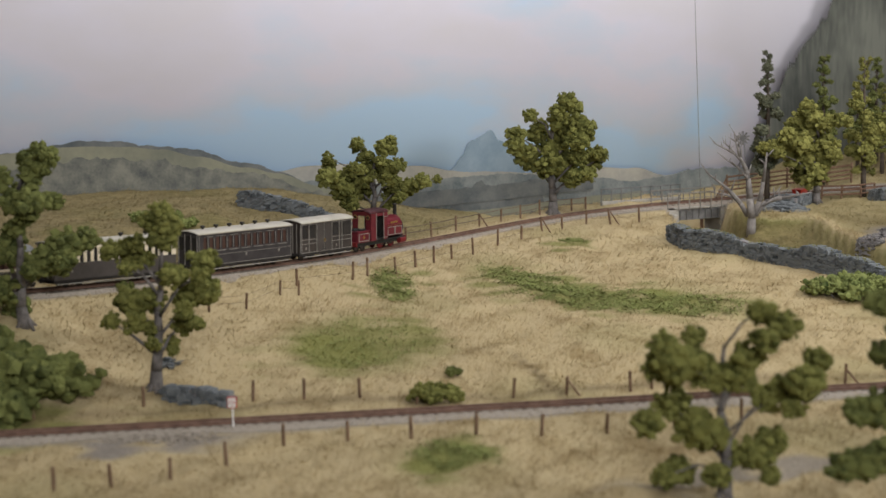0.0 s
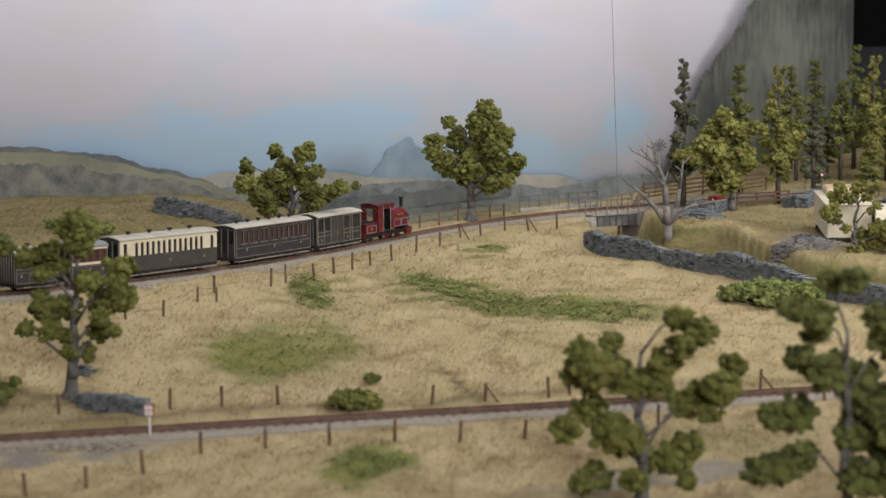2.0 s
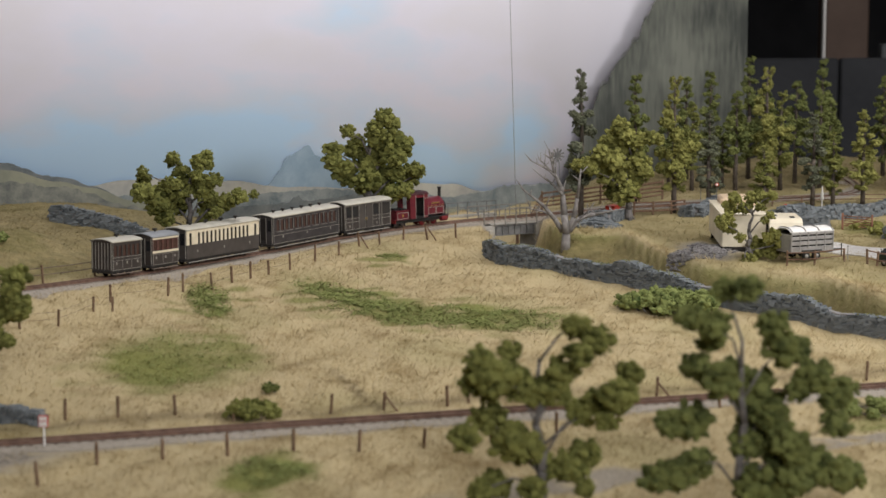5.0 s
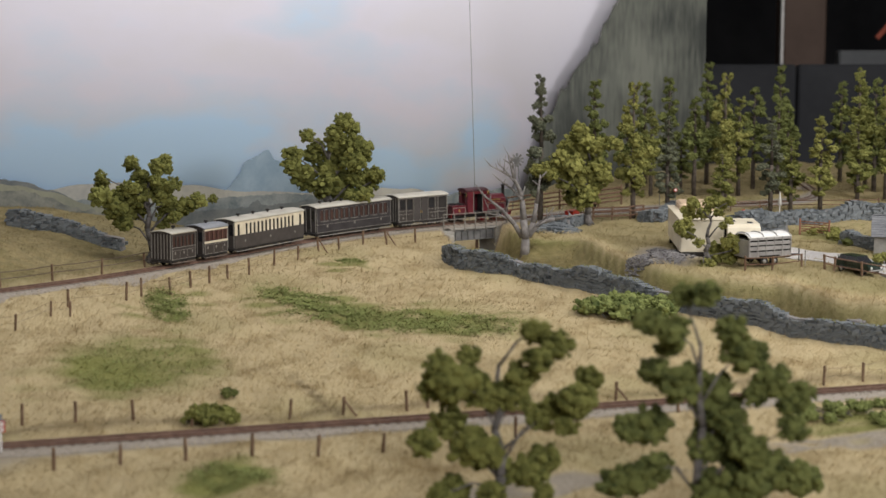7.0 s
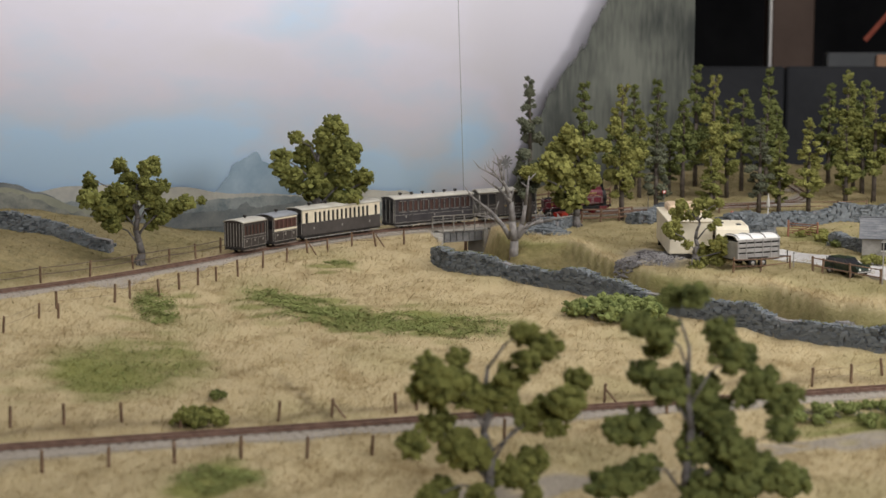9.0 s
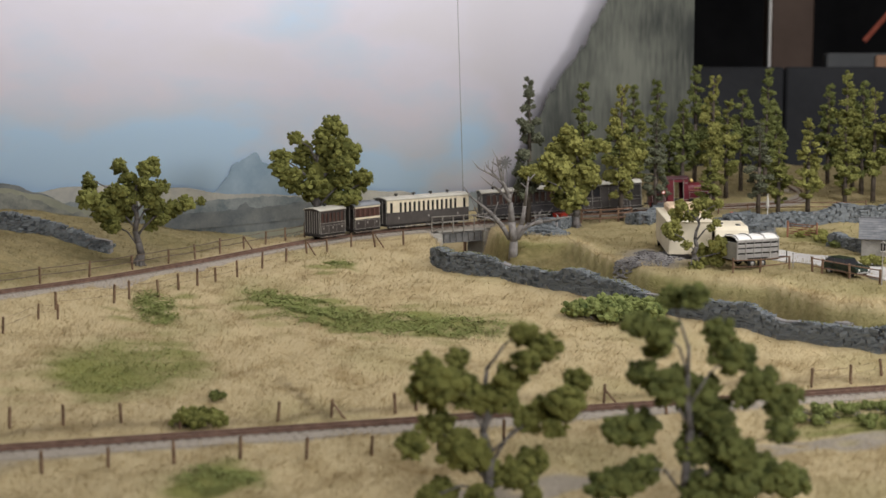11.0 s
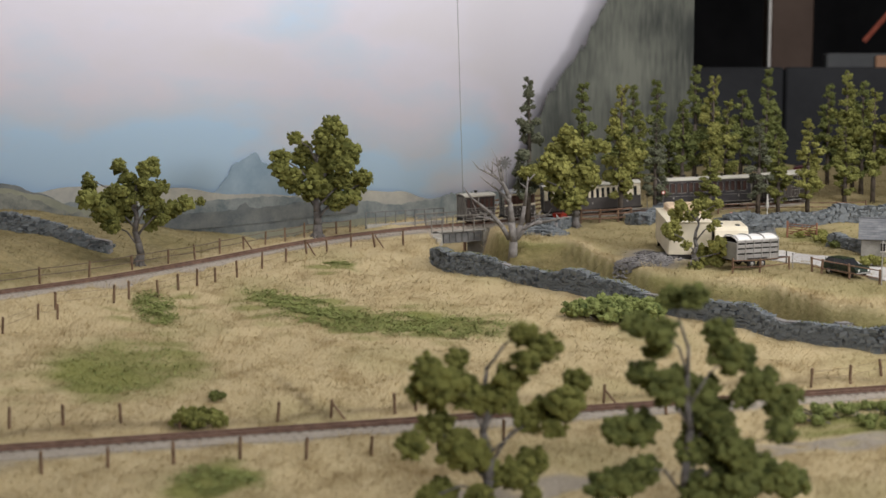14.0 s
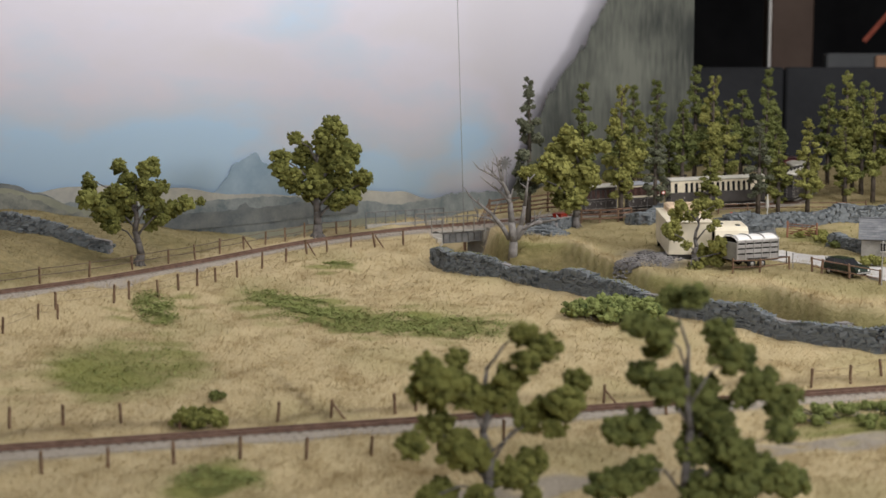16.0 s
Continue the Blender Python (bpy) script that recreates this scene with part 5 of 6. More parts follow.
def goods_van():
    v = thing("brake_van", "dark brown bogie brake van with double doors and cream roof", "railway van")
    L, W, floor, eave, top = 0.074, 0.0275, 0.0075, 0.0365, 0.0400
    part("body", Shape().box(0, 0, (floor + eave) / 2, L - 0.002, W - 0.002, eave - floor, 0.0003), M_BROWN, v)
    part("floor_frame", Shape().box(0, 0, floor - 0.0012, L, W * 0.94, 0.0026, 0.0004), M_FRAME, v)
    part("roof", roof_shape(L + 0.002, W + 0.003, eave - 0.0002, top), M_ROOF, v, "cream curved roof", True)
    for sd in (-1, 1):
        y = sd * (W / 2 - 0.0006)
        bead = Shape()
        for x in (-0.0362, -0.0255, -0.0145, -0.0040, 0.0075, 0.0185, 0.0225, 0.0362):
            bead.box(x, y, (floor + eave) / 2, 0.0004, 0.0009, eave - floor)
        for z in (floor + 0.0006, 0.0165, 0.0205, 0.0350):
            bead.box(0, y, z, L - 0.001, 0.0009, 0.0004)
        part("beading", bead, M_LINING, v, "pale panel beading")
        me = Shape().box(0, 0, 0, 0.0072, 0.0006, 0.0115, 0.0002).mesh("window", M_PANE)
        for x in (-0.0308, -0.0200, 0.0018, 0.0130):
            piece("window", me, v, pose(x, y, 0.0280))
        door = part("door", Shape().box(-0.0092, y + sd * 0.0002, 0.0218, 0.0098, 0.0008, 0.0272, 0.0002).box(0.0018, y + sd * 0.0002, 0.0218, 0.0098, 0.0008, 0.0272, 0.0002), M_GREYBROWN, v, "double side doors")
        part("handle", Shape().box(-0.0045, y + sd * 0.0009, 0.0185, 0.0005, 0.0006, 0.003).box(-0.0028, y + sd * 0.0009, 0.0185, 0.0005, 0.0006, 0.003), M_BRASS, door)
        # no opening: a black panel paints the bay's shade on the side
        part("open_bay", Shape().box(0.0295, y + sd * 0.0001, 0.0275, 0.0105, 0.0006, 0.0135, 0.0002), M_FRAME, v, "black panel standing in for the shade of the guard's bay")
        step = Shape().box(0, sd * (W / 2 - 0.0002), 0.0040, L * 0.92, 0.0022, 0.0007, 0.0002)
        for x in (-0.03, -0.01, 0.01, 0.03):
            step.box(x, sd * (W / 2 - 0.0014), 0.0054, 0.0007, 0.0006, 0.0028)
        part("footboard", step, M_LINING, v, "pale timber footboard")
        for x in (-0.0305, 0.0135):
            part("number_bar", Shape().box(x, y + sd * 0.0006, 0.0122, 0.0016, 0.0004, 0.0024), M_LINING, v)
    for sd in (-1, 1):
        x = sd * (L / 2 - 0.0006)
        part("end_panel", Shape().box(x, 0, (floor + eave) / 2, 0.001, W - 0.001, eave - floor, 0.0002).loft([[(x - 0.0004, y, z) for y, z in arch(W - 0.001, eave - 0.0006, top - 0.001)], [(x + 0.0004, y, z) for y, z in arch(W - 0.001, eave - 0.0006, top - 0.001)]]), M_BROWN, v)
        strip = Shape().box(0, 0, 0, 0.0007, 0.0005, (eave - floor) * 0.96).mesh("end_strip", M_LINING)
        for j in range(6):
            piece("end_strip", strip, v, pose(x + sd * 0.0007, (W - 0.002) * (j / 5 - 0.5), (floor + eave) / 2))
        part("coupling", Shape().box(x + sd * 0.001, 0, floor - 0.0014, 0.0016, W * 0.9, 0.0026, 0.0003).rod((x, 0, 0.0055), (x + sd * 0.006, 0, 0.0055), 0.0009), M_FRAME, v)
    for x in (-0.022, 0.022):
        bogie(v, x)
    return v


van = goods_van()


def engine():
    """A small red saddle-tank engine with a tender-like rear bunker."""
    e = thing("locomotive", "red narrow gauge steam engine with lined panels and black chimney", "locomotive")
    part("frame", Shape().box(0.001, 0, 0.0070, 0.078, 0.0150, 0.0034, 0.0004).box(0.001, 0, 0.0092, 0.080, 0.0215, 0.0011, 0.0003), M_BLACK, e, "black running plate")
    bunker = part("bunker", Shape().box(-0.0300, 0, 0.0148, 0.0195, 0.0225, 0.0105, 0.0006).box(-0.0300, 0, 0.0206, 0.0205, 0.0235, 0.0010, 0.0003), M_RED, e, "red lined coal bunker")
    coal = Shape()
    rng = np.random.default_rng(3)
    for _ in range(40):
        coal.box(-0.030 + rng.uniform(-0.008, 0.008), rng.uniform(-0.009, 0.009), 0.0212 + rng.uniform(0, 0.0012), 0.002, 0.002, 0.0016, 0.0003, rng.uniform(0, 90))
    part("coal", coal, M_BLACK, bunker, "black coal")
    for sd in (-1, 1):
        y = sd * 0.0114
        s = Shape()
        for z in (0.0112, 0.0184):
            s.box(-0.0300, y, z, 0.0165, 0.0004, 0.0006)
        for x in (-0.0382, -0.0218):
            s.box(x, y, 0.0148, 0.0006, 0.0004, 0.0072)
        part("bunker_lining", s, M_LINING, bunker)
        part("number_plate", Shape().box(-0.0300, y, 0.0150, 0.0024, 0.0005, 0.0030, 0.0001), M_BRASS, bunker, "brass plate")
    # cab: back sheet with two round lookouts, two side sheets, front sheet and curved roof
    cab = part("cab", Shape().box(-0.0185, -0.0085, 0.0245, 0.0010, 0.0070, 0.0290, 0.0002).box(-0.0185, 0.0085, 0.0245, 0.0010, 0.0070, 0.0290, 0.0002).box(-0.0185, 0, 0.0370, 0.0010, 0.0110, 0.0040, 0.0002).box(-0.0185, 0, 0.0140, 0.0010, 0.0110, 0.0090, 0.0002), M_RED, e, "red cab sheets")
    for sd in (-1, 1):
        y = sd * 0.0117
        part("side_sheet", Shape().box(-0.0145, y, 0.0245, 0.0080, 0.0008, 0.0290, 0.0002).box(0.0050, y, 0.0245, 0.0066, 0.0008, 0.0290, 0.0002).box(-0.0045, y, 0.0365, 0.0124, 0.0008, 0.0046, 0.0002), M_RED, cab)
        part("beading", Shape().box(0.0018, y + sd * 0.0005, 0.0240, 0.0006, 0.0005, 0.0270).box(-0.0106, y + sd * 0.0005, 0.0240, 0.0006, 0.0005, 0.0270).box(0.0050, y + sd * 0.0005, 0.0120, 0.0062, 0.0005, 0.0006).box(0.0050, y + sd * 0.0005, 0.0330, 0.0062, 0.0005, 0.0006), M_LINING, cab, "pale cab beading")
        part("lookout", Shape().rod((-0.0195, sd * 0.0080, 0.0335), (-0.0186, sd * 0.0080, 0.0335), 0.0023, 0.0023, 14), M_BRASS, cab, "round brass lookout rim")
        part("lookout_glass", Shape().rod((-0.0198, sd * 0.0080, 0.0335), (-0.0190, sd * 0.0080, 0.0335), 0.0016, 0.0016, 14), M_PANE, cab)
    part("cab_floor", Shape().box(-0.005, 0, 0.0110, 0.026, 0.0225, 0.001), M_BLACK, cab)
    part("backhead", Shape().box(0.0070, 0, 0.0245, 0.0012, 0.0230, 0.0290, 0.0002).rod((0.0055, 0, 0.0210), (0.0075, 0, 0.0210), 0.0070, 0.0070, 16), M_BLACK, cab)
    part("cab_roof", roof_shape(0.0300, 0.0252, 0.0378, 0.0412).moved(pose(-0.0055, 0, 0)), M_CABROOF, cab, "dark red curved cab roof", True)
    ang = [math.pi * k / 12 for k in range(13)]
    tank = [(0.0112 * math.cos(a), 0.0205 + 0.0118 * math.sin(a)) for a in ang] + [(-0.0112, 0.0125), (0.0112, 0.0125)]
    body = part("saddle_tank", Shape().loft([[(x, y * k, 0.0205 + (z - 0.0205) * k) for y, z in tank] for x, k in ((0.0078, 0.98), (0.0082, 1.0), (0.0345, 1.0), (0.0350, 0.98))]), M_RED, e, "red lined saddle tank")
    for sd in (-1, 1):
        y = sd * 0.0114
        s = Shape()
        for x in (0.0098, 0.0210, 0.0222, 0.0334):
            s.box(x, y, 0.0172, 0.0005, 0.0004, 0.0076)
        for x in (0.0154, 0.0278):
            s.box(x, y, 0.0134, 0.0115, 0.0004, 0.0005).box(x, y, 0.0210, 0.0115, 0.0004, 0.0005)
        part("tank_lining", s, M_LINING, body, "pale panel lining")
        part("name_plate", Shape().box(0.0215, sd * 0.0106, 0.0258, 0.0120, 0.0005, 0.0018, 0.0002), M_BRASS, body, "brass plate")
    part("smokebox", Shape().rod((0.0345, 0, 0.0195), (0.0400, 0, 0.0195), 0.0086, 0.0086, 18).rod((0.0400, 0, 0.0195), (0.0408, 0, 0.0195), 0.0070, 0.0064, 16).box(0.0372, 0, 0.0120, 0.0054, 0.0150, 0.0060, 0.0004), M_BLACK, e, "black smokebox")
    part("chimney", Shape().lathe([(0.0030, 0.0), (0.0020, 0.0018), (0.0019, 0.0140), (0.0026, 0.0146), (0.0026, 0.0158), (0.0017, 0.0160)], 14, (0.0368, 0, 0.0272)), M_BLACK, e, "black chimney", True)
    part("dome", Shape().lathe([(0.0030, 0), (0.0027, 0.003), (0.0018, 0.0046), (0.0004, 0.0052)], 14, (0.0150, 0, 0.0318)), M_BRASS, e, "brass dome", True)
    for x, lab in ((0.0415, "red front buffer beam"), (-0.0405, "red rear buffer beam")):
        part("buffer_beam", Shape().box(x, 0, 0.0082, 0.0014, 0.0210, 0.0046, 0.0003), M_BRIGHTRED, e, lab)
        sg = 1 if x > 0 else -1
        part("buffer", Shape().rod((x, 0, 0.0080), (x + sg * 0.0050, 0, 0.0080), 0.0010, 0.0010, 8).box(x + sg * 0.0052, 0, 0.0080, 0.0008, 0.0052, 0.0030, 0.0003), M_BLACK, e)
    for sd in (-1, 1):
        part("cylinder", Shape().rod((0.0300, sd * 0.0098, 0.0062), (0.0390, sd * 0.0098, 0.0062), 0.0030, 0.0030, 12), M_BRIGHTRED, e, "red cylinder")
        part("coupling_rod", Shape().box(0.0130, sd * 0.0068, 0.0042, 0.0180, 0.0006, 0.0010, 0.0002).box(0.0245, sd * 0.0075, 0.0056, 0.0120, 0.0006, 0.0008), M_WHEEL, e, "steel coupling rod")
        part("handrail", Shape().rod((0.0090, sd * 0.0112, 0.0230), (0.0340, sd * 0.0112, 0.0230), 0.0002, 0.0002, 5), M_BRASS, e)
    axles = [wheelset(e, x, 0.0050, M_BRIGHTRED if x > 0 else M_WHEEL) for x in (0.0225, 0.0045)] + [wheelset(e, x, 0.0036) for x in (-0.0250, -0.0350)]
    return e, axles


loco, loco_axles = engine()

# ---- fences ----


def post_mesh(h, r, seed):
    rng = np.random.default_rng(seed)
    s = Shape()
    loops = []
    for z, k in ((-0.003, 1.0), (h * 0.5, 0.97), (h - r * 0.4, 0.93), (h, 0.6)):
        loops.append([(r * k * math.cos(a) * (1 + 0.12 * rng.normal()), r * k * math.sin(a) * (1 + 0.12 * rng.normal()), z) for a in [2 * math.pi * j / 7 for j in range(7)]])
    return s.loft(loops).mesh("post", M_POST)


def fence(label, posts, h, r, wires=(0.45, 0.85), braced=(), seed=0, thick=0.00013, rail=None):
    """Wooden posts with thin wires, or rails, from one to the next."""
    rng = np.random.default_rng(seed)
    f = thing("fence", label, "fence")
    kinds = [post_mesh(h * k, r, seed + i) for i, k in enumerate((0.92, 1.0, 1.07))]
    tops = []
    for i, (x, y) in enumerate(posts):
        z = float(height(x, y))
        piece("post", kinds[int(rng.integers(3))], f, pose(x, y, z, rng.normal() * 2.5, rng.normal() * 2.5, rng.uniform(0, 360)))
        tops.append(Vector((x, y, z)))
        if i in braced:
            part("brace", Shape().rod((x + 0.0105, y - 0.001, float(height(x + 0.0105, y)) - 0.001), (x, y, z + h * 0.85), r * 0.8, r * 0.7, 6), M_POST, f)
    s = Shape()
    for a, b in zip(tops, tops[1:]):
        for k in wires:
            if rail:
                part("rail", Shape().rod(a + Vector((0, -r, h * k)), b + Vector((0, -r, h * k)), rail, rail * 0.9, 5), M_TIMBER, f)
            else:
                mid = a.lerp(b, 0.5) + Vector((0, 0, h * k - 0.0005))
                s.rod(a + Vector((0, 0, h * k)), mid, thick, thick, 4).rod(mid, b + Vector((0, 0, h * k)), thick, thick, 4)
    if s.v:
        tagged(part("wire", s, M_WIRE, f), kind="stuff")
    return f


fence("row of short wooden posts in front of the near line", ((-0.377, 0.958), (-0.344, 0.968), (-0.310, 0.979), (-0.282, 1.007), (-0.258, 1.062), (-0.217, 1.071), (-0.175, 1.075), (-0.133, 1.084), (-0.090, 1.088), (-0.048, 1.107),
                                                               (-0.003, 1.122), (0.042, 1.146), (0.086, 1.168), (0.163, 1.212), (0.205, 1.216), (0.250, 1.225)), 0.0145, 0.0012, wires=(), seed=61)
fence("row of short wooden posts behind the near line", ((-0.449, 1.110), (-0.381, 1.148), (-0.306, 1.170), (-0.268, 1.170), (-0.228, 1.174), (-0.187, 1.178), (-0.120, 1.204), (-0.081, 1.200), (-0.035, 1.212), (-0.020, 1.220), (0.121, 1.252), (0.190, 1.280)), 0.0145, 0.0012, wires=(), braced=(7, 10), seed=62)
fence("line of weathered posts before the stone wall", ((0.289, 1.306), (0.325, 1.328), (0.357, 1.356), (0.395, 1.372)), 0.0155, 0.0012, seed=63)
fence("post and wire fence along the far embankment", ((-0.345, 1.490), (-0.304, 1.547), (-0.294, 1.568), (-0.271, 1.595), (-0.255, 1.617), (-0.242, 1.651), (-0.228, 1.680), (-0.210, 1.711), (-0.190, 1.763), (-0.169, 1.808), (-0.151, 1.864), (-0.130, 1.885), (-0.104, 1.903), (-0.077, 1.903), (-0.045, 1.913)), 0.0165, 0.0012, braced=(10, 13), seed=64)
fence("sagging post and wire fence below the embankment", ((-0.414, 1.351), (-0.394, 1.372), (-0.370, 1.404), (-0.352, 1.454), (-0.338, 1.467)), 0.0145, 0.0011, seed=65)
fence("post and rail fence behind the far line", tuple((x, float(far_y(x)) + 0.055) for x in (-0.50, -0.46, -0.42, -0.385, -0.350, -0.318, -0.290, -0.268, -0.246, -0.224, -0.203, -0.183, -0.163, -0.145, -0.128, -0.112)), 0.0165, 0.0012, wires=(0.5, 0.88), braced=(9,), seed=66, thick=0.0005)
fence("rail fence beside the livestock trailer", ((0.288, 1.668), (0.315, 1.668), (0.345, 1.672)), 0.0145, 0.0012, wires=(0.45, 0.9), seed=67, rail=0.0006)
fence("rail fence beside the parked car", ((0.363, 1.650), (0.371, 1.645), (0.392, 1.618), (0.413, 1.585)), 0.0150, 0.0012, wires=(0.4, 0.9), seed=68, rail=0.0007)
fence("brown timber fence beyond the bridge", ((0.035, 2.148), (0.06, 2.158), (0.085, 2.165), (0.11, 2.170), (0.135, 2.174), (0.16, 2.178), (0.185, 2.181), (0.215, 2.184)), 0.026, 0.0014, wires=(0.25, 0.45, 0.65, 0.88), seed=69, rail=0.0012)
fence("brown timber fence at the edge of the wood", ((0.168, 2.053), (0.191, 2.051), (0.213, 2.047), (0.231, 2.066)), 0.017, 0.0014, wires=(0.3, 0.6, 0.9), seed=70, rail=0.0011)
fence("low rail fence along the line through the wood", ((0.339, 2.075), (0.374, 2.070), (0.412, 2.079), (0.446, 2.068), (0.484, 2.075), (0.520, 2.074)), 0.013, 0.0010, wires=(0.5, 0.9), seed=71, rail=0.0006)

# ---- dry stone walls and rubble ----


def rough_stone(s, c, size, rng, turn=0.0):
    co, si = math.cos(turn), math.sin(turn)
    pts = []
    for dz in (-0.5, 0.5):
        for dx, dy in ((-0.5, -0.5), (0.5, -0.5), (0.5, 0.5), (-0.5, 0.5)):
            x, y, z = (d * (1 + 0.28 * rng.normal()) * q for d, q in zip((dx, dy, dz), size))
            pts.append((c[0] + x * co - y * si, c[1] + x * si + y * co, c[2] + z))
    s.add(pts, [(3, 2, 1, 0), (4, 5, 6, 7), (0, 1, 5, 4), (1, 2, 6, 5), (2, 3, 7, 6), (3, 0, 4, 7)])


def stone_wall(label, pts, h, thick, seed, moss=False, stone=0.0050, single=0):
    rng = np.random.default_rng(seed)
    w = thing("stone_wall", label, "stone wall")
    pts = np.array(pts, float)
    cum = np.concatenate(([0], np.cumsum(np.hypot(*np.diff(pts, axis=0).T))))
    stones, core, cap = Shape(), Shape(), Shape()
    loops = []
    for q in np.arange(0, cum[-1] + 0.012, 0.012):
        q = min(q, cum[-1])
        x, y = np.interp(q, cum, pts[:, 0]), np.interp(q, cum, pts[:, 1])
        x2, y2 = np.interp(q + 0.002, cum, pts[:, 0]), np.interp(q + 0.002, cum, pts[:, 1])
        x1, y1 = np.interp(q - 0.002, cum, pts[:, 0]), np.interp(q - 0.002, cum, pts[:, 1])
        t = math.atan2(y2 - y1, x2 - x1)
        nx, ny = -math.sin(t), math.cos(t)
        g = float(height(x, y))
        loops.append([(x - nx * thick * 0.42, y - ny * thick * 0.42, g - 0.006), (x + nx * thick * 0.42, y + ny * thick * 0.42, g - 0.006), (x + nx * thick * 0.3, y + ny * thick * 0.3, g + h * 0.9), (x - nx * thick * 0.3, y - ny * thick * 0.3, g + h * 0.9)])
    core.loft(loops)
    kinds = []
    for _ in range(8 if single else 0):
        s = Shape()
        rough_stone(s, (0, 0, 0), (1, 1, 1), rng)
        kinds.append(s.mesh("stone", M_STONE))
    courses = max(3, int(h / 0.0027))
    for c in range(courses + 1):
        q = rng.uniform(0, stone)
        while q < cum[-1]:
            L = stone * rng.uniform(0.55, 1.4)
            x, y = np.interp(q, cum, pts[:, 0]), np.interp(q, cum, pts[:, 1])
            x2, y2 = np.interp(q + 0.003, cum, pts[:, 0]), np.interp(q + 0.003, cum, pts[:, 1])
            t = math.atan2(y2 - y, x2 - x) if q + 0.003 < cum[-1] else t
            nx, ny = -math.sin(t), math.cos(t)
            g = float(height(x, y))
            wav = 1 + 0.16 * math.sin(q * 37 + seed) + 0.1 * math.sin(q * 91)
            z = g + h * wav * (c + 0.4) / (courses + 0.4) - 0.001
            off = thick * (0.46 - 0.12 * c / courses)
            for sd in (-1, 1):
                if sd < 0 and single and 0.10 < x < 0.37:
                    single -= 1
                    piece("stone", kinds[int(rng.integers(8))], w, pose(x - nx * off, y - ny * off, z, 0, 0, math.degrees(t) + 4 * rng.normal()) @ Matrix.Diagonal((L, 0.004, h / courses * rng.uniform(0.7, 1.15), 1)))
                    continue
                rough_stone(stones, (x + nx * off * sd + rng.normal() * 0.0004, y + ny * off * sd, z), (L, 0.004, h / courses * rng.uniform(0.7, 1.15)), rng, t + 0.08 * rng.normal())
            if c == courses:
                rough_stone(stones, (x, y, z + 0.0008), (L, thick * 0.75, h / courses), rng, t)
                if moss and rng.random() < 0.75:
                    for _ in range(6):
                        a = rng.uniform(0, 6.28)
                        b = Vector((x + rng.normal() * 0.003, y + rng.normal() * 0.003, z + 0.0018))
                        cap.add([b, b + Vector((0.0012 * math.cos(a), 0.0012 * math.sin(a), 0.0002)), b + Vector((rng.normal() * 0.001, rng.normal() * 0.001, 0.0022))], [(0, 1, 2)])
            q += L * 1.04
    part("core", core, M_RUBBLE, w, "packed rubble core")
    tagged(part("stones", stones, M_STONE, w, "rough blue-grey slate stones"), kind="stuff")
    if cap.v:
        tagged(part("moss", cap, M_LEAF_GOLD, w, "mossy grass on the coping"), kind="stuff")


stone_wall("long blue-grey dry stone wall winding down past the field", list(zip(WALL_X, WALL_Y)), 0.0172, 0.013, 81, True, single=300)
stone_wall("dry stone wall along the edge of the knoll", ((-0.480, 1.802), (-0.43, 1.806), (-0.39, 1.800), (-0.354, 1.796)), 0.0140, 0.014, 82)
stone_wall("dry stone wall between the road and the wood", ((0.335, 1.999), (0.359, 2.013), (0.420, 2.018), (0.476, 2.028), (0.583, 2.050), (0.75, 2.195)), 0.016, 0.013, 83)
stone_wall("short dry stone wall by the gate", ((0.385, 1.955), (0.345, 1.975), (0.328, 2.015)), 0.013, 0.012, 84)
stone_wall("sloping dry stone wall beside the cottage", ((0.436, 1.885), (0.452, 1.83), (0.458, 1.79)), 0.014, 0.012, 85)
stone_wall("ruined stretch of stone wall under a tree", ((-0.372, 1.172), (-0.345, 1.163), (-0.318, 1.156)), 0.010, 0.011, 86)
stone_wall("broken stub of stone wall above the bank", ((0.226, 2.041), (0.242, 2.020), (0.276, 2.09)), 0.012, 0.011, 87)
stone_wall("heaped stone wall end behind the dead tree", ((0.114, 2.032), (0.134, 2.020), (0.152, 2.045)), 0.009, 0.012, 88)


def heap(label, x, y, rx, ry, h, count, size, seed, mat=None):
    rng = np.random.default_rng(seed)
    ob = thing("stone_heap", label, "stone heap")
    s = Shape()
    for _ in range(count):
        a, q = rng.uniform(0, 2 * math.pi), math.sqrt(rng.random())
        px, py = x + rx * q * math.cos(a), y + ry * q * math.sin(a)
        z = float(height(px, py)) + h * (1 - q * q) * rng.uniform(0.6, 1.0)
        rough_stone(s, (px, py, z), (size * rng.uniform(0.5, 1.5), size * rng.uniform(0.5, 1.2), size * rng.uniform(0.25, 0.6)), rng, rng.uniform(0, 3.1))
    base = Shape()
    loops = []
    for k in (1.0, 0.75, 0.45, 0.12):
        loops.append([(x + rx * k * math.cos(t), y + ry * k * math.sin(t), float(height(x + rx * k * math.cos(t), y + ry * k * math.sin(t))) - 0.002 + h * 0.85 * (1 - k * k)) for t in [2 * math.pi * j / 16 for j in range(16)]])
    base.loft(loops)
    part("mound", base, M_RUBBLE, ob)
    tagged(part("rubble", s, mat or M_RUBBLE, ob, "loose broken slates"), kind="stuff")


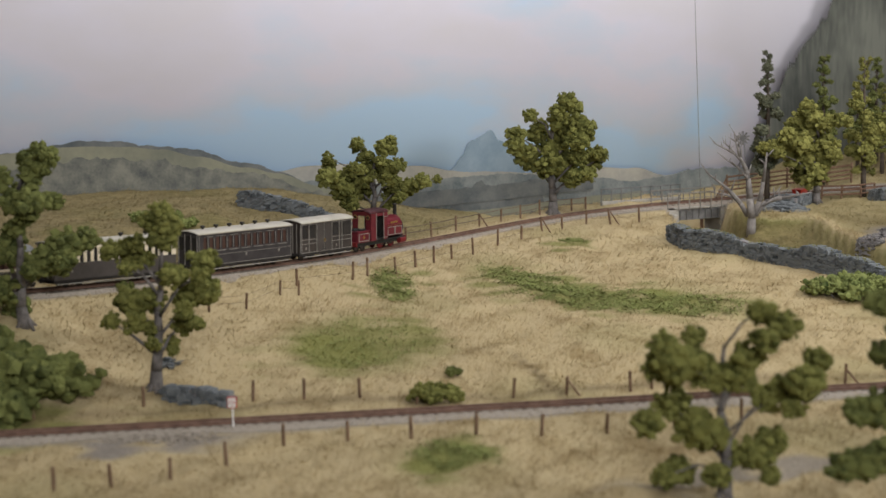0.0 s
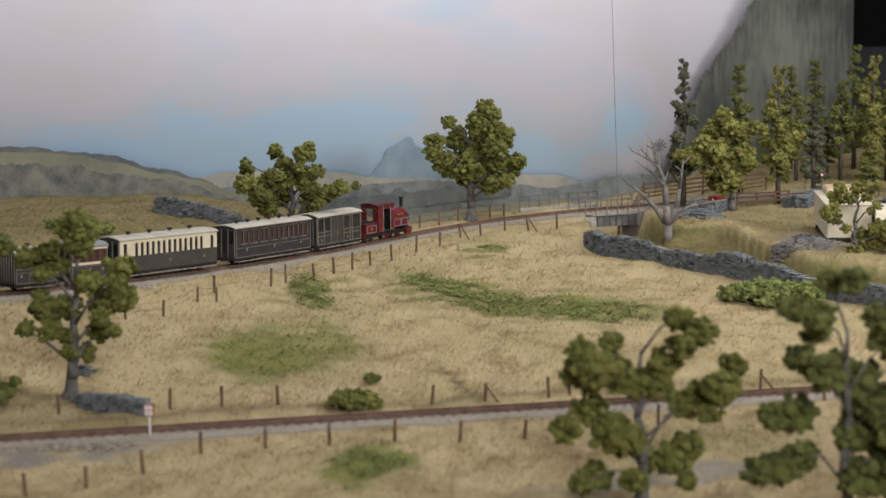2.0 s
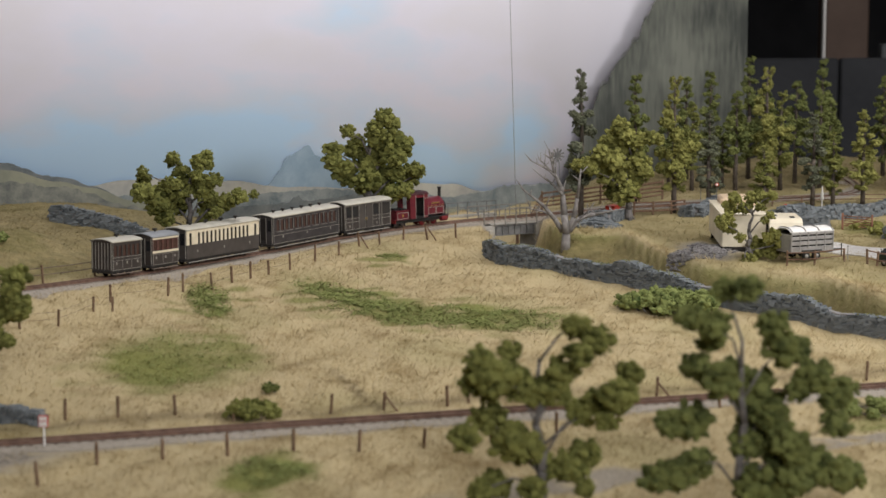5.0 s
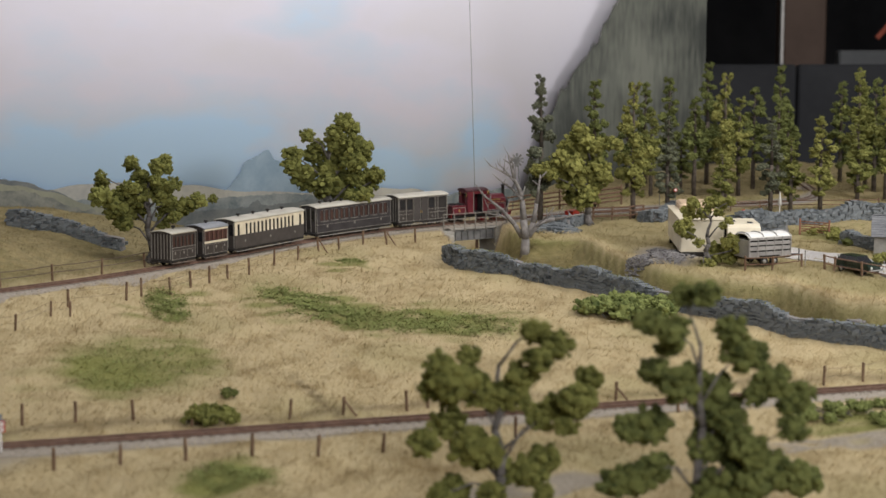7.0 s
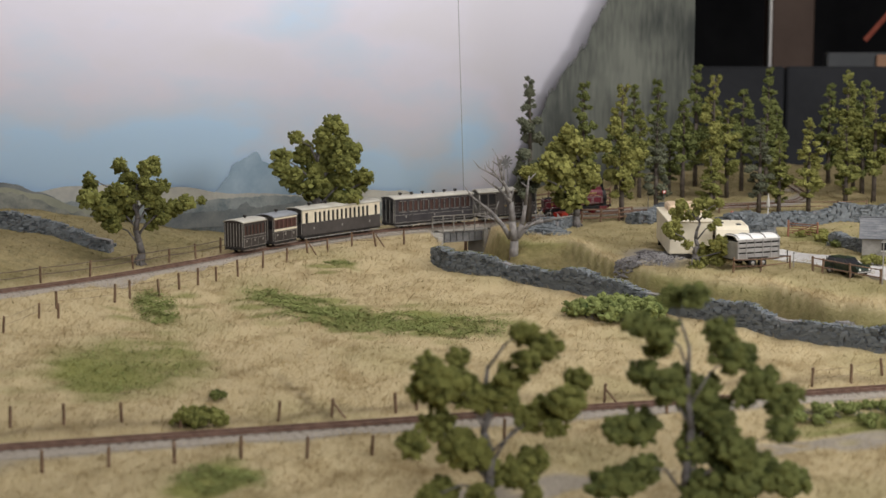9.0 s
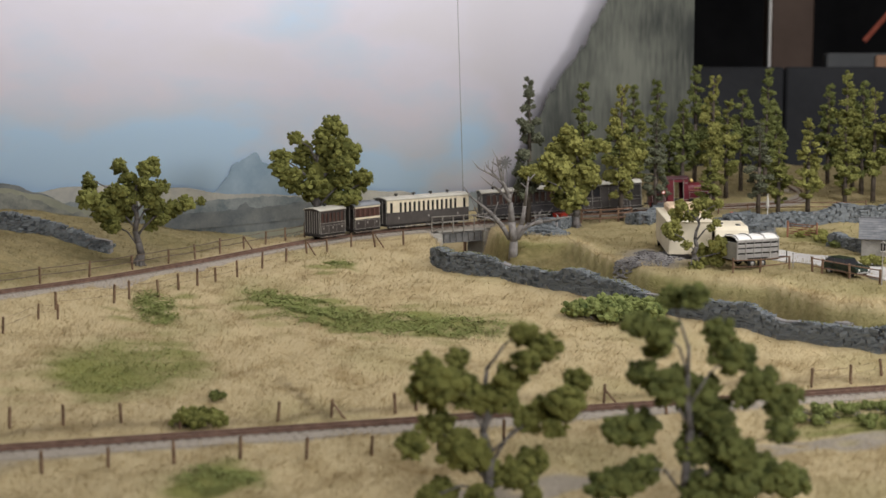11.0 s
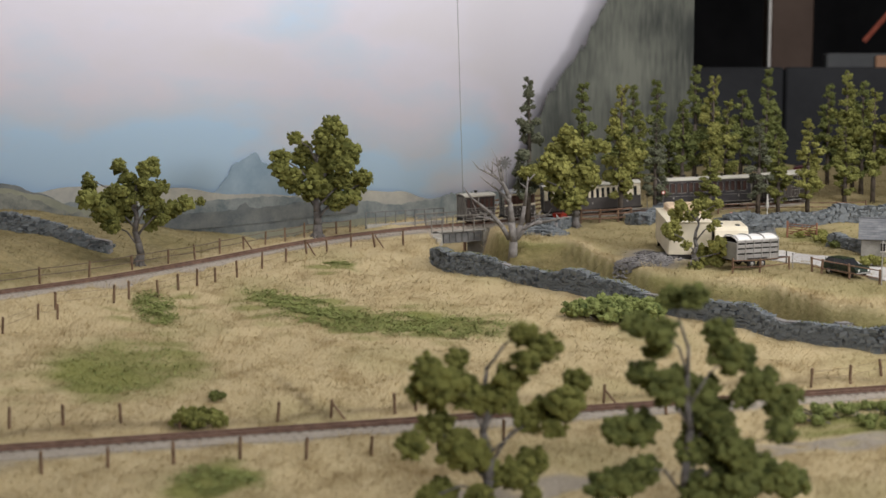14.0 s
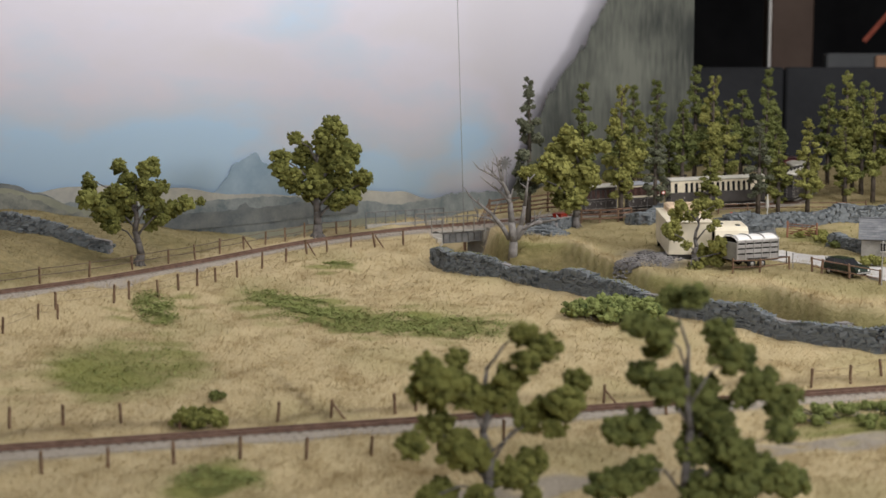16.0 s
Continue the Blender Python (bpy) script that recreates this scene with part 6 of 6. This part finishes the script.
heap("spilled heap of broken slate beside the caravans", 0.208, 1.742, 0.030, 0.034, 0.006, 560, 0.0036, 91)
heap("flat gravel standing in front of the cream horsebox", 0.228, 1.775, 0.026, 0.05, 0.002, 300, 0.0030, 92)
heap("pile of broken slates behind the stone wall", 0.342, 1.462, 0.018, 0.016, 0.014, 420, 0.0034, 93)
heap("tumbled rocks on the bank behind the dead tree", 0.118, 1.995, 0.030, 0.035, 0.006, 130, 0.0075, 94, M_STONE)
heap("small scatter of stones in the field", -0.391, 1.241, 0.010, 0.010, 0.002, 30, 0.004, 95, M_STONE)
heap("spread of pale ballast beside the near line", -0.345, 1.062, 0.045, 0.018, 0.0012, 420, 0.0022, 96, M_BALLAST)

# ---- the bridge ----


def bridge():
    a, b = np.array((-0.012, far_y(-0.012))), np.array((0.042, far_y(0.042)))
    d = (b - a) / np.linalg.norm(b - a)
    yaw = math.degrees(math.atan2(d[1], d[0]))
    c = (a + b) / 2
    L = float(np.linalg.norm(b - a))
    br = thing("railway_bridge", "small girder bridge with concrete abutments carrying the far line", "bridge", pose(c[0], c[1], 0, 0, 0, yaw))
    z = RAIL_FAR
    part("deck", Shape().box(0, 0, z - 0.0065, L * 1.12, 0.040, 0.0018, 0.0004), M_CONCRETE, br, "pale concrete deck edge")
    for sd in (-1, 1):
        y = sd * 0.0165
        g = part("girder", Shape().box(0, y, z - 0.0145, L * 0.9, 0.0016, 0.0125, 0.0003).box(0, y, z - 0.0090, L * 0.9, 0.0050, 0.0010, 0.0002).box(0, y, z - 0.0202, L * 0.9, 0.0050, 0.0010, 0.0002), M_STEEL, br, "grey riveted plate girder")
        for k in range(7):
            x = L * 0.84 * (k / 6 - 0.5)
            part("stiffener", Shape().box(x, y + sd * 0.0014, z - 0.0146, 0.0009, 0.0022, 0.0108), M_STEEL, g)
        rail = part("handrail", Shape().rod((-L * 0.72, sd * 0.0205, z + 0.0125), (L * 0.72, sd * 0.0205, z + 0.0125), 0.0006).rod((-L * 0.72, sd * 0.0205, z + 0.006), (L * 0.72, sd * 0.0205, z + 0.006), 0.0005), M_RAILING, br, "weathered grey handrail")
        for k in range(7):
            x = 1.44 * L * (k / 6 - 0.5)
            part("stanchion", Shape().rod((x, sd * 0.0205, z - 0.009), (x, sd * 0.0205, z + 0.0128), 0.0008, 0.0007, 6), M_RAILING, rail)
    for x, n in ((-L * 0.5, -1), (L * 0.5, 1)):
        ab = part("abutment", Shape().box(x + n * 0.006, 0, z - 0.029, 0.016, 0.040, 0.042, 0.0006), M_CONCRETE, br, "cast concrete abutment")
        part("bearing_shelf", Shape().box(x - n * 0.0005, 0, z - 0.0212, 0.004, 0.041, 0.0016, 0.0003), M_CONCRETE, ab)
        part("wing_wall", Shape().box(x + n * 0.010, -0.026, z - 0.032, 0.007, 0.016, 0.040, 0.0006), M_CONCRETE, ab)
    # footbridge railing behind the line
    fb = thing("footway_railing", "grey metal footway railing on a pale concrete kerb", "railing", pose(c[0], c[1], 0, 0, 0, yaw))
    y = 0.046
    part("kerb", Shape().box(-0.045, y, z - 0.004, 0.110, 0.006, 0.008, 0.0006), M_CONCRETE, fb, "pale concrete kerb")
    bars = part("rail", Shape().rod((-0.10, y, z + 0.015), (0.01, y, z + 0.015), 0.0007).rod((-0.10, y, z + 0.0085), (0.01, y, z + 0.0085), 0.0005), M_STEEL, fb)
    for k in range(9):
        x = -0.10 + 0.11 * k / 8
        part("stanchion", Shape().rod((x, y, z - 0.01), (x, y, z + 0.0155), 0.0007, 0.0006, 6), M_STEEL, bars)


bridge()

# ---- road, yard, vehicles and small fittings ----
M_CARAVAN = surface("caravan_cream", (0.66, 0.585, 0.44), (0.78, 0.70, 0.55), 40, 0.45, 0.03)
M_PEACH = surface("faded_peach_panel", (0.55, 0.40, 0.26), (0.66, 0.50, 0.35), 40, 0.5, 0.03)
M_ALU = surface("aluminium_sheet", (0.27, 0.255, 0.24), (0.44, 0.42, 0.40), 60, 0.45, 0.1, metal=0.35)
M_TYRE = surface("tyre", (0.018, 0.017, 0.016), (0.04, 0.038, 0.035), 90, 0.9, 0.2)
M_GREENCAR = surface("dark_green_car_paint", (0.010, 0.022, 0.017), (0.022, 0.036, 0.028), 60, 0.2, 0, spec=0.6)
M_SLATE = surface("roof_slate", (0.085, 0.09, 0.10), (0.20, 0.20, 0.205), 70, 0.8, 0.4)
M_COTTAGE = surface("cottage_stone", (0.19, 0.18, 0.17), (0.34, 0.325, 0.30), 70, 0.9, 0.6)
M_LAMP_RED = surface("red_lens", (0.42, 0.03, 0.02), (0.55, 0.06, 0.04), 90, 0.3, 0)
M_PARASOL = surface("white_canvas", (0.42, 0.40, 0.36), (0.54, 0.51, 0.47), 90, 0.8, 0.2)
M_GATE = surface("red_brown_gate", (0.17, 0.075, 0.045), (0.30, 0.14, 0.09), 90, 0.8, 0.3)


def ribbon(label, pts, width):
    pts = [Vector(p).to_3d() for p in pts]
    s = Shape()
    rows = []
    for i, p in enumerate(pts):
        t = (pts[min(i + 1, len(pts) - 1)] - pts[max(i - 1, 0)]).normalized()
        n = Vector((-t.y, t.x, 0))
        rows.append([(p + n * width * k) for k in (-0.5, -0.25, 0, 0.25, 0.5)])
    top = [[(q.x, q.y, float(height(q.x, q.y)) + 0.0012) for q in r] for r in rows]
    loops = [r + [(q[0], q[1], q[2] - 0.004) for q in reversed(r)] for r in top]
    s.loft(loops)
    solid("road", s, M_ROAD, label, "road", kind="structure")


ribbon("pale grey lane past the cottage", [(0.315 + 0.012 * k, 1.815 - 0.0016 * k * k) for k in range(19)], 0.050)


def wheel(parent, x, y, r=0.0048, w=0.003):
    t = part("wheel", Shape().rod((x, y - w / 2, r), (x, y + w / 2, r), r, r, 16), M_TYRE, parent, "black rubber tyre", True)
    part("hub", Shape().rod((x, y - w / 2 - 0.0003, r), (x, y + w / 2 + 0.0003, r), r * 0.5, r * 0.5, 12), M_ALU, t, "", True)


def yard_pose(x, y, turn):
    return pose(x, y, float(height(x, y)) + 0.0005, 0, 0, turn)


def horsebox():
    v = thing("horsebox", "tall cream boxy horsebox lorry parked on gravel", "lorry", yard_pose(0.2595, 1.821, 88))
    part("body", Shape().box(0, 0, 0.0225, 0.140, 0.046, 0.0350, 0.0015), M_CARAVAN, v, "cream panelled body")
    part("luton", Shape().box(0.040, -0.004, 0.0435, 0.050, 0.038, 0.0090, 0.002), M_PEACH, v, "peach overcab pod")
    part("roof_rim", Shape().box(0, 0, 0.0400, 0.142, 0.048, 0.0010, 0.0004), M_CARAVAN, v)
    part("chassis", Shape().box(0, 0, 0.0040, 0.140, 0.040, 0.004, 0.0005), M_FRAME, v)
    for sd in (-1, 1):
        part("side_window", Shape().box(-0.050, sd * 0.0232, 0.0250, 0.014, 0.0005, 0.007, 0.0002), M_PANE, v)
        for x in (-0.058, -0.046, 0.050):
            wheel(v, x, sd * 0.021)
    for y in (-0.018,):
        part("tail_light", Shape().box(-0.0702, y, 0.0110, 0.0008, 0.0030, 0.0050, 0.0002), M_LAMP_RED, v, "red tail light")


def caravan():
    v = thing("caravan", "cream touring caravan with rounded roof and brown stripe", "caravan", yard_pose(0.300, 1.775, 88))
    prof = [(-0.036, 0.006), (0.036, 0.006), (0.038, 0.018), (0.034, 0.030), (0.026, 0.0335), (-0.026, 0.0335), (-0.034, 0.030), (-0.038, 0.018)]
    part("body", Shape().loft([[(x, y, z) for x, z in prof] for y in (-0.017, 0.017)]), M_CARAVAN, v, "cream rounded body")
    for sd in (-1, 1):
        part("stripe", Shape().box(0, sd * 0.0172, 0.0165, 0.070, 0.0005, 0.0024), M_GATE, v, "brown stripe")
        for x in (-0.020, 0.002, 0.022):
            part("window", Shape().box(x, sd * 0.0173, 0.0245, 0.014, 0.0005, 0.0075, 0.0002), M_PANE, v)
        wheel(v, 0.0, sd * 0.015, 0.0044)
    for y in (-0.008, 0.008):
        part("rooflight", Shape().box(-0.010 + y, y, 0.0340, 0.008, 0.005, 0.0014, 0.0004), M_PANE, v, "dark rooflight")
    for y in (-0.0125, 0.0125):
        part("tail_light", Shape().box(-0.0376, y, 0.0150, 0.0010, 0.0026, 0.0055, 0.0002), M_LAMP_RED, v, "red tail light")
    part("towbar", Shape().rod((0.037, 0.006, 0.006), (0.055, 0, 0.006), 0.0007).rod((0.037, -0.006, 0.006), (0.055, 0, 0.006), 0.0007).rod((0.055, 0, 0.0062), (0.055, 0, 0.0), 0.0006), M_FRAME, v)


def stock_trailer():
    v = thing("livestock_trailer", "aluminium livestock trailer with slatted sides and white roof", "trailer", yard_pose(0.311, 1.700, 24))
    L, W = 0.050, 0.025
    part("floor", Shape().box(0, 0, 0.0075, L, W, 0.0016, 0.0004), M_FRAME, v)
    for sd in (-1, 1):
        y = sd * W / 2
        for z, h in ((0.0110, 0.0055), (0.0172, 0.0038), (0.0222, 0.0034), (0.0268, 0.0024)):
            part("slat", Shape().box(0, y, z, L, 0.0010, h, 0.0002), M_ALU, v)
        for k in range(6):
            part("upright", Shape().box(L * (k / 5 - 0.5) * 0.98, y + sd * 0.0006, 0.0180, 0.0010, 0.0008, 0.0205), M_ALU, v)
        for x in (-0.007, 0.005):
            wheel(v, x, sd * 0.0120, 0.0042)
        part("mudguard", Shape().box(-0.001, sd * 0.0135, 0.0096, 0.023, 0.003, 0.0012, 0.0003), M_FRAME, v)
    # solid black block between the slats, standing in for shade within
    part("dark_inside", Shape().box(0, 0, 0.0180, L - 0.004, W - 0.003, 0.0185), M_FRAME, v)
    for x in (-L / 2, L / 2):
        part("end_panel", Shape().box(x, 0, 0.0170, 0.0010, W, 0.0180, 0.0002), M_ALU, v)
    part("roof", roof_shape(L + 0.001, W + 0.001, 0.0278, 0.0325), M_WHITE, v, "white curved roof", True)
    for k in range(4):
        pts = [Vector((L * (k / 3 - 0.5) * 0.96, y, z + 0.0004)) for y, z in arch(W + 0.001, 0.0278, 0.0326)]
        part("roof_hoop", Shape().tube(pts, [0.0006] * len(pts), 5), M_ALU, v)
    part("drawbar", Shape().rod((L / 2, 0.006, 0.0072), (L / 2 + 0.020, 0, 0.0072), 0.0008).rod((L / 2, -0.006, 0.0072), (L / 2 + 0.020, 0, 0.0072), 0.0008).rod((L / 2 + 0.019, 0, 0.013), (L / 2 + 0.019, 0, 0.0), 0.0006), M_FRAME, v)


def car():
    v = thing("car", "dark green estate car parked beside the fence", "car", yard_pose(0.394, 1.640, -58) @ Matrix.Scale(0.86, 4))
    prof = [(-0.026, 0.0045), (0.026, 0.0045), (0.0268, 0.0095), (0.024, 0.0122), (0.010, 0.0132), (-0.0255, 0.0132), (-0.0268, 0.009)]
    part("body", Shape().loft([[(x * k, y, z) for x, z in prof] for y, k in ((-0.0112, 0.985), (-0.0100, 1.0), (0.0100, 1.0), (0.0112, 0.985))]), M_GREENCAR, v, "dark green bodywork")
    cab = [(-0.0245, 0.0130), (0.0100, 0.0130), (0.0040, 0.0190), (-0.0210, 0.0192)]
    part("glasshouse", Shape().loft([[(x, y * q, z) for (x, z), q in zip(cab, (1, 1, 0.84, 0.84))] for y in (-0.0102, 0.0102)]), M_PANE, v, "dark car windows")
    part("roof", Shape().box(-0.0085, 0, 0.0194, 0.0255, 0.0174, 0.0012, 0.0004), M_GREENCAR, v)
    for sd in (-1, 1):
        for x in (-0.0225, -0.0090, 0.0050):
            part("door_pillar", Shape().rod((x, sd * 0.0103, 0.013), (x - 0.0012, sd * 0.0087, 0.0190), 0.0006), M_GREENCAR, v)
        for x in (-0.0165, 0.0165):
            wheel(v, x, sd * 0.0100, 0.0042, 0.0026)
        part("headlight", Shape().rod((0.0262, sd * 0.0075, 0.0088), (0.0272, sd * 0.0075, 0.0088), 0.0014, 0.0014, 10), M_WHITE, v)
    for x in (-0.0272, 0.0272):
        part("bumper", Shape().box(x, 0, 0.0058, 0.0012, 0.0215, 0.0014, 0.0003), M_ALU, v, "bright bumper")


def cottage():
    h = thing("cottage", "low stone cottage with a grey slate roof", "cottage", yard_pose(0.494, 1.790, -14))
    W, D, wall, ridge = 0.095, 0.060, 0.020, 0.037
    part("wall", Shape().box(0, 0, wall / 2 - 0.003, W, D, wall + 0.006, 0.0006), M_COTTAGE, h)
    for x in (-W / 2 + 0.001, W / 2 - 0.001):
        part("gable", Shape().loft([[(x + q, -D / 2, wall), (x + q, D / 2, wall), (x + q, 0, ridge - 0.001)] for q in (-0.001, 0.001)]), M_COTTAGE, h)
    slope = math.atan2(ridge - wall, D / 2)
    run = math.hypot(ridge - wall, D / 2) + 0.005
    roof = part("roof", Shape().box(0, 0, ridge + 0.0012, W + 0.004, 0.003, 0.0014, 0.0004), M_SLATE, h, "grey slate ridge")
    course = Shape().box(0, 0, 0, W + 0.006, 0.0046, 0.0008, 0.0002).mesh("slate_course", M_SLATE)
    for sd in (-1, 1):
        for k in range(9):
            q = run * (k + 0.5) / 9
            piece("slate_course", course, roof, pose(0, sd * (q * math.cos(slope)), ridge - q * math.sin(slope) + 0.0008, -sd * (math.degrees(slope) - 3), 0, 0))
    for x in (-0.022, 0.020):
        w = part("window", Shape().box(x, -D / 2 - 0.0004, 0.0105, 0.0100, 0.0010, 0.0090, 0.0002), M_PANE, h, "dark cottage window")
        part("frame", Shape().box(x, -D / 2 - 0.0010, 0.0152, 0.0112, 0.0008, 0.0008).box(x, -D / 2 - 0.0010, 0.0058, 0.0112, 0.0012, 0.0008).box(x, -D / 2 - 0.0010, 0.0105, 0.0007, 0.0008, 0.0090), M_WHITE, w, "white window frame")
    part("door", Shape().box(-0.002, -D / 2 - 0.0004, 0.0080, 0.0095, 0.0010, 0.0160, 0.0002), M_GATE, h, "brown plank door")


def gate():
    g = thing("field_gate", "rust-brown five-barred field gate beside the lane", "gate", yard_pose(0.398, 1.945, -36))
    L = 0.036
    for x in (0, L):
        part("gatepost", Shape().rod((x, 0, -0.002), (x, 0, 0.0185), 0.0013, 0.0011, 7), M_GATE, g)
    for k in range(5):
        part("bar", Shape().box(L / 2, 0, 0.0040 + 0.0028 * k, L, 0.0007, 0.0010, 0.0002), M_GATE, g)
    part("brace", Shape().rod((0.001, 0.0006, 0.0035), (L - 0.001, 0.0006, 0.0155), 0.0005, 0.0005, 5).rod((L / 2, 0.0006, 0.0035), (L / 2, 0.0006, 0.0155), 0.0005, 0.0005, 5), M_GATE, g)


def parasol():
    p = thing("parasol", "folded white parasol on a slim pole", "parasol", yard_pose(0.388, 2.017, 0) @ Matrix.Scale(0.8, 4))
    part("pole", Shape().rod((0, 0, -0.001), (0, 0, 0.0470), 0.0007, 0.0006, 7), M_WHITE, p)
    part("canopy", Shape().lathe([(0.0024, 0.0280), (0.0027, 0.0310), (0.0019, 0.0380), (0.0011, 0.0440), (0.0003, 0.0490)], 9), M_PARASOL, p, "folded white canvas", True)
    part("foot", Shape().lathe([(0.004, 0), (0.004, 0.0012), (0.001, 0.002)], 12), M_CONCRETE, p)


def round_sign(x, y, h, label):
    s = thing("crossing_sign", label, "road sign", yard_pose(x, y, 0))
    part("pole", Shape().rod((0, 0, -0.002), (0, 0, h), 0.0004, 0.0004, 6), M_STEEL, s)
    part("rim", Shape().rod((0, -0.0012, h - 0.001), (0, -0.0004, h - 0.001), 0.0022, 0.0022, 16), M_LAMP_RED, s, "red rim")
    part("face", Shape().rod((0, -0.0017, h - 0.001), (0, -0.0008, h - 0.001), 0.0014, 0.0014, 16), M_WHITE, s, "white face")


def lineside_sign():
    s = thing("lineside_sign", "small white square sign with red border on a post", "sign", yard_pose(-0.300, 1.092, 0))
    part("pole", Shape().rod((0, 0, -0.003), (0, 0, 0.0180), 0.0008, 0.0007, 6), M_WHITE, s, "white post")
    b = part("board", Shape().box(0, -0.0010, 0.0180, 0.0066, 0.0008, 0.0078, 0.0002), M_LAMP_RED, s, "red bordered board")
    for x in (-0.0014, 0.0014):
        for z in (0.0162, 0.0198):
            part("white_field", Shape().box(x, -0.0016, z, 0.0024, 0.0006, 0.0030), M_WHITE, b, "white field")


def red_implement():
    t = thing("farm_trailer", "small bright red farm trailer by the timber fence", "trailer", yard_pose(0.144, 2.070, 60) @ Matrix.Scale(0.8, 4))
    part("tub", Shape().loft([[(-0.010, -0.006, 0.0040), (0.010, -0.006, 0.0040), (0.010, 0.006, 0.0040), (-0.010, 0.006, 0.0040)], [(-0.0125, -0.0075, 0.0125), (0.0125, -0.0075, 0.0125), (0.0125, 0.0075, 0.0125), (-0.0125, 0.0075, 0.0125)]]), M_LAMP_RED, t, "red tub")
    for sd in (-1, 1):
        wheel(t, 0.0, sd * 0.0078, 0.0036, 0.002)
    part("drawbar", Shape().rod((0.010, 0, 0.0045), (0.022, 0, 0.0020), 0.0006), M_FRAME, t)


def mast():
    p = thing("wire_mast", "very thin tall wire mast behind the bridge", "mast", yard_pose(0.026, 2.150, 0))
    part("rod", Shape().rod((0.002, 0, -0.01), (-0.009, 0, 0.36), 0.0004, 0.0003, 6), M_STEEL, p)
    part("foot", Shape().box(0.002, 0, 0.012, 0.004, 0.004, 0.03, 0.0005), M_TIMBER, p, "brown timber foot")
    # made-up windpump in the place of a grey X-shaped crossing sign
    w = thing("windpump", "small grey lattice stand-in for an X-shaped crossing sign beyond the bridge", "windpump", yard_pose(0.082, 2.24, 0))
    for a, b in ((-1, -1), (1, -1), (1, 1), (-1, 1)):
        part("leg", Shape().rod((a * 0.006, b * 0.006, 0), (a * 0.0015, b * 0.0015, 0.072), 0.0005, 0.0004, 5), M_STEEL, w)
    head = part("wheel_head", Shape().rod((0, -0.002, 0.073), (0, 0.002, 0.073), 0.0016, 0.0016, 8), M_STEEL, w)
    blade = Shape().box(0, 0, 0.0052, 0.0022, 0.0004, 0.0075).mesh("vane", M_STEEL)
    for k in range(10):
        piece("vane", blade, head, pose(0, -0.0022, 0.073, 0, 36 * k, 0))


def slim_post(x, y, h, label):
    p = thing("slim_post", label, "post", yard_pose(x, y, 0))
    part("shaft", Shape().rod((0, 0, -0.002), (0, 0, h), 0.0006, 0.0005, 6), M_ALU, p)
    part("cap", Shape().lathe([(0.001, h), (0.001, h + 0.001), (0.0003, h + 0.0016)], 8), M_ALU, p)


horsebox()
caravan()
stock_trailer()
car()
cottage()
gate()
parasol()
round_sign(0.252, 2.081, 0.047, "round red and white crossing sign on a pole")
round_sign(0.268, 2.054, 0.034, "round red and white crossing sign on a short pole")
round_sign(0.346, 2.024, 0.016, "low red and white roadside marker")
lineside_sign()
red_implement()
mast()
slim_post(0.412, 1.575, 0.040, "slim grey post beside the lane")
slim_post(0.352, 1.69, 0.014, "short grey post by the yard")

# ---- what moves: the train runs along the far line, away over the bridge and into the wood ----
RUN_T = (0.0, 3.5, 7.0, 9.0, 11.3, 12.5, 13.5, 14.5, 15.2, 16.0)
RUN_S = (-0.0155, 0.2527, 0.5203, 0.6627, 0.8187, 0.9076, 0.9841, 1.0705, 1.1252, 1.1872)
STOCK = ((brown_coach, 0.0, 0.0105), (maroon_coach, 0.0552, 0.0105), (cream_coach, 0.1493, 0.039), (plum_coach, 0.2939, 0.037), (van, 0.4030, 0.022), (loco, 0.4920, 0.020))


def run_at(t):
    """How far the last carriage has run, eased over a second to take out jerks."""
    k = np.linspace(-0.6, 0.6, 13)
    tt = np.clip(t + k, -0.6, 16.6)
    lo, hi = (RUN_S[1] - RUN_S[0]) / 3.5, (RUN_S[-1] - RUN_S[-2]) / 0.8
    s = np.interp(tt, RUN_T, RUN_S) + np.where(tt < 0, tt * lo, 0) + np.where(tt > 16, (tt - 16) * hi, 0)
    return float(s.mean())


def train_pose(s, half):
    a, b = np.array(far_at(s - half)), np.array(far_at(s + half))
    c, d = (a + b) / 2, b - a
    za, zb = float(far_z(a[0])), float(far_z(b[0]))
    return pose(c[0], c[1], (za + zb) / 2, 0, -math.degrees(math.atan2(zb - za, float(np.hypot(*d)))), math.degrees(math.atan2(d[1], d[0])))


def motions():
    times = [0.5 * k for k in range(33)]
    for vehicle, ahead, half in STOCK:
        walk(vehicle, [(t, train_pose(run_at(t) + ahead, half)) for t in times])
    # driving wheels turn on their axles
    fine = [k / 15 for k in range(241)]
    for axle, x, r in zip(loco_axles, (0.0225, 0.0045, -0.0250, -0.0350), (0.0050, 0.0050, 0.0036, 0.0036)):
        walk(axle, [(t, pose(x, 0, r, 0, math.degrees((run_at(t) - run_at(0)) / 0.0050) % 360, 0)) for t in fine])


motions()
